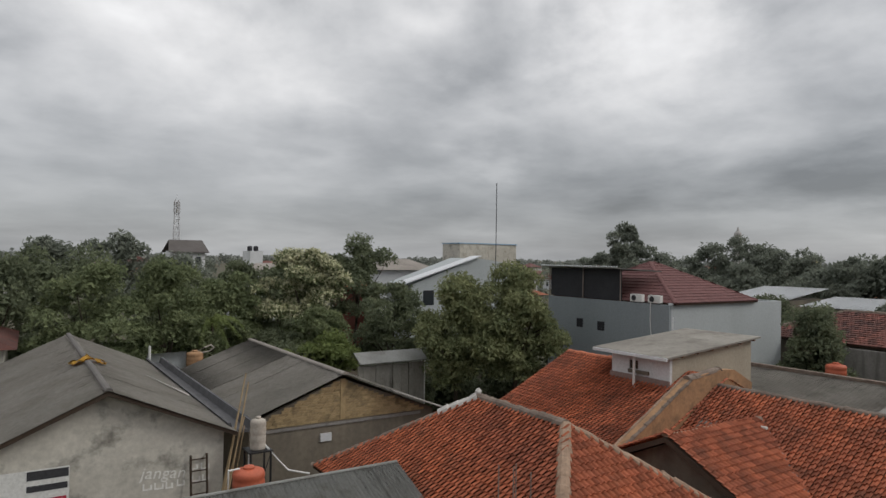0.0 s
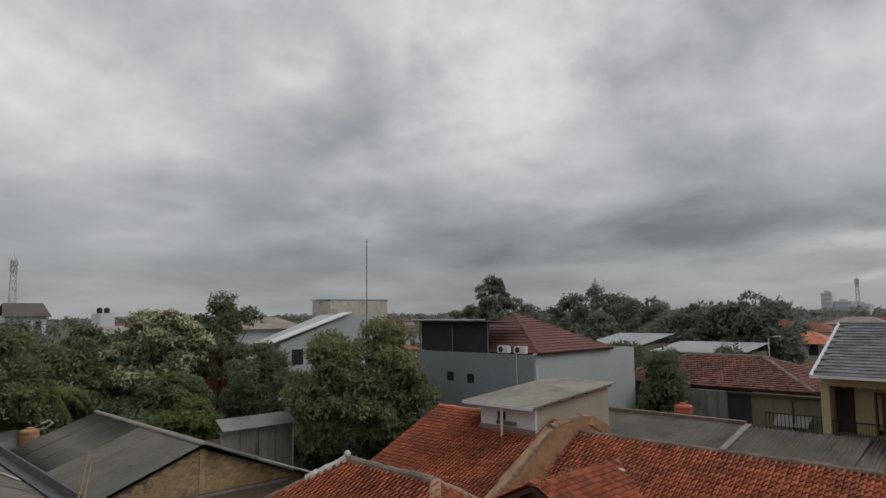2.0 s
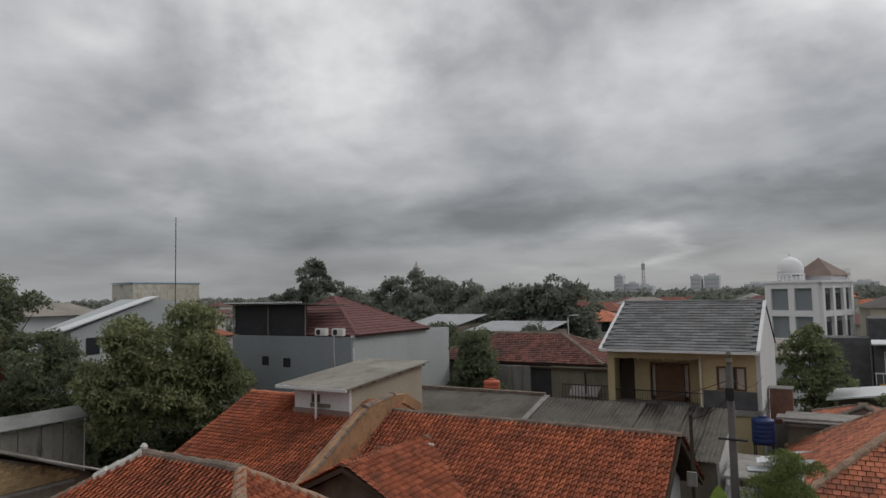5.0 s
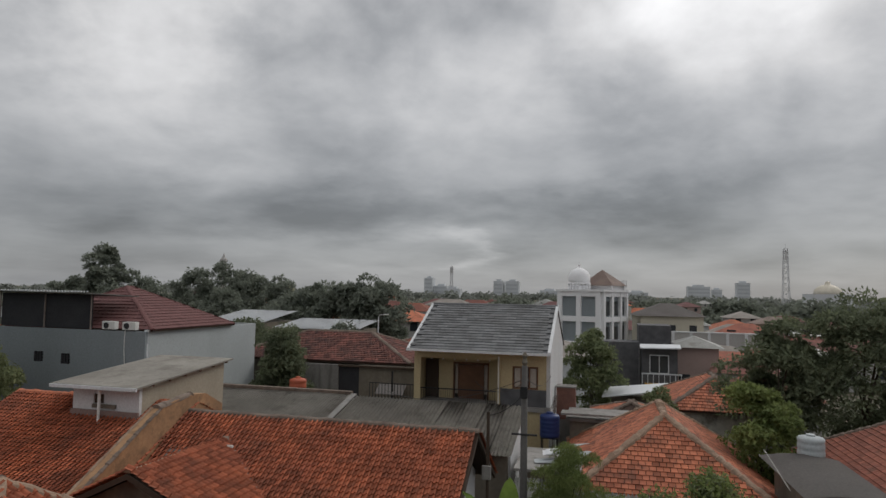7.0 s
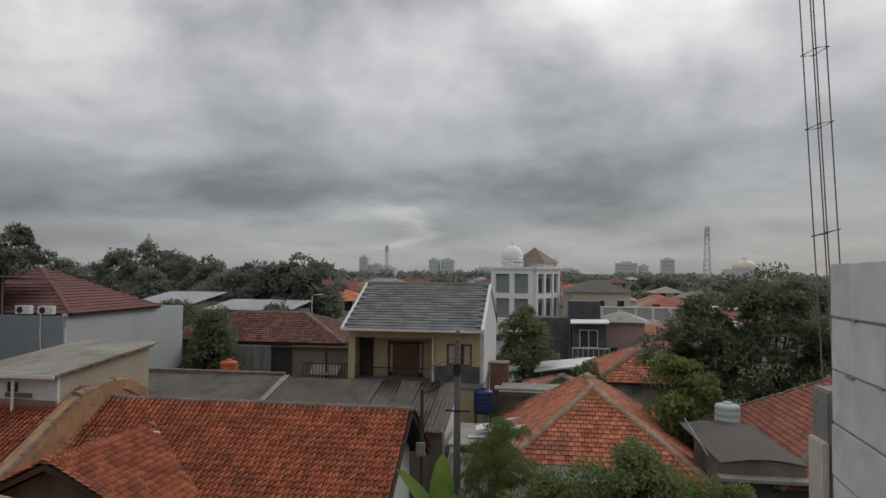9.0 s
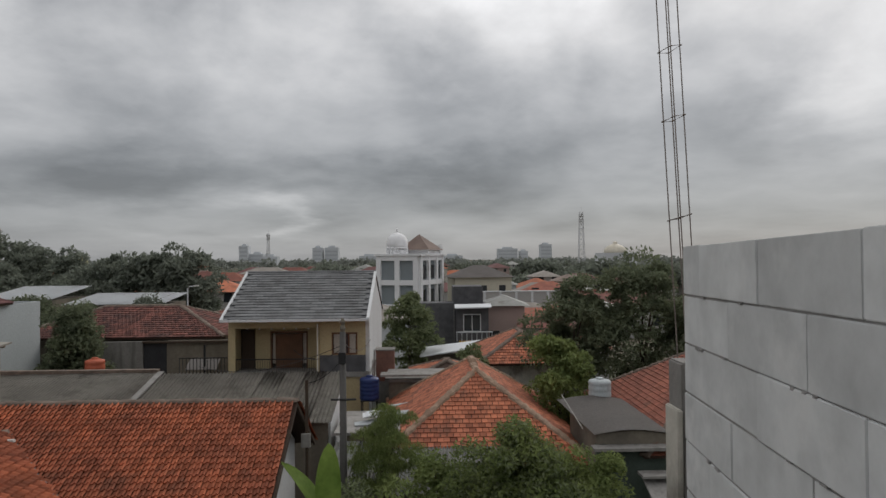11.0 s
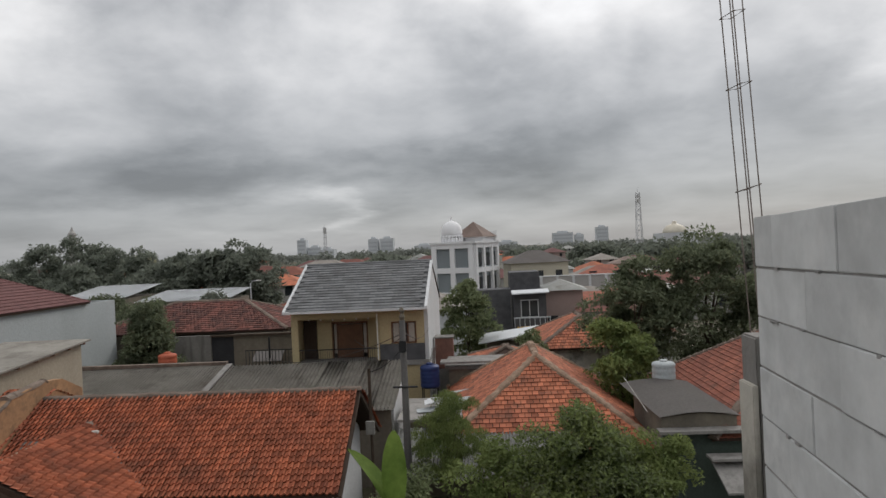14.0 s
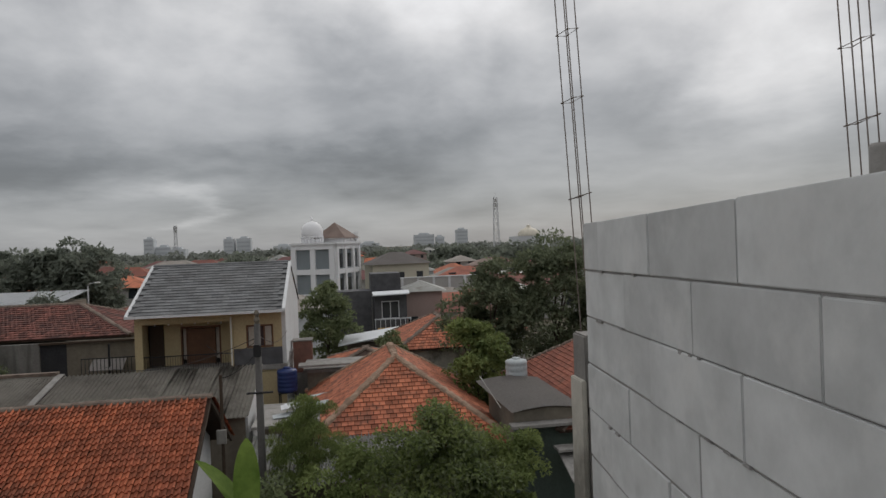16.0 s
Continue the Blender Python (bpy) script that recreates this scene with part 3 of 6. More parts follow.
# ---- the stained warehouse with the grey sheet roof ----
wh = thing("warehouse", -25.5, 3.6, 0, label="long low warehouse with grey fibre-cement roof and stained plaster gable", category="house")
gable_walls(wh, -32.4, -18.5, 0.5, 6.7, 3.55, 4.42, 5.75, M["plaster_old"])
for side, (be, ze) in enumerate(((0.1, 4.28), (7.0, 4.32))):
    for k in range(3):
        a0, a1 = -32.7 + k * 4.85, -32.7 + (k + 1) * 4.85 + 0.12
        dz = 0.012 * k
        q = [(a0, be, ze + dz), (a1, be, ze + dz), (a1, 3.55, 5.86 + dz), (a0, 3.55, 5.86 + dz)]
        corrugated(wh, q if side == 0 else [q[1], q[0], q[3], q[2]], M["sheet_pale"], pitch=0.15, depth=0.014, sheet=1.0)
ridge_cap(wh, (-32.7, 3.55, 5.87), (-18.1, 3.55, 5.9), M["felt_ridge"], r=0.075, lumps=False)
part("fascia", slab([(-18.14, 0.1, 4.3), (-18.08, 0.1, 4.3), (-18.08, 3.55, 5.86), (-18.14, 3.55, 5.86)], 0.12), M["dark_wood"], wh)
part("fascia", slab([(-18.14, 3.55, 5.86), (-18.08, 3.55, 5.86), (-18.08, 7.0, 4.34), (-18.14, 7.0, 4.34)], 0.12), M["dark_wood"], wh)
part("gutter", prism([(6.85, 4.5), (6.95, 4.2), (7.5, 4.15), (7.6, 4.5), (7.52, 4.5), (7.45, 4.25), (7.0, 4.28), (6.93, 4.5)], "a", -33.0, -18.6), M["stone_dark"], wh, "black tarred valley gutter")
part("repair_strip", slab([(-25.2, 5.6, 5.03), (-24.95, 5.62, 5.03), (-23.0, 6.72, 4.53), (-23.3, 6.74, 4.53)], 0.01), M["mortar_pale"], wh, "pale repair strip")
cloth = bmesh.new()
rng = random.Random(4)
grid = []
for i in range(9):
    row = []
    for j in range(5):
        a = -24.3 + j * 0.16 + rng.uniform(-0.07, 0.07)
        b = 3.0 + i * 0.14
        z = 5.93 - 0.45 * abs(b - 3.55) + 0.07 * math.sin(i * 1.9 + j * 1.3) + 0.07
        row.append(cloth.verts.new((a, b, z)))
    grid.append(row)
for i in range(8):
    for j in range(4):
        if rng.random() > 0.12:
            cloth.faces.new((grid[i][j], grid[i + 1][j], grid[i + 1][j + 1], grid[i][j + 1]))
bmesh.ops.solidify(cloth, geom=list(cloth.faces), thickness=0.03)
solo("yellow_cloth", cloth, M["yellow"], "crumpled yellow cloth draped over a roof ridge", "cloth", smooth=True)


def letters(name, text, size, mat, m, parent):
    cu = bpy.data.curves.new(name, "FONT")
    cu.body, cu.size, cu.extrude, cu.shear, cu.space_character = text, size, 0.004, 0.15, 1.05
    tmp = bpy.data.objects.new("tmp", cu)
    me = bpy.data.meshes.new_from_object(tmp)
    bpy.data.objects.remove(tmp)
    me.materials.append(mat)
    ob = new(name, me)
    ob.parent = parent
    ob.matrix_local = Matrix.Translation(-root_base(parent)) @ m
    return ob


writing_pose = Matrix.Translation((-18.488, 4.42, 3.27)) @ Matrix(((0, 0, 1, 0), (1, 0, 0, 0), (0, 1, 0, 0), (0, 0, 0, 1))) @ Matrix.Rotation(-0.12, 4, "Z")
letters("graffiti", "jangan", 0.46, M["text_white"], writing_pose, wh)
for b0, b1, z in ((4.5, 4.75, 2.92), (4.8, 5.05, 2.9), (5.1, 5.3, 2.88), (5.4, 5.62, 2.9), (5.75, 5.98, 3.3), (6.05, 6.3, 3.27), (5.8, 6.05, 2.95), (6.1, 6.3, 2.93)):
    stroke = box(-18.497, -18.488, b0, b1, z, z + 0.045)
    box(-18.497, -18.488, b0, b0 + 0.045, z + 0.045, z + 0.2, stroke)
    box(-18.497, -18.488, b1 - 0.05, b1, z + 0.045, z + 0.15, stroke)
    part("graffiti", stroke, M["text_white"], wh)

banner = thing("banner", -18.3, 1.6, 2.2, label="torn printed plastic banner in white, black and red", category="banner")
bb = box(-18.33, -18.31, 0.4, 2.7, 2.2, 3.98)
part("cloth", bb, M["white_plastic"], banner)
part("print", box(-18.308, -18.304, 1.75, 2.68, 3.72, 3.95), M["banner_dark"], banner)
part("print", box(-18.308, -18.304, 1.75, 2.66, 3.42, 3.58), M["banner_dark"], banner)
part("print", box(-18.308, -18.304, 1.4, 2.64, 2.4, 3.22), M["banner_red"], banner, "red printed panel")
for k in range(3):
    part("print", box(-18.302, -18.298, 1.95 + k * 0.22, 2.1 + k * 0.22, 2.98, 3.16), M["white_plastic"], banner)

lad = thing("ladder", -18.3, 6.0, 0, label="old timber ladder leaning on the plaster wall", category="ladder")
for b in (5.75, 6.2):
    part("rail", rod((-17.9, b, 0), (-18.42, b, 3.75), 0.035), M["dark_wood"], lad)
for k in range(10):
    f = 0.2 + k * 0.085
    part("rung", rod((-17.9 - 0.52 * f, 5.72, 3.75 * f), (-17.9 - 0.52 * f, 6.23, 3.75 * f), 0.02, sides=6), M["dark_wood"], lad)

poles = thing("bamboo_poles", -18.3, 7.0, 0, label="bundle of long bamboo poles leaning against the wall", category="poles")
for k, (b0, b1, h, da) in enumerate(((6.5, 7.35, 5.95, 0.1), (6.62, 7.42, 5.7, 0.16), (6.4, 7.2, 5.0, 0.05), (6.75, 7.3, 4.4, 0.22), (6.3, 7.28, 4.7, 0.28))):
    part("pole", rod((-17.5 + da, b0 - 0.55, 0), (-18.7 + da, b1, h), 0.035, sides=7, r2=0.02), M["bamboo"], poles)

# ---- the neighbouring shed with the ochre brick gable ----
bk = thing("brick_house", -27.5, 12, 0, label="low house with ochre brick gable and grey sheet roof", category="house")
gable_walls(bk, -33.2, -21.9, 8.5, 16.2, 12.05, 3.35, 4.95, M["dirty_wall"], M["dirty_wall"], left_eave=3.55)
for q in ([(-33.5, 8.0, 3.55), (-21.6, 8.0, 3.55), (-21.6, 12.05, 5.06), (-33.5, 12.05, 5.06)], [(-21.6, 16.5, 3.34), (-33.5, 16.5, 3.34), (-33.5, 12.05, 5.06), (-21.6, 12.05, 5.06)]):
    corrugated(bk, q, M["sheet_pale"], pitch=0.15, depth=0.012, sheet=1.0)
ridge_cap(bk, (-33.5, 12.05, 5.07), (-21.55, 12.05, 5.09), M["asbestos"], r=0.09, lumps=False)
# brick courses of the gable, each proud of the joints
courses = bmesh.new()
rng = random.Random(9)
z = 3.28
row = 0
brick = bpy.data.meshes.new("brick")
bb = box(0, 0.03, -0.15, 0.15, 0, 0.088)
bb.to_mesh(brick)
bb.free()
brick.materials.append(M["brick_yellow"])
gw = [o for o in bk.children if o.name.startswith("wall")][-1]
gbase = root_base(bk)
made = 0
while z < 4.85:
    lo = 12.05 - (4.93 - z - 0.1) / (4.95 - 3.45) * 3.6
    hi = 12.05 + (4.93 - z - 0.1) / (4.95 - 3.3) * 4.1
    b = lo + (0.16 if row % 2 else 0.0)
    while b + 0.3 < hi:
        if made < 290:
            ob = new("brick", brick)
            ob.parent = gw
            ob.location = Vector((-21.9 + rng.uniform(-0.008, 0.004), b + 0.15, z)) - gbase
            made += 1
        else:
            box(-21.9, -21.872 + rng.uniform(-0.006, 0.004), b, b + 0.295, z, z + 0.086, courses)
        b += 0.31
    z += 0.1
    row += 1
part("brickwork", courses, M["brick_yellow"], gw, kind="stuff") if len(courses.verts) else courses.free()
part("concrete_band", box(-21.9, -21.86, 8.6, 15.6, 3.12, 3.22), M["concrete"], bk)
part("concrete_stud", box(-21.9, -21.85, 12.0, 12.2, 3.3, 4.85), M["brick_yellow"], bk)
part("notice", box(-21.9, -21.84, 11.2, 11.65, 2.55, 2.85), M["white_metal"], bk, "small white plate")
part("eave_strip", slab([(-21.56, 14.0, 4.33), (-21.2, 14.0, 4.31), (-21.2, 16.6, 3.3), (-21.56, 16.6, 3.34)], 0.04), M["concrete"], bk)

# ---- water tanks by the warehouse ----
def water_tank(name, a, b, z, r, h, mat, label, ribs=3):
    t = thing(name, a, b, z, label=label, category="water tank")
    prof = [(r * 0.95, z), (r, z + 0.04)]
    for k in range(ribs):
        c = z + h * (0.2 + 0.5 * k / max(1, ribs - 1))
        prof += [(r, c - 0.05), (r * 0.95, c), (r, c + 0.05)]
    prof += [(r, z + h * 0.84), (r * 0.93, z + h * 0.9), (r * 0.5, z + h * 0.95), (r * 0.36, z + h * 0.955)]
    part("body", lathe(prof, a, b), mat, t, smooth=True)
    part("lid", lathe([(r * 0.36, z + h * 0.94), (r * 0.36, z + h), (r * 0.3, z + h * 1.02), (0.02, z + h * 1.03)], a, b, sides=14), mat, t, smooth=True)
    return t


def stand(name, a, b, s, z0, z1, mat, label):
    st = thing(name, a, b, z0, label=label, category="stand")
    for da in (-s, s):
        for db in (-s, s):
            part("leg", box(a + da - 0.025, a + da + 0.025, b + db - 0.025, b + db + 0.025, z0, z1 - 0.04), mat, st)
    part("top", box(a - s - 0.05, a + s + 0.05, b - s - 0.05, b + s + 0.05, z1 - 0.04, z1), mat, st)
    part("brace", rod((a + s, b - s, z0 + (z1 - z0) * 0.5), (a + s, b + s, z1 - 0.1), 0.012, sides=5), mat, st)
    return st


stand("tank_stand", -18.0, 7.57, 0.3, 0, 3.78, M["black_metal"], "tall thin iron stand under the white tank")
water_tank("water_tank", -18.0, 7.57, 3.78, 0.23, 0.95, M["curtain"], "narrow cream plastic water tank with rusty lid on an iron stand")
stand("tank_stand", -16.5, 6.85, 0.36, 0, 2.7, M["concrete"], "concrete stand under the orange tank")
water_tank("water_tank", -16.5, 6.85, 2.7, 0.43, 1.08, M["orange_plastic"], "orange ribbed plastic water tank")
pipe = path_rod([(-17.9, 7.75, 3.9), (-17.4, 8.3, 3.2), (-17.2, 8.9, 3.05)], 0.025)
solo("water_pipe", pipe, M["white_plastic"], "bent white plastic water pipe", "pipe")
pipe = path_rod([(-18.0, 7.4, 3.75), (-18.0, 7.3, 3.7), (-17.9, 7.28, 3.0)], 0.025)
solo("water_pipe", pipe, M["white_plastic"], "short white plastic downpipe from the tank", "pipe")
pipe = path_rod([(-16.5, 6.3, 2.6), (-16.5, 6.3, 3.75), (-16.5, 6.6, 3.76)], 0.025)
solo("water_pipe", pipe, M["white_plastic"], "white plastic filler pipe at the orange tank", "pipe")

# ---- zinc lean-to in front ----
zl = thing("lean_to", -13.5, 7, 0, label="dark corrugated sheet lean-to roof on brick walls", category="lean-to")
corrugated(zl, [(-11.2, 2.0, 2.0), (-11.2, 10.8, 2.0), (-15.3, 10.8, 3.6), (-15.3, 2.0, 3.6)], M["zinc"], pitch=0.12, depth=0.02, sheet=0.85)
part("edge_cap", rod((-15.3, 2.0, 3.62), (-15.3, 10.8, 3.62), 0.05), M["zinc"], zl)
part("wall", box(-15.2, -15.05, 2.2, 10.6, 0, 3.4), M["dirty_wall"], zl)
part("wall", box(-11.6, -11.45, 2.2, 10.6, 0, 2.0), M["dirty_wall"], zl)

# ---- near hipped house ----
hp = thing("tiled_house", -13.7, 14.0, 0, label="house with steep hipped roof of orange clay tiles", category="house")
P, ZE, ZR, d = 0.667, 2.45, 5.1, 3.97
A_, B_ = (-15.7, 14.0, ZR), (-11.7, 14.0, ZR)
c1, c2, c3, c4 = (-15.7 - d, 14 - d, ZE), (-11.7 + d, 14 - d, ZE), (-11.7 + d, 14 + d, ZE), (-15.7 - d, 14 + d, ZE)
tiled_slope(hp, [c1, c2, B_, A_], M["clay"], singles=lambda s, r: s > 4.2 and r > 1.6)
tiled_slope(hp, [c2, c3, B_], M["clay"], singles=lambda s, r: r > 2.1)
tiled_slope(hp, [c3, c4, A_, B_], M["clay"])
tiled_slope(hp, [c4, c1, A_], M["clay"])
ridge_cap(hp, A_, B_, r=0.13, seed=2)
ridge_cap(hp, B_, c2, M["mortar_tan"], r=0.13, seed=3)
ridge_cap(hp, B_, c3, M["mortar_tan"], r=0.12, seed=4)
ridge_cap(hp, A_, c1, r=0.11, seed=5)
ridge_cap(hp, A_, (-16.6, 13.1, 4.5), M["mortar_pale"], r=0.16, seed=6, name="mortar_patch")
part("knob", lathe([(0.06, 5.15), (0.1, 5.2), (0.11, 5.28), (0.05, 5.36)], -15.7, 14.0, sides=10), M["mortar_pale"], hp)
part("wall", box(-19.0, -8.4, 10.7, 17.3, 0, 2.5), M["plaster_old"], hp)

# starter bars rising from a column below
col = thing("starter_column", -4.93, 6.6, 0, label="concrete column with thin rusty starter bars", category="column")
part("shaft", box(-5.1, -4.75, 6.4, 6.8, 0, 5.6), M["concrete"], col)
for k, (da, db, h) in enumerate(((-0.12, -0.16, 6.98), (-0.12, 0.12, 6.95), (0.12, -0.12, 7.02), (0.12, 0.16, 6.9))):
    part("bar", rod((-4.93 + da, 6.6 + db, 5.5), (-4.93 + da, 6.6 + db, h), 0.008, sides=6), M["rust"], col)

# ---- two joined tiled houses behind ----
o1 = thing("tiled_house", -17, 22, 0, label="long house with orange clay tile roof carrying a roof-top room", category="house")
tiled_slope(o1, [(-21.1, 18.4, 3.0), (-13.0, 18.4, 3.0), (-13.0, 23.3, 5.3), (-21.1, 23.3, 5.3)], M["clay"], singles=lambda s, r: s > 2.5 and r < 2.6)
tiled_slope(o1, [(-13.0, 28.2, 3.0), (-21.1, 28.2, 3.0), (-21.1, 23.3, 5.3), (-13.0, 23.3, 5.3)], M["clay"])
ridge_cap(o1, (-21.1, 23.3, 5.3), (-17.6, 23.3, 5.3), M["clay_flat"], r=0.11, seed=12)
ridge_cap(o1, (-21.1, 23.3, 5.3), (-21.1, 18.4, 3.0), M["clay_flat"], r=0.07, seed=13, lumps=False)
gable_walls(o1, -20.9, -13.2, 18.9, 27.7, 23.3, 3.15, 5.15, M["dirty_wall"])
fw = prism([(17.6, 2.6), (17.6, 3.55), (21.1, 5.45), (21.9, 5.6), (22.9, 5.66), (23.7, 5.6), (24.8, 5.05), (24.8, 2.6)], "a", -13.25, -12.95)
part("parapet", fw, M["masonry"], o1, "bare orange-brown masonry parapet between the roofs")
ridge_cap(o1, (-12.93, 17.6, 3.57), (-12.93, 21.1, 5.47), M["mortar"], r=0.05, seed=15, name="mortar_edge")
ridge_cap(o1, (-13.27, 17.6, 3.57), (-13.27, 21.1, 5.47), M["mortar_tan"], r=0.045, seed=16, name="mortar_edge")
ridge_cap(o1, (-13.1, 21.1, 5.47), (-13.1, 22.9, 5.66), M["mortar"], r=0.12, seed=17, name="mortar_edge")

o2 = thing("tiled_house", -7.5, 22.7, 0, label="long house with weathered orange clay tile roof and projecting porch", category="house")
tiled_slope(o2, [(-12.95, 19.35, 2.98), (-2.35, 19.35, 2.98), (-2.35, 22.67, 5.135), (-12.95, 22.67, 5.135)], M["clay"], singles=lambda s, r: s > 5.4 and r > 0.2)
tiled_slope(o2, [(-2.35, 26.0, 2.98), (-12.95, 26.0, 2.98), (-12.95, 22.67, 5.135), (-2.35, 22.67, 5.135)], M["clay"])
ridge_cap(o2, (-12.9, 22.67, 5.14), (-2.3, 22.67, 5.14), M["mortar"], r=0.1, seed=21)
gable_walls(o2, -12.8, -3.0, 19.9, 25.5, 22.67, 3.2, 4.95, M["white_wall"])
part("fascia", slab([(-2.42, 19.3, 2.95), (-2.34, 19.3, 2.95), (-2.34, 22.67, 5.1), (-2.42, 22.67, 5.1)], 0.16), M["dark_wood"], o2)
part("fascia", slab([(-2.42, 22.67, 5.1), (-2.34, 22.67, 5.1), (-2.34, 26.0, 2.95), (-2.42, 26.0, 2.95)], 0.16), M["dark_wood"], o2)
part("post", rod((-3.6, 19.45, 0), (-3.6, 19.45, 2.95), 0.04), M["white_plastic"], o2, "white painted post")
# porch: a small gable running out of the main roof
pr, pm = (-10.95, 17.25, 4.5), (-10.72, 21.62, 4.47)
tiled_slope(o2, [(-7.95, 17.25, 3.06), (-7.95, 19.5, 3.06), pm, pr], M["clay"], name="porch_roof", lift=0.02, singles=lambda s, r: r > 0.4)
tiled_slope(o2, [(-13.0, 19.95, 3.42), (-13.0, 17.25, 3.5), pr, pm], M["clay"], name="porch_roof", lift=0.02)
ridge_cap(o2, pr, pm, M["mortar_tan"], r=0.1, seed=23, name="porch_ridge")
ridge_cap(o2, pm, (-7.95, 19.5, 3.08), M["concrete"], r=0.085, seed=24, name="valley_gutter")
part("porch_gable", prism([(-12.8, 2.6), (-8.2, 2.6), (-8.2, 3.0), (-10.95, 4.3), (-12.8, 3.4)], "b", 17.6, 17.72), M["dirty_wall"], o2)
for q in (((-13.1, 17.2, 3.46), (-10.95, 17.2, 4.48)), ((-10.95, 17.2, 4.48), (-7.9, 17.2, 3.03))):
    part("barge_board", slab([q[0], q[1], (q[1][0], q[1][1] + 0.05, q[1][2]), (q[0][0], q[0][1] + 0.05, q[0][2])], 0.16), M["dark_wood"], o2)
part("mortar_patch", lathe([(0.25, 4.42), (0.2, 4.52), (0.08, 4.6)], -10.75, 21.6, sides=9), M["mortar"], o2)
part("zinc_flashing", slab([(-12.6, 20.7, 3.9), (-11.9, 20.7, 3.92), (-11.9, 21.2, 4.22), (-12.6, 21.2, 4.22)], 0.02), M["zinc"], o2)
part("broken_tile", box(-10.55, -10.2, 21.1, 21.25, 4.33, 4.42, bevel=0.02), M["mortar_pale"], o2)
for a in (-12.7, -8.3):
    part("porch_post", box(a - 0.08, a + 0.08, 17.62, 17.78, 0, 2.7), M["plaster_old"], o2)
# awning below the eave, doors in its shade
corrugated(o2, [(-8.9, 17.3, 2.3), (-5.45, 17.3, 2.3), (-5.45, 19.6, 2.88), (-8.9, 19.6, 2.88)], M["zinc_pale"], pitch=0.1, depth=0.015, name="awning", sheet=0.8)
part("awning_post", rod((-5.6, 17.4, 0), (-5.6, 17.4, 2.3), 0.035), M["black_metal"], o2)
part("awning_post", rod((-8.5, 17.4, 0), (-8.5, 17.4, 2.3), 0.035), M["black_metal"], o2)
# solid panel on the wall; its black paints the recess's shade
part("door", box(-5.5, -4.75, 19.83, 19.9, 0, 2.6), M["black"], o2, "flat black panel for a shaded doorway recess")
part("window_frame", box(-3.62, -3.5, 19.82, 19.9, 0.9, 2.7), M["wood"], o2)
part("window_frame", box(-3.35, -3.25, 19.82, 19.9, 0.9, 2.7), M["wood"], o2)
part("wall_panel", box(-3.22, -2.98, 19.84, 19.9, 0, 2.8), M["red_brown"], o2)

# ---- roof-top room ----
rt = thing("rooftop_room", -16.1, 25, 3.0, label="small beige plastered room with flat grey roof built on the tiles", category="room")
part("wall", pierced("b", 22.2, 22.34, -17.5, -14.65, 4.3, 5.95, [(-16.6, -16.15, 5.25, 5.6)]), M["white_wall"], rt)
part("wall", prism([(22.34, 3.2), (27.5, 3.2), (27.5, 6.33), (22.34, 5.93)], "a", -14.79, -14.65), M["beige"], rt)
part("wall", prism([(22.34, 3.2), (27.5, 3.2), (27.5, 6.33), (22.34, 5.93)], "a", -17.5, -17.36), M["beige"], rt)
part("wall", box(-17.36, -14.79, 27.36, 27.5, 3.2, 6.3), M["beige"], rt)
part("skirting", box(-17.52, -14.63, 22.1, 22.2, 4.3, 5.02), M["skirt"], rt)
part("vent", box(-16.6, -16.15, 22.26, 22.3, 5.25, 5.6), M["dark_wood"], rt)
part("sill", box(-16.6, -15.6, 22.12, 22.2, 5.1, 5.24), M["dirty_wall"], rt)
part("roof", slab([(-18.1, 21.75, 5.97), (-14.4, 21.75, 5.97), (-14.4, 27.8, 6.46), (-18.1, 27.8, 6.46)], 0.07), M["old_sheet"], rt)
part("fascia", slab([(-18.1, 21.68, 5.95), (-14.4, 21.68, 5.95), (-14.4, 21.75, 5.95), (-18.1, 21.75, 5.95)], 0.12), M["white_metal"], rt)
for k in range(6):
    b = 22.6 + k * 0.95
    part("rafter_end", box(-14.64, -14.42, b, b + 0.09, 5.84 + (b - 21.75) * 0.079, 5.93 + (b - 21.75) * 0.079), M["wood"], rt)
solo("water_pipe", path_rod([(-16.1, 21.9, 4.4), (-16.1, 21.9, 5.85), (-16.1, 22.1, 5.88)], 0.048, sides=10), M["white_plastic"], "white plastic downpipe on the roof-top room", "pipe")
solo("vent_pipe", path_rod([(-18.2, 27.0, 6.4), (-18.2, 27.0, 7.0)], 0.03), M["white_metal"], "thin grey vent pipe behind the roof-top room", "pipe")

# ---- grey house with the maroon roof ----
gh = thing("grey_house", -26, 35, 0, label="tall grey painted house with maroon hipped roof and black net terrace", category="house")
vents = [(-28.45, -27.85, 5.4, 5.95), (-26.7, -26.1, 5.35, 5.9)]
part("wall", pierced("b", 31.0, 31.18, -31.0, -21.5, 0, 7.2, vents), M["wall_slate"], gh)
part("wall", box(-21.68, -21.5, 31.18, 41.7, 0, 7.2), M["wall_light"], gh)
part("wall", box(-31.0, -21.5, 41.7, 41.9, 0, 7.2), M["wall_light"], gh)
part("wall", box(-31.0, -30.82, 31.18, 41.7, 0, 7.2), M["wall_slate"], gh)
part("terrace_floor", box(-30.82, -21.68, 31.18, 41.7, 6.3, 6.5), M["concrete"], gh)
part("coping", box(-21.72, -21.46, 31.2, 38.6, 7.2, 7.29), M["white_wall"], gh)
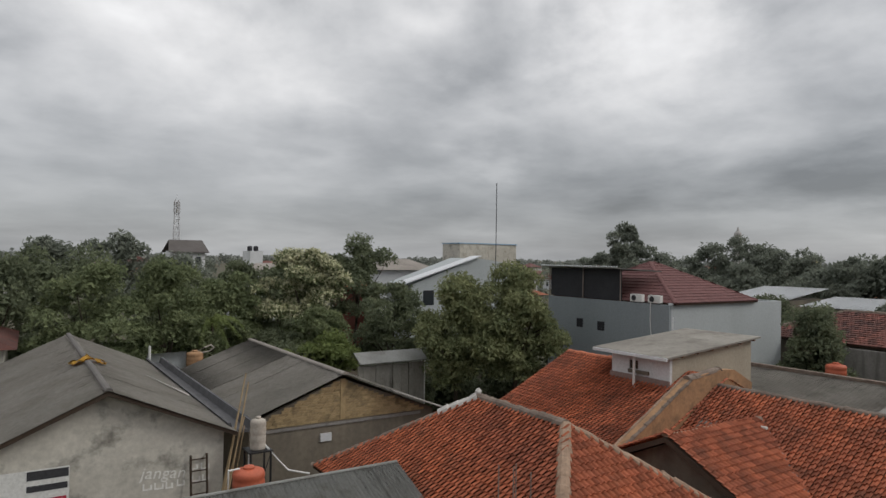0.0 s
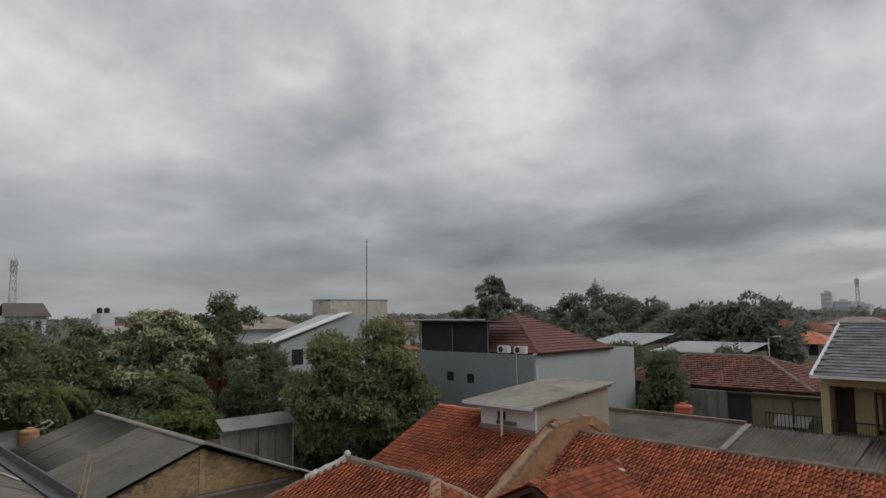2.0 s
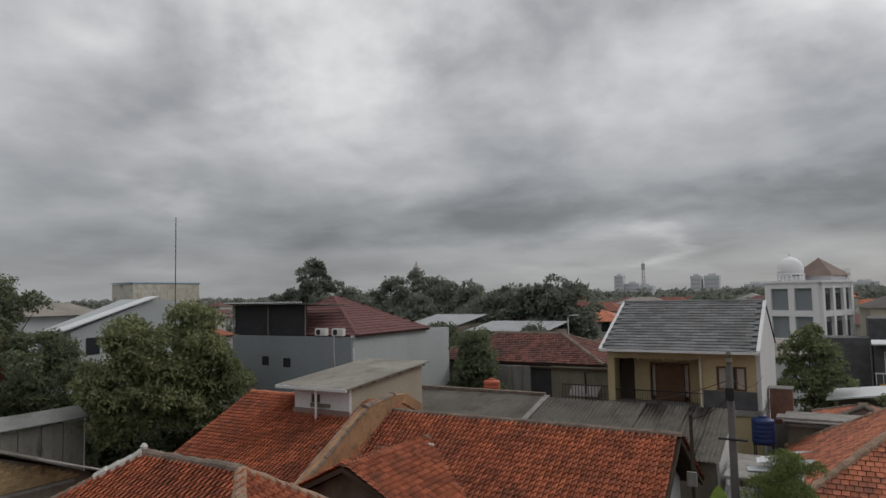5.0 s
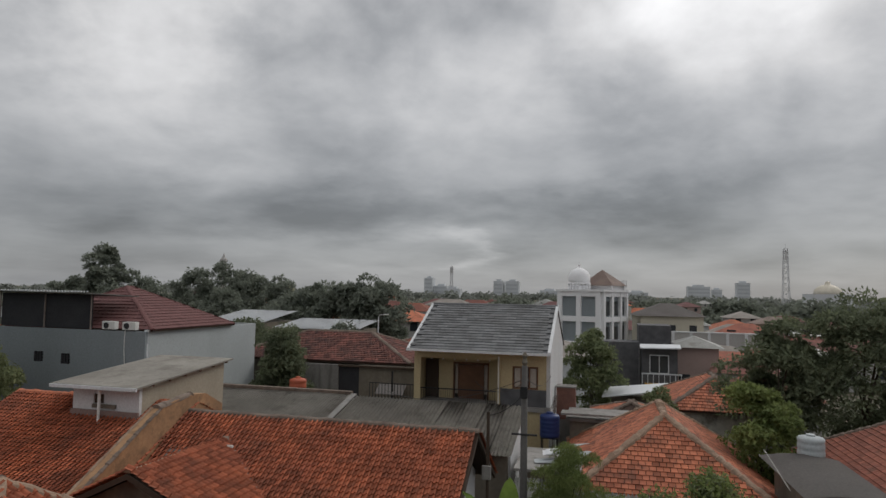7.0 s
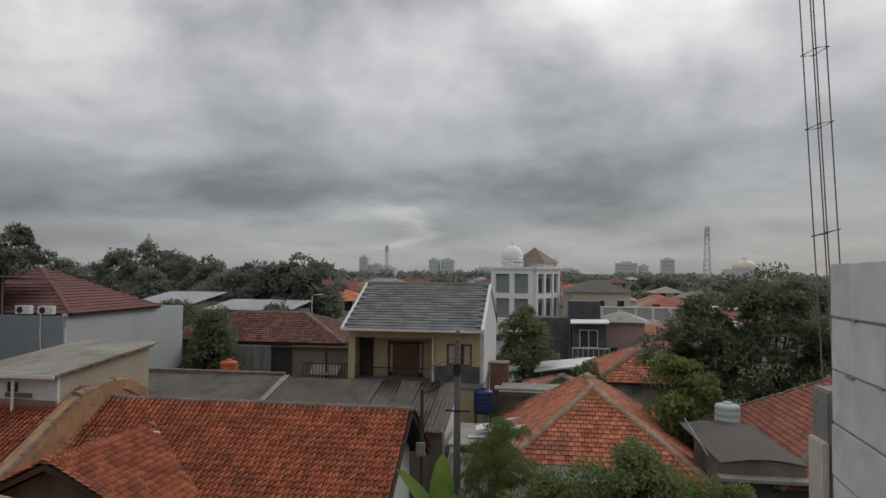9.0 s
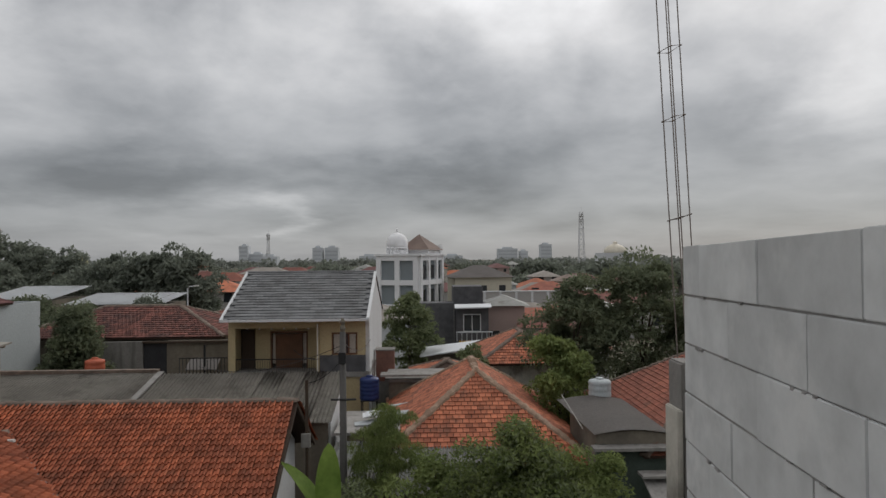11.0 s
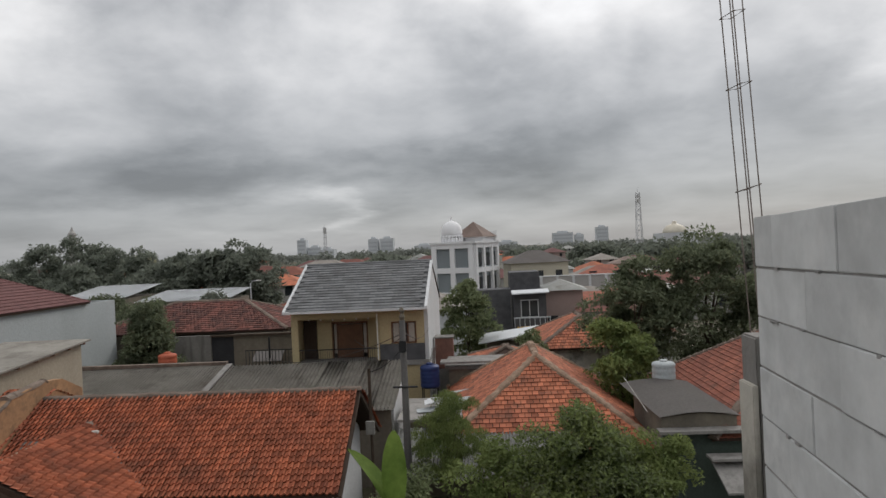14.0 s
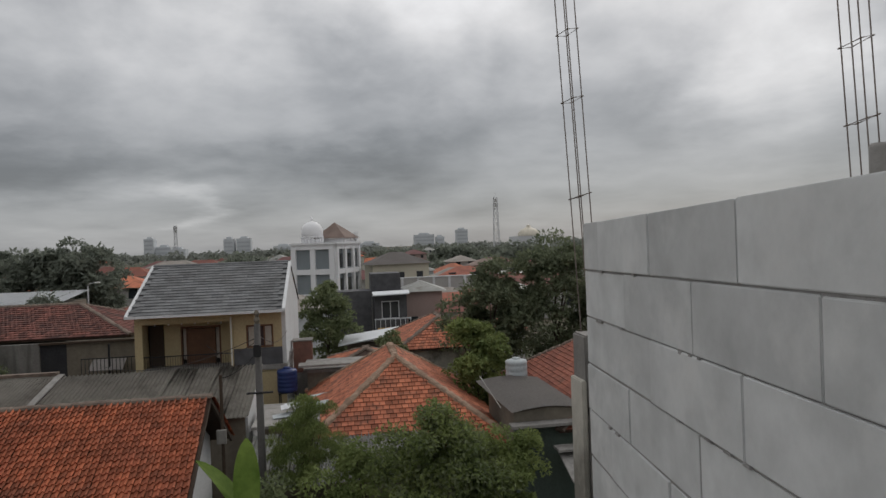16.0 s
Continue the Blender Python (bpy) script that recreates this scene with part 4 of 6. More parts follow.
for v in vents:
    bm = bmesh.new()
    for k in range(3):
        box(v[0] + k * 0.17, v[0] + k * 0.17 + 0.1, 31.03, 31.1, v[2], v[3], bm)
    for k in range(3):
        box(v[0], v[1], 31.05, 31.08, v[2] + 0.03 + k * 0.16, v[2] + 0.1 + k * 0.16, bm)
    part("vent_block", bm, M["black"], gh)
apex = (-26.0, 34.9, 9.5)
e = [(-30.8, 31.3, 7.2), (-21.3, 31.3, 7.3), (-21.3, 39.0, 7.3), (-30.8, 39.0, 7.2)]
apex2 = (-26.0, 35.3, 9.5)
for i, q in enumerate(([e[0], e[1], apex], [e[1], e[2], apex2, apex], [e[2], e[3], apex2], [e[3], e[0], apex, apex2])):
    tiled_slope(gh, q, M["maroon"], w=0.3, l=0.33, style="barrel")
for i, c in enumerate(e):
    ridge_cap(gh, apex if i < 2 else apex2, c, M["maroon"], r=0.1, lumps=False)
# terrace canopy and net
part("canopy", slab([(-31.4, 30.7, 9.2), (-24.9, 30.7, 9.15), (-23.6, 33.0, 9.0), (-31.4, 33.6, 8.9)], 0.05), M["zinc"], gh)
corr = bmesh.new()
for k in range(33):
    box(-31.4 + k * 0.2, -31.3 + k * 0.2, 30.66, 30.72, 9.17, 9.25, corr)
part("canopy_edge", corr, M["white_metal"], gh)
for a in (-31.0, -28.0, -25.0):
    part("canopy_post", rod((a, 31.1, 7.2), (a, 31.1, 9.15), 0.04), M["rust"], gh)
part("net", box(-31.0, -25.0, 31.2, 31.23, 7.25, 9.05), M["black"], gh, "black shade net")
for i, a in enumerate((-23.75, -22.5)):
    ac = thing("air_conditioner", a, 31.1, 7.2, label="white outdoor air-conditioner unit on the wall top", category="air conditioner", group="air conditioners on the wall")
    part("casing", box(a - 0.4, a + 0.4, 30.95, 31.25, 7.26, 7.68, bevel=0.02), M["white_plastic"], ac)
    g = lathe([(0.16, 0), (0.16, 0.02), (0.04, 0.03)], 0, 0, sides=18)
    bmesh.ops.transform(g, matrix=Matrix.Translation((-0.12, -0.155, 0.27)) @ Matrix.Rotation(radians(90), 4, "X"), verts=g.verts)
    part("fan_grille", g, M["black"], ac, local=True)
    part("foot", box(a - 0.35, a + 0.35, 31.0, 31.15, 7.2, 7.26), M["black_metal"], ac)
solo("refrigerant_pipe", path_rod([(-22.7, 30.95, 7.3), (-22.7, 30.93, 6.3), (-22.6, 30.93, 5.2)], 0.025), M["white_plastic"], "pale insulated pipe down the grey wall", "pipe")


# ---- low sheet roof and yellow house ----
ls = thing("low_house", -9.5, 30.5, 0, label="low house with corrugated grey sheet roof below the balcony", category="house")
corrugated(ls, [(-10.4, 27.6, 3.2), (-2.0, 27.6, 3.2), (-2.0, 32.5, 4.35), (-10.4, 32.5, 4.35)], M["old_sheet"], pitch=0.17, depth=0.045, sheet=0.9)
corrugated(ls, [(-18.5, 29.2, 3.5), (-10.7, 28.6, 3.4), (-10.7, 32.7, 4.35), (-18.5, 32.9, 4.35)], M["old_sheet"], pitch=0.15, depth=0.012, sheet=1.1)
part("flashing", slab([(-10.7, 27.6, 3.32), (-10.42, 27.6, 3.32), (-10.42, 32.6, 4.45), (-10.7, 32.6, 4.45)], 0.06), M["concrete"], ls)
part("wall_cap", box(-18.6, -10.8, 32.75, 33.05, 4.15, 4.5), M["mortar"], ls)
part("wall", box(-18.4, -2.2, 32.55, 32.7, 0, 4.2), M["plaster_old"], ls)
part("wall", box(-18.4, -2.2, 28.0, 28.15, 0, 3.1), M["dirty_wall"], ls)
part("wall", prism([(28.15, 0), (32.55, 0), (32.55, 4.25), (28.15, 3.2)], "a", -2.25, -2.1), M["white_wall"], ls)
part("timber", box(-10.9, -8.6, 27.4, 27.5, 3.3, 3.38), M["wood"], ls)

yh = thing("yellow_house", -4.75, 38.5, 0, label="two-storey cream house with grey shingle roof and balcony", category="house")
# ground floor and side walls
part("wall", box(-8.25, -1.25, 35.4, 35.55, 0, 3.6), M["cream"], yh)
part("wall", prism([(35.55, 0), (44.5, 0), (44.5, 6.55), (39.45, 8.72), (35.55, 6.85)], "a", -1.4, -1.2), M["white_wall"], yh)
part("wall", prism([(35.55, 0), (44.5, 0), (44.5, 6.55), (39.45, 8.72), (35.55, 6.85)], "a", -8.3, -8.1), M["cream"], yh)
part("wall", box(-8.1, -1.4, 44.35, 44.5, 0, 6.5), M["white_wall"], yh)
part("balcony_floor", box(-8.3, -1.2, 35.3, 44.3, 3.6, 3.85), M["concrete"], yh)
part("wall", pierced("b", 36.7, 36.85, -8.1, -3.75, 3.85, 6.5, [(-6.45, -4.6, 3.85, 5.75), (-8.1, -7.3, 3.85, 5.95)]), M["cream"], yh)
part("wall", pierced("b", 35.4, 35.55, -3.75, -1.4, 4.7, 6.5, [(-3.1, -1.8, 4.72, 5.85)]), M["cream"], yh)
part("stone_cladding", pierced("b", 35.36, 35.52, -3.75, -1.4, 3.85, 4.7, []), M["stone_dark"], yh)
part("wall", box(-3.85, -3.7, 35.55, 36.7, 3.85, 6.5), M["cream"], yh)
part("beam", box(-8.3, -3.75, 35.35, 35.6, 6.1, 6.5), M["cream"], yh)
part("column", box(-8.3, -7.95, 35.3, 35.6, 0, 6.1), M["cream"], yh)
part("column", box(-3.88, -3.72, 35.3, 35.5, 3.85, 6.1), M["cream"], yh)
part("downpipe", rod((-3.8, 35.26, 3.9), (-3.8, 35.26, 6.3), 0.03), M["white_plastic"], yh)
part("soffit", box(-8.3, -1.2, 34.75, 36.7, 6.5, 6.56), M["white_wall"], yh)
part("door", box(-6.2, -4.85, 36.74, 36.8, 3.87, 5.65), M["wood"], yh, "brown panelled double door")
for a0, a1 in ((-6.45, -6.2), (-4.85, -4.6)):
    part("curtain", box(a0 + 0.05, a1 - 0.03, 36.78, 36.8, 4.1, 5.65), M["curtain"], yh)
dfr = box(-6.5, -6.43, 36.65, 36.86, 3.85, 5.8)
box(-4.62, -4.55, 36.65, 36.86, 3.85, 5.8, dfr)
box(-6.43, -4.62, 36.65, 36.86, 5.7, 5.8, dfr)
box(-6.24, -6.18, 36.68, 36.82, 3.85, 5.7, dfr)
box(-4.88, -4.82, 36.68, 36.82, 3.85, 5.7, dfr)
part("door_frame", dfr, M["wood"], yh)
part("door", box(-8.05, -7.35, 36.74, 36.8, 3.87, 5.9), M["dark_wood"], yh, "dark timber side door")
w1 = window(yh, "b", 35.4, -3.1, -1.8, 4.72, 5.85, frame_mat=M["wood"], bars=2)
for a0, a1 in ((-3.0, -2.7), (-2.2, -1.9)):
    part("curtain", box(a0, a1, 35.46, 35.48, 4.8, 5.75), M["curtain"], w1)
part("balcony_rail", box(-7.95, -3.95, 35.36, 35.4, 4.5, 4.55), M["black_metal"], yh)
for k in range(34):
    a = -7.9 + k * 0.118
    part("baluster", box(a - 0.008, a + 0.008, 35.37, 35.386, 3.85, 4.5), M["black_metal"], yh)
tiled_slope(yh, [(-8.4, 34.55, 6.62), (-1.15, 34.55, 6.62), (-1.15, 39.45, 8.84), (-8.4, 39.45, 8.84)], M["grey_tile"], w=0.6, l=0.3, style="shingle", singles=lambda s, r: True, trim=True, deck=M["grey_tile"])
tiled_slope(yh, [(-1.15, 44.9, 6.4), (-8.4, 44.9, 6.4), (-8.4, 39.45, 8.84), (-1.15, 39.45, 8.84)], M["grey_tile"], w=0.6, l=0.3, style="shingle", trim=True)
ridge_cap(yh, (-8.4, 39.45, 8.86), (-1.15, 39.45, 8.86), M["grey_tile"], r=0.1, lumps=False)
part("gutter", box(-8.45, -1.15, 34.45, 34.56, 6.5, 6.62), M["white_wall"], yh)
part("verge", slab([(-8.5, 34.5, 6.64), (-8.36, 34.5, 6.64), (-8.36, 39.45, 8.9), (-8.5, 39.45, 8.9)], 0.14), M["white_wall"], yh)
part("verge", slab([(-1.26, 34.5, 6.68), (-1.1, 34.5, 6.68), (-1.1, 39.45, 8.92), (-1.26, 39.45, 8.92)], 0.14), M["white_wall"], yh)
for k in range(6):
    a = -7.4 + k * 0.62
    part("downlight", lathe([(0.035, 6.02), (0.04, 6.06), (0.02, 6.1)], a, 35.5, sides=8), M["white_plastic"], yh)

# ---- beside the yellow house ----
water_tank("water_tank", -1.1, 34.2, 2.7, 0.48, 1.15, M["blue_plastic"], "dark blue plastic water tank beside the white gable", ribs=4)
stand("tank_stand", -1.1, 34.2, 0.36, 0, 2.7, M["black_metal"], "iron stand under the blue tank")
fl = thing("flat_roof_hut", 2.2, 36.4, 0, label="low hut with flat mouldy concrete roof", category="hut")
part("roof", box(-0.4, 4.4, 35.0, 38.2, 3.35, 3.5), M["concrete"], fl)
part("wall", box(-0.2, 4.2, 35.2, 38.0, 0, 3.35), M["dirty_wall"], fl)
part("roof_edge", box(-0.6, 2.0, 34.6, 35.5, 3.7, 3.8), M["concrete"], fl)
rb = thing("brick_chimney", -0.6, 38.75, 0, label="square red-brown brick stack with concrete cap beside the hut", category="chimney")
part("body", box(-1.1, -0.1, 38.3, 39.2, 2.8, 4.5, bevel=0.02), M["brick_stack"], rb)
part("top", box(-1.15, -0.05, 38.25, 39.25, 4.5, 4.56), M["concrete"], rb)
part("base", box(-1.1, -0.1, 38.3, 39.2, 0, 2.8), M["concrete"], rb)
for k in range(5):
    b = 33.4 + k * 0.25
    solo("starter_bar", rod((-0.95, b + 0.8, 3.4 if k else 0.5), (-0.95 + 0.04 * k, b + 0.8, 4.6), 0.012, sides=5), M["rust"], "thin rusty reinforcing bar", "bar", group="starter bars")


def hip_house(name, a0, a1, b0, b1, ze, zr, axis, tile, wall, label, w=0.24, l=0.28, style="barrel", caps=None, inset=None, single=None, base=0.0):
    """A plain house under a hipped roof; axis is the ridge's direction."""
    h = thing(name, (a0 + a1) / 2, (b0 + b1) / 2, base, label=label, category="house")
    o = 0.45
    part("wall", box(a0 + o, a1 - o, b0 + o, b1 - o, base, ze), wall, h)
    ca, cb = (a0 + a1) / 2, (b0 + b1) / 2
    if axis == "a":
        r = (b1 - b0) / 2 if inset is None else inset
        p, q = (a0 + r, cb, zr), (a1 - r, cb, zr)
        faces = ([(a0, b0, ze), (a1, b0, ze), q, p], [(a1, b0, ze), (a1, b1, ze), q], [(a1, b1, ze), (a0, b1, ze), p, q], [(a0, b1, ze), (a0, b0, ze), p])
    else:
        r = (a1 - a0) / 2 if inset is None else inset
        p, q = (ca, b0 + r, zr), (ca, b1 - r, zr)
        faces = ([(a0, b0, ze), (a1, b0, ze), p], [(a1, b0, ze), (a1, b1, ze), q, p], [(a1, b1, ze), (a0, b1, ze), q], [(a0, b1, ze), (a0, b0, ze), p, q])
    for i, f in enumerate(faces):
        tiled_slope(h, f, tile, w=w, l=l, style=style, singles=single if i == 0 else None)
    corners = [(a0, b0, ze), (a1, b0, ze), (a1, b1, ze), (a0, b1, ze)]
    ends = (p, q, q, p) if axis == "a" else (p, p, q, q)
    for k, (c, e2) in enumerate(zip(corners, ends)):
        ridge_cap(h, e2, c, caps or M["mortar"], r=0.12, seed=40 + k)
    ridge_cap(h, p, q, caps or M["mortar"], r=0.12, seed=45)
    return h


h2 = hip_house("tiled_house", -0.3, 7.8, 24.75, 36.0, 2.3, 5.0, "b", M["clay_flat"], M["dirty_wall"], "house with pyramid roof of flat orange tiles and thick mortar hips", w=0.24, l=0.22, style="flat", single=lambda s, r: r > 0.9, caps=M["mortar_tan"])
hip_house("tiled_house", 4.6, 10.6, 40.0, 48.0, 3.4, 4.95, "b", M["clay_flat"], M["plaster_old"], "house with low orange hipped tile roof", style="flat")
hip_house("tiled_house", 0.6, 5.2, 38.6, 43.5, 2.7, 3.6, "a", M["clay_flat"], M["plaster_old"], "small house with low red tile roof")
hip_house("tiled_house", -24.0, -10.6, 42.3, 50.8, 4.9, 6.55, "a", M["dark_tile"], M["dirty_wall"], "old house with blackened red tile hipped roof")
hip_house("tiled_house", 8.9, 17.5, 23.4, 33.2, 3.0, 5.6, "b", M["clay_dark"], M["plaster_old"], "house with steep red tile roof partly hidden by the block wall", w=0.2, l=0.22, inset=3.6)

hip_house("tiled_house", -18.7, -10.0, 54.0, 62.0, 4.3, 5.6, "a", M["clay_dark"], M["plaster_old"], "house with dull red tile roof behind the blackened roof")

# dark low wing by the old house
dw = thing("dark_wing", -13, 42, 0, label="dark yard wing with concrete wall and open doorway", category="wing")
part("wall", box(-19.5, -15.4, 41.9, 42.1, 0, 4.7), M["concrete"], dw)
part("wall", box(-14.0, -8.9, 42.0, 42.15, 0, 4.75), M["dirty_wall"], dw)
# the opening is closed by a panel, interior shade painted as black
part("door", box(-15.4, -14.0, 42.0, 42.1, 0, 4.7), M["black"], dw, "black panel for the shade inside the doorway")
part("fascia", box(-15.4, -8.9, 41.8, 41.98, 4.6, 4.72), M["dark_wood"], dw)
for a in (-11.4, -9.2):
    part("post", box(a, a + 0.1, 40.8, 40.9, 0, 4.6), M["black_metal"], dw)
gate = thing("iron_gate", -11, 40.2, 0, label="dark iron railing gate of the carport", category="gate")
for k in range(16):
    part("bar", box(-12.6 + k * 0.2, -12.57 + k * 0.2, 40.2, 40.23, 2.3, 3.9), M["black_metal"], gate)
part("rail", box(-12.6, -9.6, 40.19, 40.24, 3.9, 3.95), M["black_metal"], gate)
part("plinth", box(-12.6, -9.6, 40.1, 40.3, 0, 2.3), M["concrete"], gate)
part("sheet", slab([(-12.4, 40.6, 3.2), (-10.6, 40.6, 3.2), (-10.6, 41.4, 3.7), (-12.4, 41.4, 3.7)], 0.03), M["felt"], gate)
water_tank("water_tank", -16.2, 37.8, 3.2, 0.5, 1.15, M["orange_plastic"], "orange plastic water tank behind the low roof")
stand("tank_stand", -16.2, 37.8, 0.4, 0, 3.2, M["concrete"], "concrete stand under the far orange tank")

# street lamp
sl = thing("street_lamp", -18.6, 58.2, 0, label="slim grey street lamp with single arm", category="street lamp")
part("pole", rod((-18.6, 58.2, 0), (-18.6, 58.2, 7.2), 0.08, r2=0.05), M["white_metal"], sl)
part("arm", path_rod([(-18.6, 58.2, 7.2), (-18.45, 58.2, 7.35), (-18.0, 58.3, 7.42)], 0.03), M["white_metal"], sl)
part("lamp_head", box(-18.1, -17.7, 58.2, 58.4, 7.36, 7.46, bevel=0.02), M["white_plastic"], sl)

# white sheet roofs behind
for a0, a1, b0, b1, z0, z1 in ((-37.5, -31.0, 60.0, 67.0, 6.3, 7.2), (-27.5, -19.5, 55.0, 61.0, 6.1, 6.75)):
    wr = thing("sheet_roof_hall", (a0 + a1) / 2, (b0 + b1) / 2, 0, label="low hall with bright white metal sheet roof", category="hall")
    corrugated(wr, [(a0, b0, z0), (a1, b0, z0), (a1, b1, z1), (a0, b1, z1)], M["white_metal"], pitch=0.3, depth=0.02, sheet=1.2)
    part("wall", box(a0 + 0.2, a1 - 0.2, b0 + 0.2, b1 - 0.2, 0, z0 - 0.1), M["dirty_wall"], wr)

# ---- dark modern house and odds behind h2 ----
dh = thing("dark_house", 5.8, 63, 0, label="dark grey modern house with white canopy and yellow panel", category="house")
part("wall", pierced("b", 61.5, 61.7, 4.4, 7.3, 0, 5.1, [(5.0, 6.6, 2.9, 4.5)]), M["stone_dark"], dh)
part("wall", box(7.1, 7.3, 61.7, 68, 0, 5.1), M["stone_dark"], dh)
part("wall", box(4.4, 4.6, 61.7, 68, 0, 5.1), M["stone_dark"], dh)
part("upper_storey", box(4.2, 7.0, 64, 68, 5.1, 6.9), M["stone_dark"], dh)
part("roof", box(4.3, 7.4, 61.4, 68, 5.1, 5.2), M["stone_dark"], dh)
part("canopy", slab([(4.2, 60.6, 5.15), (7.5, 60.6, 5.2), (7.5, 61.5, 5.45), (4.2, 61.5, 5.4)], 0.1), M["white_metal"], dh)
window(dh, "b", 61.5, 5.0, 6.6, 2.9, 4.5, frame_mat=M["white_wall"], bars=1)
part("panel", box(4.6, 7.0, 61.3, 61.48, 1.2, 2.1), M["yellow_paint"], dh, "yellow panel below the window")
part("balcony_rail", box(4.3, 7.6, 60.8, 60.86, 2.9, 3.0), M["white_metal"], dh)
for k in range(8):
    part("baluster", box(4.35 + k * 0.45, 4.4 + k * 0.45, 60.8, 60.85, 2.1, 2.9), M["white_metal"], dh)
part("side_wing", box(0.6, 4.2, 63.2, 66.0, 0, 5.4), M["stone_dark"], dh)
sl2 = thing("tin_roof_shed", 3.6, 48.6, 0, label="shed with pale sloping tin roof", category="shed")
part("roof", slab([(1.2, 46.8, 2.9), (6.0, 45.6, 3.75), (6.2, 47.8, 3.95), (1.4, 50.0, 3.1)], 0.08), M["white_metal"], sl2)
part("wall", box(1.8, 5.6, 47.6, 48.8, 0, 2.9), M["dirty_wall"], sl2)

# ---- white building with the dome ----
wb = thing("domed_building", -0.83, 100.97, 0, -24, label="white three-storey building with grey panels and white dome", category="building")
F, S, HT = 3.35, 4.2, 10.3
WHT = M["white_bright"]
part("wall", box(-F, F, -S, S, 0, 10.0), M["wall_slate"], wb, local=True)
for x in (-F, -0.35, F - 0.75):
    part("pier", box(x, x + 0.75, -S - 0.35, -S, 0, HT - 0.3), WHT, wb, local=True)
for z in (2.2, 5.75, 9.3):
    for x0, x1 in ((-F + 0.75, -0.35), (0.4, F - 0.75)):
        part("beam", box(x0, x1, -S - 0.32, -S, z, z + 0.75), WHT, wb, local=True)
for y in (-S, -1.5, 1.4, S - 0.6):
    part("pier", box(F, F + 0.4, y, y + 0.6, 0, HT - 0.3), WHT, wb, local=True)
for z in (2.2, 5.75, 9.3):
    for y0, y1 in ((-S + 0.6, -1.5), (-0.9, 1.4), (2.0, S - 0.6)):
        part("beam", box(F, F + 0.35, y0, y1, z, z + 0.7), WHT, wb, local=True)
        if z < 9:
            part("window", box(F, F + 0.08, y0 + 0.15, y1 - 0.15, z + 0.9, z + 2.9), M["glass"], wb, local=True)
part("parapet", box(-F - 0.2, F + 0.55, -S - 0.5, S, HT - 0.3, HT), WHT, wb, local=True)
da, db = -1.0, -2.3
part("drum", lathe([(1.35, HT), (1.35, HT + 0.55), (1.25, HT + 0.6)], da, db, sides=28), WHT, wb, local=True)
for k in range(18):
    t = 2 * math.pi * k / 18
    part("drum_post", rod((da + 1.55 * math.cos(t), db + 1.55 * math.sin(t), HT), (da + 1.55 * math.cos(t), db + 1.55 * math.sin(t), HT + 0.8), 0.09, sides=6), WHT, wb, local=True)
part("drum_ring", lathe([(1.65, HT + 0.8), (1.65, HT + 0.95), (1.5, HT + 0.97)], da, db, sides=28), WHT, wb, local=True)
part("dome", lathe([(1.5, HT + 0.9), (1.6, HT + 1.4), (1.52, HT + 2.0), (1.25, HT + 2.55), (0.75, HT + 2.95), (0.28, HT + 3.1), (0.1, HT + 3.25), (0.16, HT + 3.4), (0.03, HT + 3.85)], da, db, sides=28), WHT, wb, local=True, smooth=True)
part("roof_room", box(-1.0, F - 0.2, -0.3, S, HT, HT + 0.6), WHT, wb, local=True)
bm = bmesh.new()
vv = [bm.verts.new(q) for q in ((-1.6, -0.9, HT + 0.6), (F + 0.2, -0.9, HT + 0.6), (F + 0.2, S + 0.4, HT + 0.6), (-1.6, S + 0.4, HT + 0.6), (0.8, 1.6, HT + 3.0))]
for i in range(4):
    bm.faces.new((vv[i], vv[(i + 1) % 4], vv[4]))
bm.faces.new(vv[3::-1])
part("roof", bm, M["grey_brown_tile"], wb, "grey-brown pyramid tile roof", local=True)
for k in range(5):
    part("roof_frame", rod((F - 0.5 + 0.2 * k, S - 0.5, HT), (F - 0.5 + 0.2 * k, S - 0.5, HT + 1.5), 0.04, sides=5), M["white_metal"], wb, local=True)

pw = thing("parapet_wall", 13.5, 85, 0, label="long pale parapet wall with small piers", category="wall")
part("wall", box(8.6, 19.5, 84.6, 84.9, 0, 5.3), M["far_pale"], pw)
part("coping", box(8.5, 19.6, 84.5, 85.0, 5.3, 5.42), M["white_wall"], pw)
for k in range(6):
    part("pier", box(8.8 + k * 2.0, 9.1 + k * 2.0, 84.45, 84.6, 0, 5.3), M["white_wall"], pw)

# ---- concrete fence and white gabled house at the back left ----
cf = thing("concrete_fence", -31, 19.3, 0, label="stained concrete yard wall with sheet coping", category="fence")
for k in range(4):
    part("panel", box(-31.2, -31.05, 17.3 + k * 1.05, 18.3 + k * 1.05, 0, 3.55 + 0.03 * (k % 2)), M["fence_wall"], cf)
part("coping", slab([(-31.6, 17.2, 4.25), (-31.6, 21.5, 4.25), (-30.7, 21.5, 3.75), (-30.7, 17.2, 3.75)], 0.05), M["zinc"], cf)
solo("water_pipe", path_rod([(-30.9, 21.4, 0), (-30.9, 21.4, 3.7)], 0.03), M["white_plastic"], "thin white downpipe on the yard wall", "pipe")
ff = thing("sheet_fence", -34, 8.2, 0, label="pale corrugated sheet fence behind the gutter", category="fence")
corrugated(ff, [(-34.3, 7.1, 3.3), (-34.3, 9.0, 3.3), (-34.32, 9.0, 4.5), (-34.32, 7.1, 4.5)], M["white_metal"], pitch=0.14, depth=0.02)
part("post", box(-34.4, -34.33, 7.1, 7.2, 0, 4.3), M["black_metal"], ff)
part("post", box(-34.4, -34.33, 8.9, 9.0, 0, 4.3), M["black_metal"], ff)
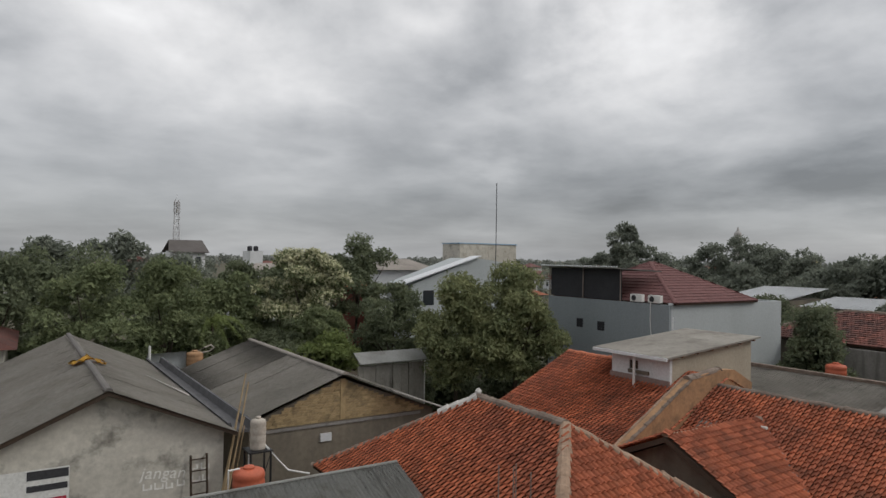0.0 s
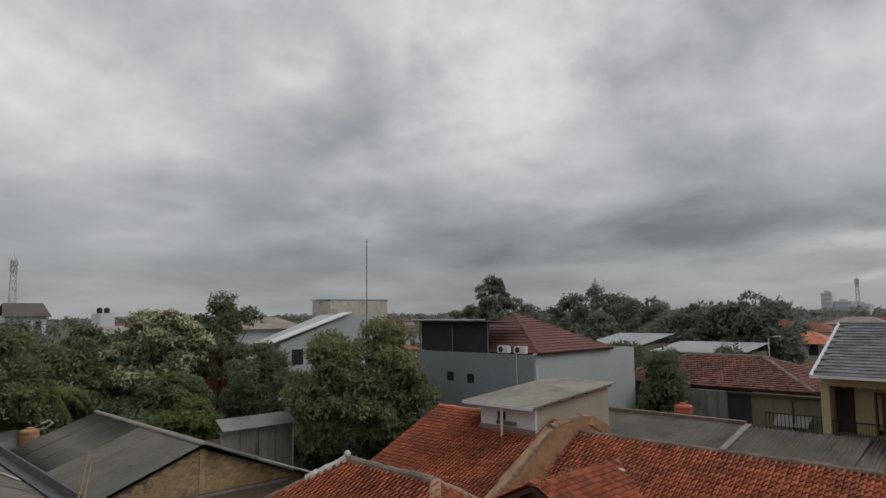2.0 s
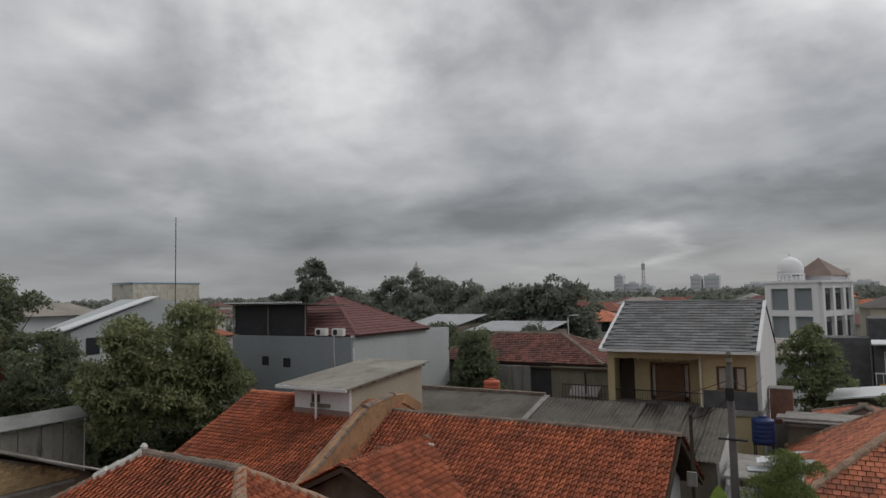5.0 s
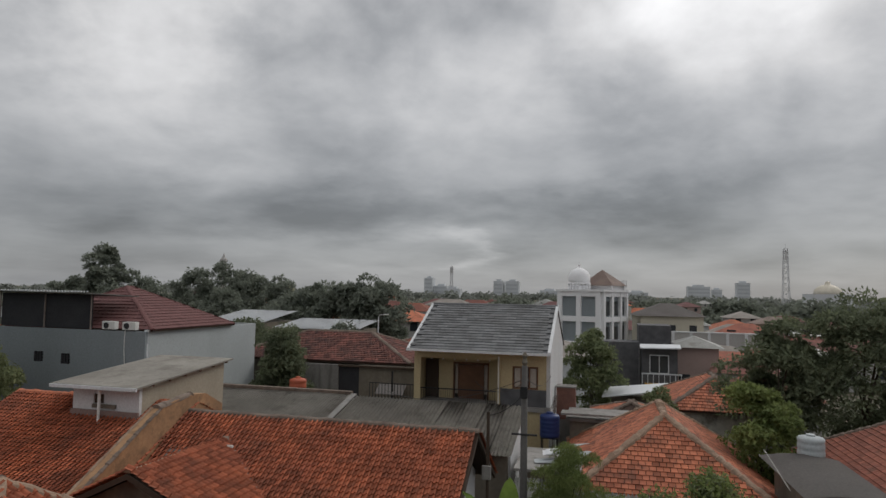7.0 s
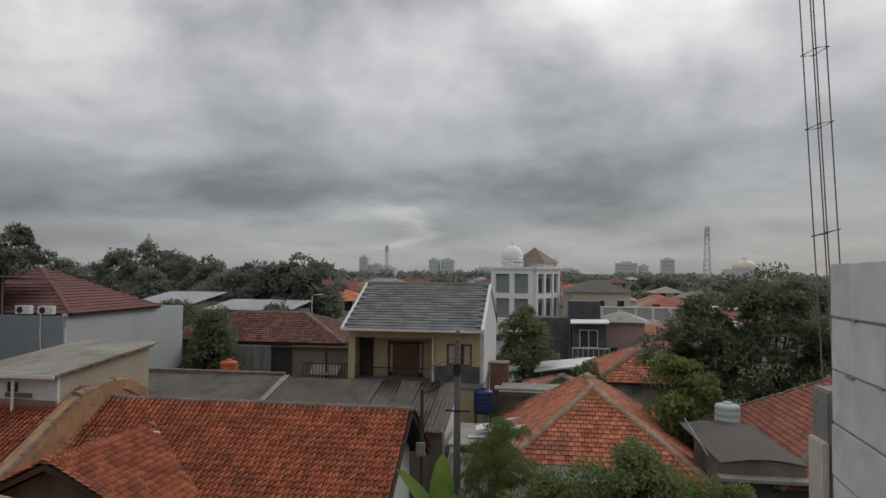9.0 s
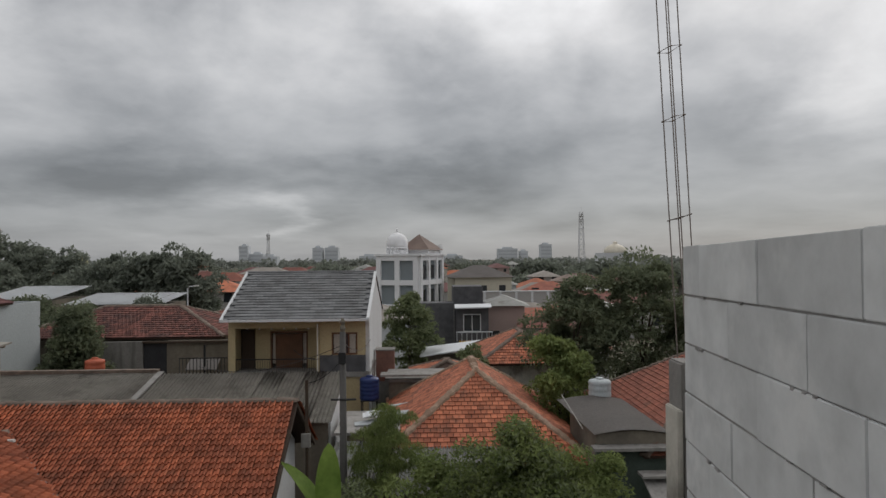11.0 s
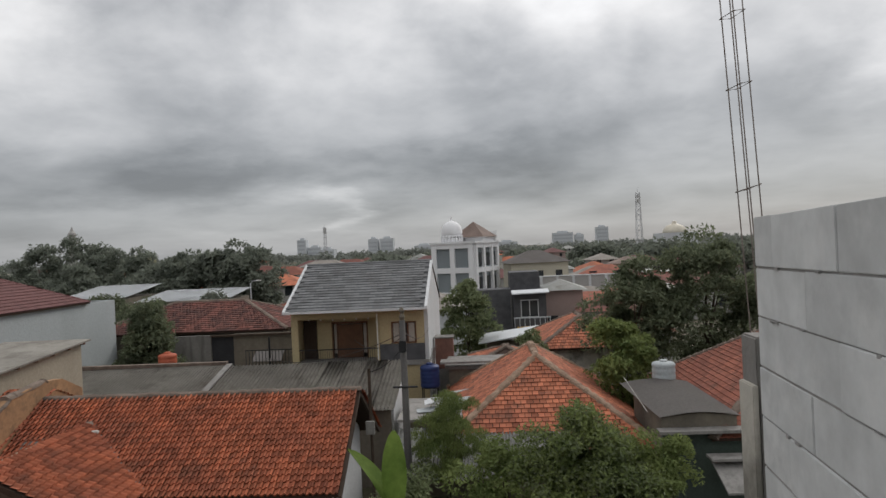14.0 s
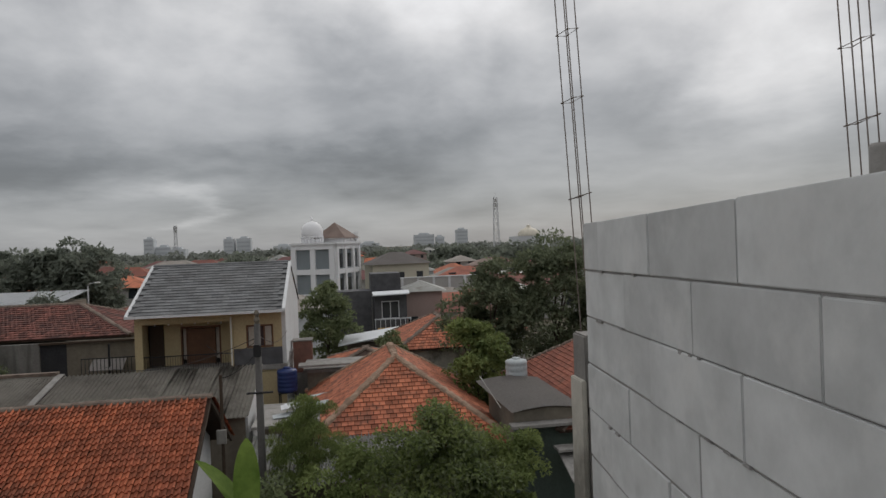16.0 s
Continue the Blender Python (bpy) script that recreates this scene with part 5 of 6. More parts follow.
water_tank("barrel", -34.2, 9.4, 3.6, 0.42, 0.95, M["masonry"], "faded brown barrel at the roof's back edge")
stand("tank_stand", -34.2, 9.4, 0.3, 0, 3.6, M["concrete"], "plinth under the faded barrel")
solo("hose", path_rod([(-34.0, 9.5, 4.55), (-33.8, 9.8, 4.75), (-33.8, 10.1, 4.85), (-33.8, 10.25, 4.7), (-33.9, 10.0, 4.5), (-34.0, 9.6, 4.45)], 0.035), M["curtain"], "loop of pale garden hose", "hose")
solo("vent_pipe", path_rod([(-33.2, 7.05, 4.2), (-33.2, 7.05, 5.0), (-33.2, 7.05, 5.05)], 0.06), M["white_plastic"], "white vent pipe on the gutter end", "pipe")

wg = thing("white_house", -48, 36, 0, label="white gabled house with pale sheet roof and block parapet", category="house")
# white wall lying in shadow: the shade is put in as pale grey
part("wall", prism([(30.3, 0), (42.5, 0), (42.5, 9.0), (37.3, 9.6), (30.3, 7.2)], "a", -52.0, -47.6), M["wall_light"], wg)
part("roof", slab([(-48.9, 29.5, 7.35), (-47.2, 29.5, 7.4), (-47.2, 37.5, 9.85), (-48.9, 37.5, 9.8)], 0.09), M["white_metal"], wg)
part("upper_wall", box(-56.0, -53.0, 39.0, 46.3, 0, 11.0), M["plaster_old"], wg)
blocks = box(-53.0, -52.9, 39.0, 46.3, 8.4, 11.05)
part("block_course", blocks, M["block_pale"], wg)
for k in range(6):
    for j in range(9):
        o = 0.4 * (k % 2)
        if j * 0.8 + o + 0.78 < 7.3:
            part("block", box(-52.9, -52.86, 39.02 + j * 0.8 + o, 39.8 + j * 0.8 + o, 8.42 + k * 0.43, 8.83 + k * 0.43), M["block_pale"], wg)
part("sheet_edge", box(-56.1, -52.8, 38.9, 46.4, 11.05, 11.15), M["blue_sheet"], wg)
for z in (5.4, 3.2):
    part("window", box(-47.62, -47.56, 31.5, 32.6, z, z + 1.3), M["glass"], wg)
solo("antenna_mast", path_rod([(-47.0, 39.0, 0), (-47.0, 39.0, 12.0), (-47.0, 39.0, 16.6)], 0.035), M["black_metal"], "tall thin radio mast", "mast")

# ---- utility pole and wires ----
up = thing("utility_pole", -0.75, 21.5, 0, label="grey concrete utility pole with insulator box", category="utility pole")
part("pole", rod((-0.75, 21.5, 0), (-0.75, 21.5, 7.4), 0.13, r2=0.09, sides=12), M["pole_dark"], up, smooth=True)
part("meter_box", box(-0.86, -0.64, 21.32, 21.42, 6.45, 6.8, bevel=0.02), M["black_metal"], up)
part("insulator", lathe([(0.05, 7.4), (0.09, 7.5), (0.05, 7.6), (0.09, 7.7), (0.03, 7.8)], -0.75, 21.5, sides=10), M["dirty_wall"], up)
part("crossarm", rod((-1.1, 21.4, 5.4), (-0.35, 21.4, 5.4), 0.03), M["black_metal"], up)
sp = thing("service_pole", -1.9, 21.6, 0, label="short wooden service pole with small white box", category="pole")
part("pole", rod((-1.9, 21.9, 0), (-1.9, 21.9, 5.9), 0.05), M["dark_wood"], sp)
part("box", box(-2.05, -1.78, 21.75, 21.85, 3.9, 4.3), M["concrete"], sp)
for p, q, sag in (((-0.75, 21.5, 7.0), (-9.0, 33.0, 4.6), 0.5), ((-0.75, 21.5, 6.9), (-5.0, 35.3, 5.0), 0.4), ((-0.75, 21.5, 7.1), (-1.2, 36.0, 5.4), 0.4), ((-0.75, 21.5, 6.6), (-1.9, 21.9, 5.8), 0.15), ((-1.9, 21.9, 5.85), (-2.35, 24.0, 4.2), 0.1)):
    p, q = Vector(p), Vector(q)
    pts = [p.lerp(q, k / 10) - Vector((0, 0, sag * 4 * (k / 10) * (1 - k / 10))) for k in range(11)]
    solo("overhead_wire", path_rod(pts, 0.012, sides=4), M["black_metal"], "thin black overhead wire", "wire", group="overhead wires")

# ---- yard below: dark curved roof, tank, green wall ----
cr = thing("vault_roof_hut", 8.4, 25.5, 0, label="hut with dark curved roof and green painted wall", category="hut")
bm = bmesh.new()
rows = []
for k in range(25):
    t = k / 24
    z = 3.66 + 0.15 * math.sin(math.pi * t)
    rows.append((bm.verts.new((7.3 + 2.6 * t, 23.6, z)), bm.verts.new((6.9 + 2.6 * t, 27.9, z + 0.25))))
for r0, r1 in zip(rows, rows[1:]):
    bm.faces.new((r0[0], r1[0], r1[1], r0[1]))
bmesh.ops.solidify(bm, geom=list(bm.faces), thickness=0.06)
part("roof", bm, M["felt"], cr, "dark vaulted sheet roof")
part("wall", box(7.4, 11.0, 23.7, 23.9, 0, 3.3), M["green_wall"], cr)
part("gable", prism([(7.4, 3.3), (9.8, 3.3), (9.8, 3.64), (8.6, 3.76), (7.4, 3.64)], "b", 23.72, 23.85), M["dirty_wall"], cr)
part("wall", box(7.4, 7.55, 23.9, 27.8, 0, 3.6), M["dirty_wall"], cr)
part("wall", box(9.3, 9.45, 23.9, 27.8, 0, 3.6), M["dirty_wall"], cr)
part("coping", box(7.2, 11.2, 23.2, 23.7, 3.2, 3.3), M["concrete"], cr)
part("ledge", box(8.6, 11.2, 22.6, 23.2, 2.5, 2.58), M["concrete"], cr)
part("lower_roof", slab([(8.7, 21.6, 1.9), (11.2, 21.6, 1.9), (11.2, 23.2, 2.5), (8.7, 23.2, 2.5)], 0.06), M["concrete"], cr)
part("downpipe", rod((8.0, 23.6, 0), (8.0, 23.6, 3.2), 0.05), M["green_wall"], cr)
water_tank("water_tank", 8.7, 28.2, 3.75, 0.45, 0.95, M["wall_light"], "dirty white plastic water tank behind the curved roof")
stand("tank_stand", 8.7, 28.2, 0.38, 0, 3.75, M["concrete"], "concrete stand under the dirty white tank")
solo("roof_ladder", path_rod([(7.15, 24.6, 3.6), (6.9, 27.0, 4.3)], 0.016), M["zinc_pale"], "pale timber batten along the roof edge", "batten")
yd = thing("zinc_yard_roof", 1.0, 22.5, 0, label="low zinc yard roof behind the shrubs", category="roof")
corrugated(yd, [(-1.6, 22.4, 2.2), (4.5, 22.4, 2.2), (4.5, 26.0, 2.9), (-1.6, 26.0, 2.9)], M["zinc"], pitch=0.13, depth=0.025)
for a in (-1.4, 4.3):
    for b in (22.6, 25.8):
        part("post", box(a, a + 0.1, b, b + 0.1, 0, 2.2 if b < 24 else 2.85), M["dark_wood"], yd)
sc = thing("scrap_sheets", -0.4, 28.6, 3.0, label="pile of torn pale sheets on the low roof", category="sheets")
rng = random.Random(31)
for k in range(7):
    a, b, z = -0.6 + rng.uniform(-0.5, 0.9), 28.6 + rng.uniform(-1.2, 1.2), 3.05 + 0.06 * k
    part("sheet", slab([(a, b, z), (a + rng.uniform(0.5, 1.1), b + rng.uniform(-0.2, 0.2), z + rng.uniform(0, 0.25)), (a + 0.8, b + 0.7, z + 0.1), (a - 0.1, b + rng.uniform(0.5, 0.9), z)], 0.02), M["white_metal"] if k % 3 else M["wall_light"], sc)
part("deck", box(-1.8, 1.2, 26.8, 30.4, 2.9, 3.0), M["concrete"], sc)
part("support", box(-1.6, 1.0, 27.0, 30.2, 0, 2.9), M["dirty_wall"], sc)

# ---- the near block wall of the camera's own building ----
own = thing("block_wall", 2.88, 4.5, 8.0, label="unfinished wall of pale grey aerated concrete blocks", category="wall")
wall_dir = Vector((-0.112, -0.9937, 0))
wall_nrm = Vector((-0.9937, 0.112, 0))
corner = Vector((2.885, 4.515, 9.6))
block_faces = {}
rngb = random.Random(77)


def wall_box(s0, s1, z0, z1, depth0, depth1, bm):
    o = [corner + wall_dir * s + wall_nrm * dd for s, dd in ((s0, depth1), (s1, depth1), (s1, depth0), (s0, depth0))]
    vs = [bm.verts.new((p.x, p.y, z + 0.0135 * s)) for z in (z0, z1) for p, s in zip(o, (s0, s1, s1, s0))]
    for f in ((3, 2, 1, 0), (4, 5, 6, 7), (0, 1, 5, 4), (1, 2, 6, 5), (2, 3, 7, 6), (3, 0, 4, 7)):
        bm.faces.new([vs[i] for i in f])
    return bm


core = wall_box(0.02, 6.6, 7.95, 9.56, -0.1, -0.005, bmesh.new())
part("joint_mortar", core, M["aac_joint"], own)
FIRST_JOINTS = [(0.231, 0.815, 1.395), (0.545, 1.135, 1.705), (0.80, 1.405), (0.565, 1.15, 1.75), (0.334, 0.93), (0.61, 1.21), (0.3, 0.9), (0.6, 1.2)]
COURSES = []
for row, first in enumerate(FIRST_JOINTS):
    cuts = [0.0, *first]
    while cuts[-1] + 0.6 < 6.5:
        cuts.append(cuts[-1] + 0.6)
    COURSES.append((row, [*cuts, 6.6]))
for row, cuts in COURSES:
    z1 = 9.6 - row * 0.203
    z0 = z1 - 0.199
    for s0, s1 in zip(cuts, cuts[1:]):
        b = wall_box(s0 + 0.0028, s1 - 0.0028, z0, z1 + rngb.uniform(-0.004, 0.001), -0.098, rngb.uniform(-0.003, 0.004), bmesh.new())
        bmesh.ops.bevel(b, geom=b.edges, offset=0.003, segments=2, affect="EDGES")
        part("block", b, M["aac"], own)
sq = bmesh.new()
for k in range(22):
    row = rngb.choice((1, 2, 2, 3, 3, 4))
    s = rngb.uniform(0.1, 3.2)
    z = 9.6 - row * 0.203 + 0.002
    wall_box(s, s + rngb.uniform(0.01, 0.05), z - rngb.uniform(0.002, 0.009), z + 0.002, -0.01, rngb.uniform(0.003, 0.006), sq)
part("squeezed_mortar", sq, M["aac_joint"], own)

pc = thing("concrete_post", 2.88, 4.65, 0, label="rough concrete corner post below the block wall's end", category="post")
b = box(2.892, 3.06, 4.56, 4.72, 0, 9.1, bevel=0.008)
part("post", b, M["concrete"], pc)
part("form_board", box(2.868, 2.892, 4.55, 4.70, 0, 8.9, bevel=0.005), M["plaster_old"], pc)


def rebar_cage(a, b, z0, z1, w, label, turn, stirrups, lean=(0.0, 0.0), r=0.0028):
    c = thing("rebar_cage", a, b, z0, label=label, category="rebar cage")
    h, t = w / 2, radians(turn)
    def at(da, db, z):
        return (da * math.cos(t) - db * math.sin(t) + lean[0] * z, da * math.sin(t) + db * math.cos(t) + lean[1] * z, z)
    for da, db in ((-h, -h), (h, -h), (h, h), (-h, h)):
        part("bar", rod(at(da, db, 0), at(da * 1.03, db * 1.03, z1 - z0), r, sides=7), M["rust"], c, local=True)
    k = h + 0.006
    for z in stirrups:
        z -= z0
        part("stirrup", path_rod([at(-k, k, z), at(-k, -k, z + 0.014), at(k, -k, z + 0.03), at(k, k, z + 0.012), at(-k, k, z)], r * 0.74, sides=6), M["rust"], c, local=True)
    return c


rebar_cage(2.971, 4.69, 9.1, 12.2, 0.062, "tall square cage of rusty reinforcing bars with stirrups", 30, (9.72, 10.17, 10.485, 10.95, 11.4, 11.8), (-0.045, 0.004))
rebar_cage(3.462, 3.48, 7.94, 12.2, 0.056, "second square cage of rusty reinforcing bars behind the wall", 20, (9.84, 10.07, 10.55, 11.0, 11.4), (-0.05, 0.0), 0.0022)
edge = box(2.9, 3.6, -2.0, 4.55, 7.72, 7.94)
solo("edge_beam", edge, M["concrete"], "rough concrete edge beam under the block wall", "beam", "structure")
solo("party_wall", box(3.05, 3.5, -1.9, 4.45, 0, 7.72), M["plaster_old"], "plastered party wall below the edge beam", "wall", "structure")
part_post = thing("concrete_stub", 3.03, 3.05, 7.94, label="short grey concrete stub behind the block wall", category="post")
part("stub", lathe([(0.021, 7.94), (0.021, 9.715), (0.017, 9.725)], 3.03, 3.05, sides=16), M["concrete"], part_post, smooth=True)
sf = bmesh.new()
box(-1.2, 3.2, -6.0, 2.4, 7.8, 8.0, sf)
solo("floor_slab", sf, M["concrete"], "bare concrete floor slab of the unfinished storey", "floor", "structure")
sf = box(-1.0, 3.0, -5.8, 2.2, 0, 7.8)
solo("lower_storeys", sf, M["plaster_old"], "plastered lower storeys under the slab", "wall", "structure")


# ---- trees ----
def leaf_cloud(rng, clumps, per, leaf, droop=0.3, aspect=0.45):
    """Many small folded leaves scattered over uneven clumps: returns vertices and faces."""
    n = len(clumps) * per
    c = np.repeat(np.array([k[0] for k in clumps]), per, axis=0)
    r = np.repeat(np.array([k[1] for k in clumps]), per)
    d = rng.normal(size=(n, 3))
    d /= np.linalg.norm(d, axis=1)[:, None] + 1e-9
    d[:, 2] = np.where(d[:, 2] < -0.35, -d[:, 2] * 0.6, d[:, 2])
    rad = r * rng.uniform(0.45, 1.12, n) ** 0.6
    p = c + d * rad[:, None] * np.array([1, 1, 0.8])
    ax = d * 0.6 + rng.normal(size=(n, 3)) * 0.7
    ax[:, 2] -= droop
    ax /= np.linalg.norm(ax, axis=1)[:, None] + 1e-9
    up = d * 0.8 + np.array([0, 0, 0.7]) + rng.normal(size=(n, 3)) * 0.45
    side = np.cross(ax, up)
    side /= np.linalg.norm(side, axis=1)[:, None] + 1e-9
    ln = leaf * rng.uniform(0.6, 1.35, n)[:, None]
    w = ln * aspect
    nrm = np.cross(side, ax)
    v = np.stack([p - ax * ln * 0.5, p + side * w * 0.5 + nrm * ln * 0.06, p + ax * ln * 0.5, p - side * w * 0.5 + nrm * ln * 0.06], axis=1).reshape(-1, 3)
    f = np.arange(n * 4).reshape(-1, 4)
    return v, f


def crown_clumps(rng, height, base, rx, ry, count, size, lean=0.0):
    out = []
    mid, half = (height + base) / 2, (height - base) / 2
    while len(out) < count:
        d = rng.normal(size=3)
        d /= np.linalg.norm(d)
        k = rng.uniform(0.35, 1.0) ** 0.5
        wob = 0.82 + 0.3 * math.sin(3.1 * d[0] + 2.3 * d[1] * 2 + 1.7 * d[2] * 2 + lean)
        taper = 1.0 - 0.18 * d[2]
        out.append(((d[0] * rx * k * wob * taper, d[1] * ry * k * wob * taper, mid + d[2] * half * k), size * rng.uniform(0.6, 1.25)))
    return out


def trunk_mesh(rng, height, base, r, clumps, limbs=7):
    bm = bmesh.new()
    bend = rng.uniform(-0.25, 0.25, 2)
    pts = [Vector((bend[0] * t * t, bend[1] * t * t, (base + (height - base) * 0.35) * t)) for t in (0, 0.3, 0.6, 1.0)]
    for i in range(3):
        rod(pts[i], pts[i + 1] + (pts[i + 1] - pts[i]) * 0.04, r * (1 - 0.2 * i), bm, 8, r * (0.8 - 0.2 * i))
    for k in range(limbs):
        c = Vector(clumps[int(rng.integers(len(clumps)))][0])
        s = pts[2].lerp(pts[3], rng.uniform(0, 1))
        m = s.lerp(c, 0.5) + Vector((0, 0, 0.25))
        rod(s, m, r * 0.4, bm, 6, r * 0.25)
        rod(m, c, r * 0.25, bm, 5, r * 0.08)
    return bm


def tree(a, b, height, base, rx, ry, mat, label, seed, count=40, per=220, leaf=0.2, size=None, r=0.18, name="tree", category="tree", accent=None, droop=0.3):
    rng = np.random.default_rng(seed)
    t = thing(name, a, b, 0, label=label, category=category)
    cl = crown_clumps(rng, height, base, rx, ry, count, size or 0.32 * min(rx, ry), seed)
    part("trunk", trunk_mesh(rng, height, base, r, cl), M["bark"], t, local=True, smooth=True)
    v, f = leaf_cloud(rng, cl, per, leaf, droop)
    raw_part("crown", v, f, mat, t, local=True, kind="stuff")
    if accent:
        top = [c for c in cl if c[0][2] > (height + base) / 2 - 0.2 * (height - base)]
        v, f = leaf_cloud(rng, [((c[0][0], c[0][1], c[0][2] + 0.12 * c[1]), c[1] * 1.05) for c in top], max(60, per), leaf * 1.0, 0.1)
        raw_part("young_leaves", v, f, accent, t, "pale young leaves", local=True, kind="stuff")
    return t


MANGO = "dense dark green mango tree with full crown"
tree(-28.4, 26.0, 9.1, 2.3, 3.0, 2.9, M["leaf_olive"], "broad glossy-leaved green tree with drooping foliage", 11, 110, 260, 0.24, 0.95, 0.2, droop=0.7)
tree(-29.4, 22.6, 8.4, 2.3, 2.1, 2.1, M["leaf_olive"], "smaller green tree with drooping glossy leaves", 12, 80, 260, 0.24, 0.85, 0.16, droop=0.7)
tree(-43.3, 18.7, 10.3, 3.0, 3.2, 3.2, M["leaf"], "tree covered in pale yellow-green blossom", 13, 60, 240, 0.3, 0.9, 0.2, accent=M["leaf_cream"])
tree(-49.0, 25.7, 10.8, 4.0, 3.6, 3.4, M["leaf_dark"], MANGO, 14, 55, 220, 0.32, 1.0)
tree(-36.2, 22.2, 7.8, 1.2, 2.6, 2.4, M["leaf_dark"], "dark shrubby tree behind the yard wall", 15, 50, 220, 0.28, 0.9)
tree(-41.5, 0.4, 9.3, 2.0, 3.6, 3.4, M["leaf_dark"], MANGO, 16, 60, 240, 0.28, 1.0)
tree(-37.2, 5.0, 8.9, 1.8, 3.4, 3.0, M["leaf"], "dense green tree behind the warehouse", 17, 60, 240, 0.28, 1.0)
tree(-39.0, 9.0, 9.0, 1.8, 3.2, 3.0, M["leaf"], "dense green tree behind the warehouse", 18, 60, 240, 0.28, 1.0)
tree(-42.5, 13.2, 8.6, 1.8, 3.0, 2.8, M["leaf"], "leafy green tree with a bare leaning stem", 19, 55, 220, 0.3, 0.9)
tree(-46.0, 4.0, 9.6, 2.4, 4.0, 4.0, M["leaf_dark"], MANGO, 20, 60, 200, 0.34, 1.2)
tree(-40.0, -4.0, 9.4, 2.0, 4.0, 3.6, M["leaf_dark"], MANGO, 21, 60, 200, 0.34, 1.2)
tree(-46.5, 15.2, 8.9, 1.5, 2.8, 2.6, M["leaf_dark"], "dense green tree in the back gardens", 63, 60, 220, 0.3, 0.95)
tree(-53.0, 20.5, 8.8, 1.5, 3.0, 2.8, M["leaf_dark"], "dense green tree in the back gardens", 64, 60, 200, 0.34, 1.0)
tree(-52.0, 11.0, 9.0, 1.5, 3.2, 3.0, M["leaf_dark"], "dense green tree in the back gardens", 65, 60, 200, 0.34, 1.0)
tree(-34.5, 17.0, 5.4, 0.4, 2.0, 1.8, M["leaf_bright"], "fresh green shrub over the roof edge", 22, 40, 220, 0.24, 0.7, 0.1)
tree(-37.0, 17.5, 6.8, 0.6, 2.2, 2.0, M["leaf"], "green shrub in the back yard", 23, 40, 220, 0.26, 0.8, 0.1)
tree(-73.0, 10.6, 11.5, 4.0, 4.6, 4.4, M["leaf_far_hazed"], "far round-crowned dark tree", 24, 50, 130, 0.55, 1.3)
tree(-78.5, 4.8, 10.9, 4.0, 4.2, 4.2, M["leaf_far_hazed"], "far dark tree with rounded crown", 25, 50, 130, 0.55, 1.3)
tree(-70.0, -4.0, 11.2, 4.0, 5.0, 5.0, M["leaf_far_hazed"], "far dark tree with rounded crown", 26, 50, 130, 0.55, 1.4)
tree(-66.0, 15.0, 9.6, 2.0, 4.5, 4.0, M["leaf_far_hazed"], "far dark tree with rounded crown", 27, 50, 130, 0.5, 1.3)
tree(-57.7, 69.1, 14.2, 5.0, 3.0, 3.0, M["leaf_far_hazed"], "tall narrow dark tree above the roofs", 28, 55, 150, 0.5, 1.0, 0.25)
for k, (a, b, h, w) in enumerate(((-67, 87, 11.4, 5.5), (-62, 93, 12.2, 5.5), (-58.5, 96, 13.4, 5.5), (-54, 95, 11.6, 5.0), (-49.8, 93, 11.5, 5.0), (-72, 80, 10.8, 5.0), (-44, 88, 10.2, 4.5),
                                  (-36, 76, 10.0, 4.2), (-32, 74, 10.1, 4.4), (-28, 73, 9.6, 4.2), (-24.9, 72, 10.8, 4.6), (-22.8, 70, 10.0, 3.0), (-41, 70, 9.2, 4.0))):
    tree(a, b, h, 2.5, w, w * 0.9, M["leaf_far_hazed"], "dark broad tree in the distant row", 30 + k, 50, 130, 0.55, 1.35)
tree(-18.3, 39.6, 6.9, 0.4, 1.6, 1.5, M["leaf_dark"], "dense green tree beside the grey house", 50, 90, 240, 0.24, 0.8)
tree(-24.5, 52.5, 6.6, 0.4, 3.0, 2.4, M["leaf_dark"], "dark leafy tree in front of the white hall", 66, 70, 200, 0.3, 0.9)
tree(-31.5, 58.0, 6.5, 0.4, 2.8, 2.4, M["leaf_dark"], "dark leafy tree in front of the white hall", 67, 70, 200, 0.32, 0.9)
tree(-20.5, 54.0, 6.0, 0.4, 2.2, 2.0, M["leaf_dark"], "dark leafy tree in front of the white hall", 68, 50, 200, 0.3, 0.85)
tree(-19.6, 53.2, 6.7, 4.0, 1.6, 1.5, M["leaf_far_hazed"], "low bushy tree behind the blackened roof", 51, 30, 160, 0.35, 0.8)
tree(0.4, 48.7, 7.0, 1.2, 1.9, 2.4, M["leaf"], "green tree beside the white gable", 52, 45, 200, 0.28, 0.8)
tree(13.6, 38.2, 9.3, 2.0, 4.0, 3.4, M["leaf_dark"], "large dense dark mango tree", 53, 90, 260, 0.26, 1.0, 0.25)
tree(9.9, 37.6, 8.6, 2.0, 2.5, 2.4, M["leaf_dark"], "dense dark mango tree with full crown", 54, 60, 240, 0.26, 0.9, 0.2)
tree(18.5, 38.5, 9.0, 2.0, 3.4, 3.0, M["leaf_dark"], "dense dark mango tree with full crown", 55, 60, 220, 0.28, 1.0, 0.2)
tree(7.6, 31.4, 6.0, 1.5, 2.0, 1.9, M["leaf_bright"], "fresh green leafy tree by the tiled roof", 56, 45, 220, 0.22, 0.65, 0.12)
tree(4.0, 36.5, 4.9, 1.0, 1.3, 1.2, M["leaf"], "small shrub behind the hipped roof", 57, 30, 160, 0.22, 0.5, 0.08)
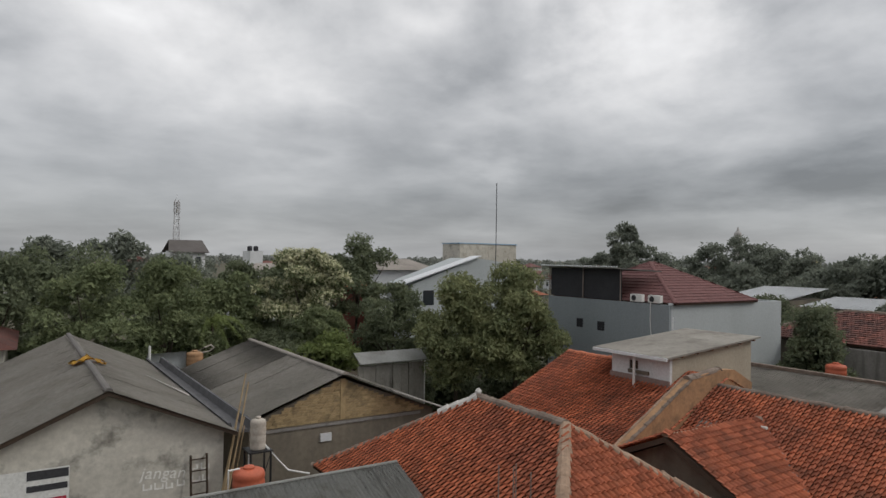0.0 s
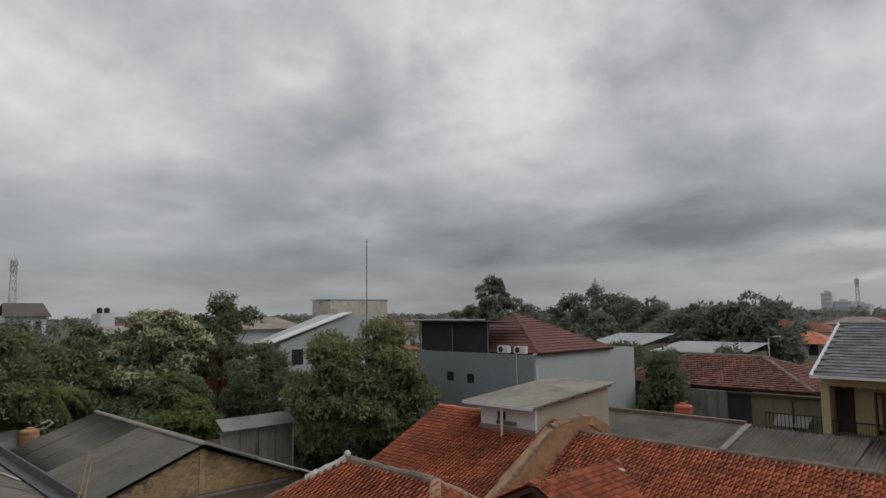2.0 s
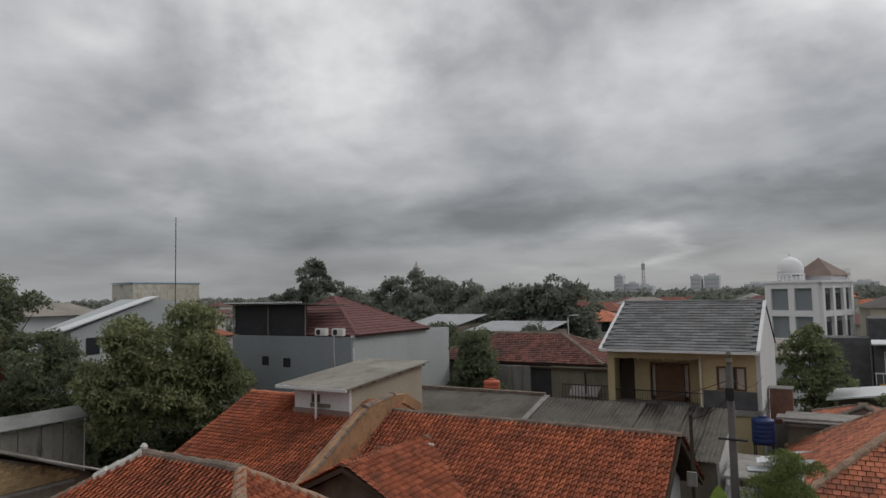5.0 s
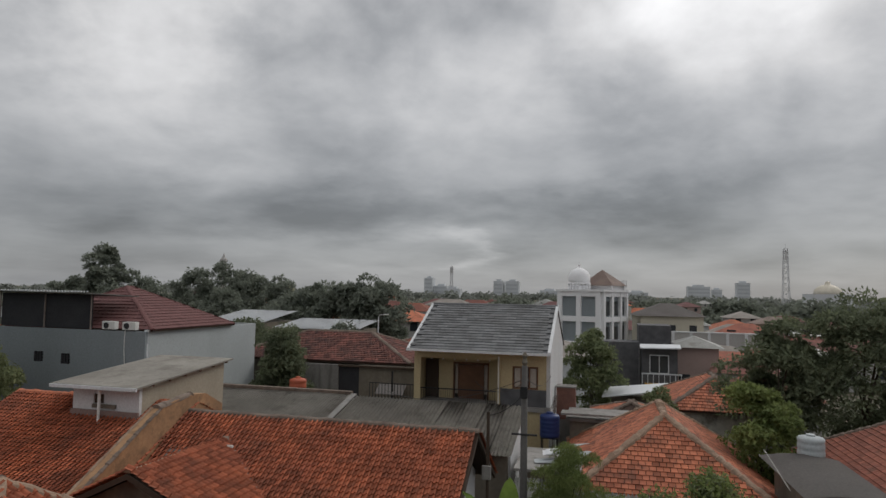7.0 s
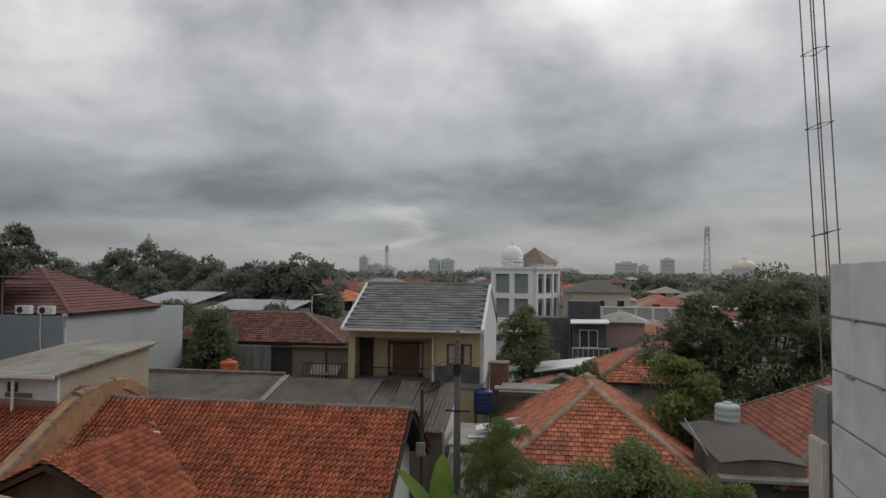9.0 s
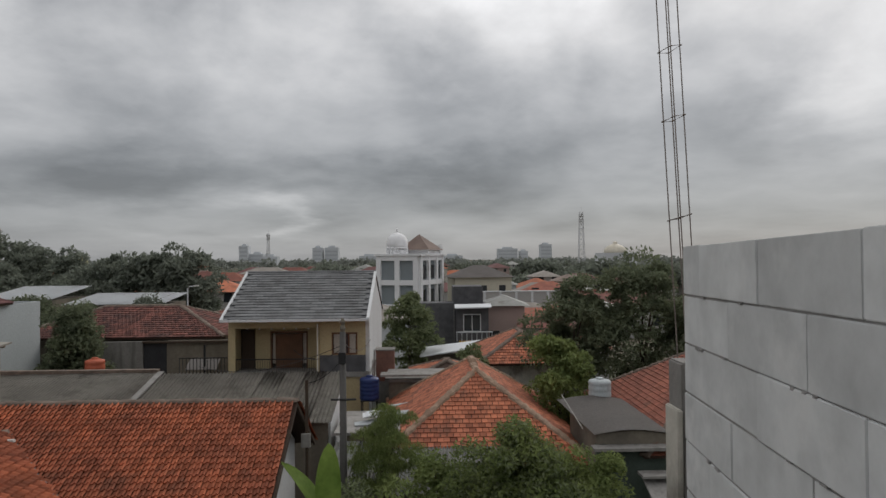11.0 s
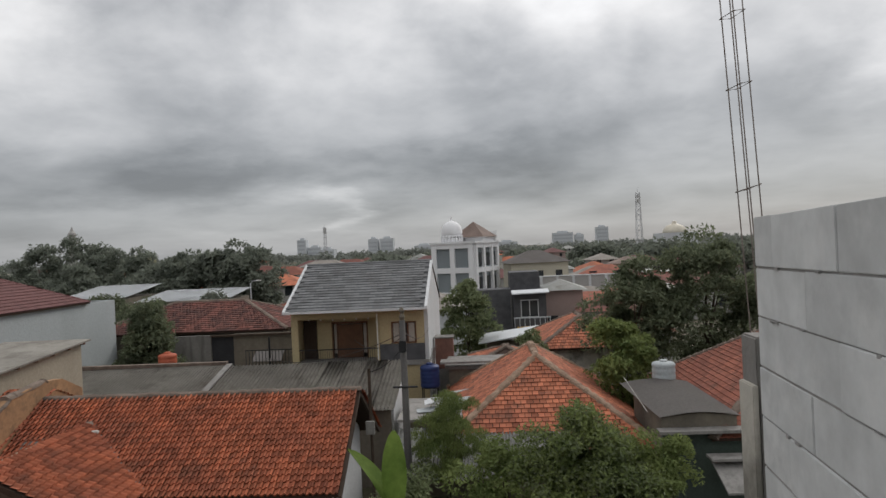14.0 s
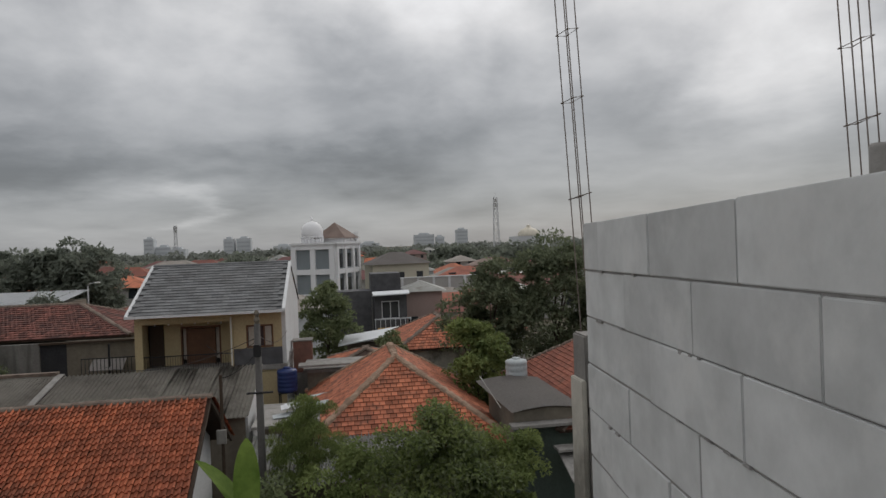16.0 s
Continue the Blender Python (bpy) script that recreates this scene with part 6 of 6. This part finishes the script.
tree(4.1, 19.0, 4.95, 0.8, 2.0, 1.8, M["leaf"], "rounded green star-fruit shrub below the wall", 58, 80, 300, 0.13, 0.55, 0.1, accent=M["leaf_bright"])
tree(6.0, 18.9, 4.75, 0.8, 1.2, 1.2, M["leaf_bright"], "fresh green shrub beside the round bush", 59, 45, 280, 0.12, 0.42, 0.08)
tree(2.1, 20.0, 3.9, 0.5, 1.6, 1.5, M["leaf_bright"], "green undergrowth shrub below the wall", 60, 40, 220, 0.15, 0.55, 0.08)
tree(-0.6, 19.8, 3.2, 0.2, 1.4, 1.3, M["leaf"], "green undergrowth shrub below the wall", 61, 40, 220, 0.15, 0.5, 0.08)
for k, (a, b, h, w) in enumerate(((-36, 27.5, 4.6, 2.6), (-38, 31.5, 5.2, 2.8), (-35.5, 35, 4.6, 2.5), (-41, 25, 5.0, 2.8), (-33.0, 29.5, 2.6, 2.2), (-33.5, 25.0, 2.4, 2.0), (-42, 35, 5.6, 3.0), (-33, 21.5, 2.4, 1.8), (-36, 14.5, 4.2, 2.0), (-40, 16.0, 5.6, 2.2), (-34.2, 6.0, 4.0, 1.8))):
    tree(a, b, h, 0.1, w, w, M["leaf_dark"], "low dark undergrowth in the yard behind", 200 + k, 40, 170, 0.3, 0.8, 0.08, name="shrub", category="shrub")
# feathery tree with hanging fronds
rng = np.random.default_rng(77)
ft = thing("feathery_tree", 0.55, 22.0, 0, label="feathery light green tree with fine hanging fronds", category="tree")
fc = crown_clumps(rng, 4.9, 2.2, 1.35, 1.2, 60, 0.35, 2.0)
part("trunk", trunk_mesh(rng, 4.9, 2.0, 0.06, fc, 9), M["bark"], ft, local=True, smooth=True)
v, f = leaf_cloud(rng, fc, 420, 0.10, 1.4, 0.22)
raw_part("crown", v, f, M["leaf_bright"], ft, local=True, kind="stuff")
rng = np.random.default_rng(78)
wood = []
for k in range(280):
    az = radians(rng.uniform(-40, 135))
    dist = rng.uniform(120, 520) ** 1.0
    x, y = dist * math.sin(az), dist * math.cos(az)
    a, b = 0.5195 * x - 0.8545 * y, 0.8545 * x + 0.5195 * y
    wood.append(((a, b, rng.uniform(1.5, 5.0)), rng.uniform(2.2, 5.0)))
for a0, b0, h, n, s in ((34.7, 178.7, 7.6, 16, 9), (52, 164, 7.2, 18, 10), (-24, 200, 7.4, 12, 8), (44, 170, 6.4, 16, 10), (20, 150, 5.2, 10, 9), (75, 160, 6.5, 18, 12)):
    for k in range(n):
        wood.append(((a0 + rng.uniform(-s, s), b0 + rng.uniform(-6, 6), h * rng.uniform(0.4, 0.95)), rng.uniform(2.4, 4.4)))
v, f = leaf_cloud(rng, wood, 130, 1.3, 0.2, 0.7)
# woods on the skyline, closing the ground off from the sky
rim = []
for k in range(1300):
    az = radians(rng.uniform(-42, 125))
    dist = rng.uniform(420, 900)
    x, y = dist * math.sin(az), dist * math.cos(az)
    rim.append(((0.5195 * x - 0.8545 * y, 0.8545 * x + 0.5195 * y, rng.uniform(2.0, 6.2)), rng.uniform(4.0, 6.5)))
vr, fr = leaf_cloud(rng, rim, 45, 3.2, 0.2, 0.7)
wd = thing("distant_woods", 0, 0, 0, label="dark tree crowns scattered among the far roofs", category="trees", kind="stuff")
raw_part("crowns", v, f, M["leaf_far_hazed"], wd, kind="stuff")
raw_part("skyline_crowns", vr, fr, M["leaf_skyline_hazed"], wd, kind="stuff")


def palm(a, b, height, n, length, label, seed, mat, stem=True):
    rng = random.Random(seed)
    t = thing("palm", a, b, 0, label=label, category="palm")
    part("trunk", rod((0, 0, 0), (0.1, 0.1, height), 0.14, sides=8, r2=0.09), M["bark"], t, local=True)
    for k in range(n):
        az, rise = 2 * math.pi * k / n + rng.uniform(-0.2, 0.2), rng.uniform(0.2, 1.2)
        bm = bmesh.new()
        prev = None
        for i in range(9):
            u = i / 8
            r = length * u
            c = Vector((math.cos(az) * r * 0.85, math.sin(az) * r * 0.85, height + rise * length * u * 0.8 - 0.9 * length * u * u))
            if prev is not None:
                rod(prev, c, 0.02, bm, 4)
                s = Vector((-math.sin(az), math.cos(az), 0))
                for sg in (-1, 1):
                    for q in (0.0, 0.33, 0.66):
                        o = prev.lerp(c, q)
                        tip = o + s * sg * length * 0.24 * (1 - 0.7 * u) + (c - prev) * 0.9 - Vector((0, 0, 0.12 * length))
                        wv = (c - prev).normalized() * 0.035
                        bm.faces.new([bm.verts.new(o - wv), bm.verts.new(o + wv), bm.verts.new(tip)])
            prev = c
        part("frond", bm, mat, t, local=True)
    return t


palm(-78.2, 9.2, 10.3, 12, 2.4, "far coconut palm above the dark trees", 1, M["leaf_far_hazed"])
palm(-38.5, 11.2, 5.6, 12, 2.3, "young palm with fine arching fronds", 2, M["leaf_bright"])
palm(-35.2, 13.6, 3.8, 12, 2.2, "young fan of bright arching fronds behind the roof ridge", 3, M["leaf_bright"])

# banana plants
bp = thing("banana_plant", -0.75, 18.4, 0, label="banana plant with large bright green leaves", category="banana plant")
part("stem", rod((0, 0, 0), (0, 0, 2.6), 0.12, sides=9, r2=0.08), M["banana"], bp, local=True)
for k, (az, L, lean, w, z0) in enumerate(((2.9, 2.2, 0.42, 0.34, 2.55), (1.5, 2.1, 0.08, 0.32, 2.75), (0.3, 1.5, 0.8, 0.3, 1.9), (-1.9, 1.5, 1.0, 0.32, 1.7), (4.0, 1.7, 0.95, 0.32, 1.9), (-0.6, 1.3, 0.7, 0.28, 1.6), (-1.2, 1.6, 0.5, 0.32, 1.9), (4.6, 1.5, 1.2, 0.3, 2.2))):
    bm = bmesh.new()
    rows = []
    for i in range(13):
        u = i / 12
        ang = lean * (0.35 + 1.1 * u)
        r = L * u
        c = Vector((math.cos(az) * r * math.sin(ang), math.sin(az) * r * math.sin(ang), z0 + r * math.cos(ang)))
        hw = w * (math.sin(math.pi * min(1, 0.06 + u * 0.94)) ** 0.6) + 0.01
        s = Vector((-math.sin(az), math.cos(az), 0))
        rows.append([bm.verts.new(c - s * hw + Vector((0, 0, 0.06))), bm.verts.new(c), bm.verts.new(c + s * hw + Vector((0, 0, 0.06)))])
    for r0, r1 in zip(rows, rows[1:]):
        for j in range(2):
            bm.faces.new((r0[j], r0[j + 1], r1[j + 1], r1[j]))
    part("leaf", bm, M["banana"], bp, local=True, smooth=True)

# ---- distant town ----
rng = random.Random(5)


def far_house(a, b, w, d, h, roof, wall, label, storeys=1):
    t = thing("far_house", a, b, 0, rng.uniform(-12, 12), label=label, category="house", group="houses of the distant town")
    part("wall", box(-w / 2, w / 2, -d / 2, d / 2, 0, h), wall, t, local=True)
    o = 0.5
    bm = bmesh.new()
    rr = min(w, d) / 2 * 0.9
    zr = h + 0.24 * min(w, d)
    cs = [(-w / 2 - o, -d / 2 - o, h), (w / 2 + o, -d / 2 - o, h), (w / 2 + o, d / 2 + o, h), (-w / 2 - o, d / 2 + o, h)]
    ps = [(-w / 2 + rr, 0, zr), (w / 2 - rr, 0, zr)] if w >= d else [(0, -d / 2 + rr, zr), (0, d / 2 - rr, zr)]
    v = [bm.verts.new(c) for c in cs + ps]
    quads = ((0, 1, 5, 4), (1, 2, 5), (2, 3, 4, 5), (3, 0, 4)) if w >= d else ((0, 1, 4), (1, 2, 5, 4), (2, 3, 5), (3, 0, 4, 5))
    for q in quads:
        bm.faces.new([v[i] for i in q])
    bm.faces.new([v[i] for i in (3, 2, 1, 0)])
    part("roof", bm, roof, t, local=True)
    n = max(2, int(w / 2.6))
    for s in range(storeys):
        for k in range(n):
            x = -w / 2 + (k + 0.5) * w / n
            z = s * 3.2 + 1.1
            part("window", box(x - 0.5, x + 0.5, -d / 2 - 0.05, -d / 2 + 0.05, z, z + 1.2), M["glass"], t, local=True)
    return t


ROOFS = [M["clay_flat"], M["dark_tile"], M["clay"], M["dark_tile"], M["asbestos"], M["asbestos"], M["zinc"], M["maroon"]]
WALLS = [M["far_pale"], M["far_pale"], M["far_grey_hazed"], M["far_pink"], M["beige"], M["plaster_old"]]
spots = []
for k in range(600):
    az = radians(rng.uniform(-36, 112))
    dist = 62 * (420 / 62) ** rng.random()
    x, y = 2.3 + dist * math.sin(az), -0.6 + dist * math.cos(az)
    a, b = 0.5195 * x - 0.8545 * y, 0.8545 * x + 0.5195 * y
    if any((a - p) ** 2 + (b - q) ** 2 < (9 + dist * 0.03) ** 2 for p, q in spots):
        continue
    if dist < 125 and math.degrees(az) < 52 and dist < 118:
        continue
    if -15 < a < 28 and b < 125:
        continue
    if len(spots) >= 130:
        break
    spots.append((a, b))
    two = rng.random() < 0.35
    h = rng.uniform(5.4, 6.6) if two else rng.uniform(3.0, 3.8)
    roof, wall = rng.choice(ROOFS), rng.choice(WALLS)
    far_house(a, b, rng.uniform(7, 13), rng.uniform(6, 10), h, roof, wall, "two-storey house in the distant town" if two else "low house in the distant town", 2 if two else 1)
# houses that can be told apart
far_house(-36.6, -2.6, 7.0, 7.6, 5.3, M["dark_tile"], M["plaster_old"], "old house with dark red tile roof", 1)
far_house(-27.5, 99.0, 6.5, 5.0, 6.6, M["clay_dark"], M["white_wall"], "white two-storey house with orange tile roof", 2)
far_house(18.0, 96.0, 8.0, 6.0, 4.6, M["asbestos"], M["far_pale"], "low pale house with grey sheet roof", 1)
far_house(9.7, 104.0, 8.6, 7.5, 6.7, M["stack_tile"], M["far_cream"], "cream two-storey house with brown tile roof", 2)
far_house(13.0, 78.0, 7.0, 5.0, 3.2, M["asbestos"], M["far_pink"], "low pink-grey house with sheet roof", 1)
far_house(9.6, 70.0, 4.0, 5.0, 4.8, M["zinc"], M["far_pink"], "narrow pale house beside the dark one", 1)
far_house(13.5, 66.0, 5.0, 5.0, 3.0, M["dark_tile"], M["far_pale"], "small low house with red tile roof", 1)
far_house(12.0, 54.0, 6.0, 6.0, 2.6, M["clay_dark"], M["far_pale"], "small low house with red tile roof", 1)
far_house(-2.5, 62.0, 5.0, 6.0, 4.2, M["asbestos"], M["far_grey_hazed"], "grey house with flat sheet roof", 1)
far_house(-25.3, 88.0, 7.0, 6.0, 5.6, M["clay_flat"], M["far_pale"], "pale house with bright orange tile roof", 2)
far_house(-16.5, 80.0, 6.0, 6.0, 5.8, M["dark_tile"], M["far_pale"], "pale house with open upper floor", 2)
far_house(-54.6, 28.5, 3.0, 3.5, 6.6, M["clay"], M["red_brown"], "red brick house between the trees", 1)
far_house(-63.7, 38.0, 5.0, 7.0, 8.2, M["asbestos"], M["far_grey_hazed"], "grey rendered house between the trees", 2)
far_house(-84.0, 29.5, 6.0, 8.0, 7.1, M["asbestos"], M["far_grey_hazed"], "long grey roofed house in the distance", 1)
tg = thing("far_house", -98.5, 22.4, 0, label="tall white house with dark brown gabled roof above the trees", category="house", group="houses of the distant town")
part("wall", box(-2.0, 2.0, -2.3, 2.3, 0, 10.0), M["white_wall"], tg, local=True)
part("roof", slab([(2.5, -2.75, 9.9), (2.5, 2.75, 9.9), (0.0, 2.3, 11.6), (0.0, -2.3, 11.6)], 0.15), M["stack_tile"], tg, local=True)
part("roof", slab([(-2.5, 2.75, 9.9), (-2.5, -2.75, 9.9), (0.0, -2.3, 11.6), (0.0, 2.3, 11.6)], 0.15), M["stack_tile"], tg, local=True)
for y in (-1.4, 0.0, 1.4):
    part("window", box(2.0, 2.06, y - 0.35, y + 0.35, 8.0, 9.2), M["glass"], tg, local=True)
part("balcony_rail", box(2.0, 2.9, -2.3, 2.3, 7.0, 7.2), M["white_wall"], tg, local=True)
# roofs crowded together beyond the tiled houses
for k in range(26):
    b = 72 + 3.4 * k + rng.uniform(-1.5, 1.5)
    a = 1.8 + (b - 1.8) * (0.12 + 0.055 * (k % 5) + rng.uniform(-0.015, 0.015))
    low = rng.random() < 0.65
    far_house(a, b, rng.uniform(4.5, 7.5), rng.uniform(4, 6.5), rng.uniform(2.6, 3.6) if low else rng.uniform(4.4, 5.6), rng.choice([M["asbestos"], M["zinc_pale"], M["clay_dark"], M["grey_brown_tile"], M["dark_tile"], M["zinc"]]),
              rng.choice(WALLS), "low house crowded among the far roofs" if low else "two-storey house crowded among the far roofs", 1 if low else 2)

wt = thing("white_block", -104, 34, 0, label="white building with two dark water tanks", category="building")
part("wall", box(-106, -102, 32.9, 34.9, 0, 10.2), M["white_wall"], wt)
for b in (33.4, 34.4):
    part("roof_tank", lathe([(0.35, 10.2), (0.4, 10.5), (0.4, 10.9), (0.15, 11.05)], -104, b, sides=12), M["black"], wt)


def lattice_tower(a, b, h, w0, w1, label, name="lattice_tower"):
    t = thing(name, a, b, 0, label=label, category="tower")
    for sa in (-1, 1):
        for sb in (-1, 1):
            part("leg", rod((sa * w0, sb * w0, 0), (sa * w1, sb * w1, h), 0.16, sides=5, r2=0.1), M["tower"], t, local=True)
    n = 12
    for k in range(n):
        u0, u1 = k / n, (k + 1) / n
        a0, a1 = w0 + (w1 - w0) * u0, w0 + (w1 - w0) * u1
        for s in (-1, 1):
            for p, q in (((-a0, s * a0), (a1, s * a1)), ((a0, s * a0), (-a1, s * a1)), ((s * a0, -a0), (s * a1, a1)), ((s * a0, a0), (s * a1, -a1))):
                part("brace", rod((*p, h * u0), (*q, h * u1), 0.1, sides=4), M["tower"], t, local=True)
    for z in (0.94, 0.86):
        for k in range(4):
            x, y = ((1.6, 0), (-1.6, 0), (0, 1.6), (0, -1.6))[k]
            part("antenna", box(x * 0.8 - 0.2, x * 0.8 + 0.2, y * 0.8 - 0.2, y * 0.8 + 0.2, h * z - 1.4, h * z + 1.0), M["far_pale"], t, local=True)
    part("lightning_rod", rod((0, 0, h), (0, 0, h + 3), 0.08, sides=5), M["tower"], t, local=True)
    return t


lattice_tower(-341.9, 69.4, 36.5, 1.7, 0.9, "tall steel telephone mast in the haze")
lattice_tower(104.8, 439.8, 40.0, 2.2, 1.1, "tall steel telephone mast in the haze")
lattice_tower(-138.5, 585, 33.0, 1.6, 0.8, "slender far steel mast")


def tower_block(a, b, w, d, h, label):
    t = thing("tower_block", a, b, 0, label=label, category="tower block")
    part("wall", box(-w / 2, w / 2, -d / 2, d / 2, 0, h), M["far_grey_hazed"], t, local=True)
    part("roof", box(-w / 4, w / 4, -d / 4, d / 4, h, h + 2), M["far_grey_hazed"], t, local=True)
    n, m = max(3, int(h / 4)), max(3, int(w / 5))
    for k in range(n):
        part("window_band", box(-w / 2 + 1, w / 2 - 1, -d / 2 - 0.15, -d / 2 + 0.1, k * 4 + 1.2, k * 4 + 2.8), M["far_window_hazed"], t, local=True)


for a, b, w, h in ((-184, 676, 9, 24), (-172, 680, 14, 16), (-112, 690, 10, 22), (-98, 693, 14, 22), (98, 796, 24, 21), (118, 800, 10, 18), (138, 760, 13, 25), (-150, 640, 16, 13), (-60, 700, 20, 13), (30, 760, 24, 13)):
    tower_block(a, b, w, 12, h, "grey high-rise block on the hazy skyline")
mn = thing("minaret", -79.3, 127.7, 0, label="white minaret top above the tree row", category="minaret")
part("shaft", lathe([(0.8, 0), (0.8, 13.5), (1.2, 13.7), (1.2, 14.2), (0.6, 14.3), (0.6, 15.2)], 0, 0, sides=12), M["far_pale"], mn, local=True)
part("cap", lathe([(0.75, 15.2), (0.7, 15.7), (0.3, 16.2), (0.05, 17.0)], 0, 0, sides=12), M["far_pale"], mn, local=True)
yg = thing("green_block", -78, 151.6, 0, label="pale yellow-green narrow block among trees", category="building")
part("wall", box(-2, 2, -3, 3, 0, 10.8), M["leaf_cream"], yg, local=True)
gd = thing("gold_dome_hall", 84.5, 290, 0, label="far hall with pale gold dome", category="hall")
part("wall", box(-7, 7, -8, 8, 0, 11.5), M["far_grey_hazed"], gd, local=True)
part("dome", lathe([(5.0, 11.5), (4.8, 13.0), (3.4, 14.4), (1.6, 15.2), (1.0, 15.4), (1.0, 16.2), (0.1, 16.6)], 0, 0, sides=24), M["gold"], gd, local=True, smooth=True)
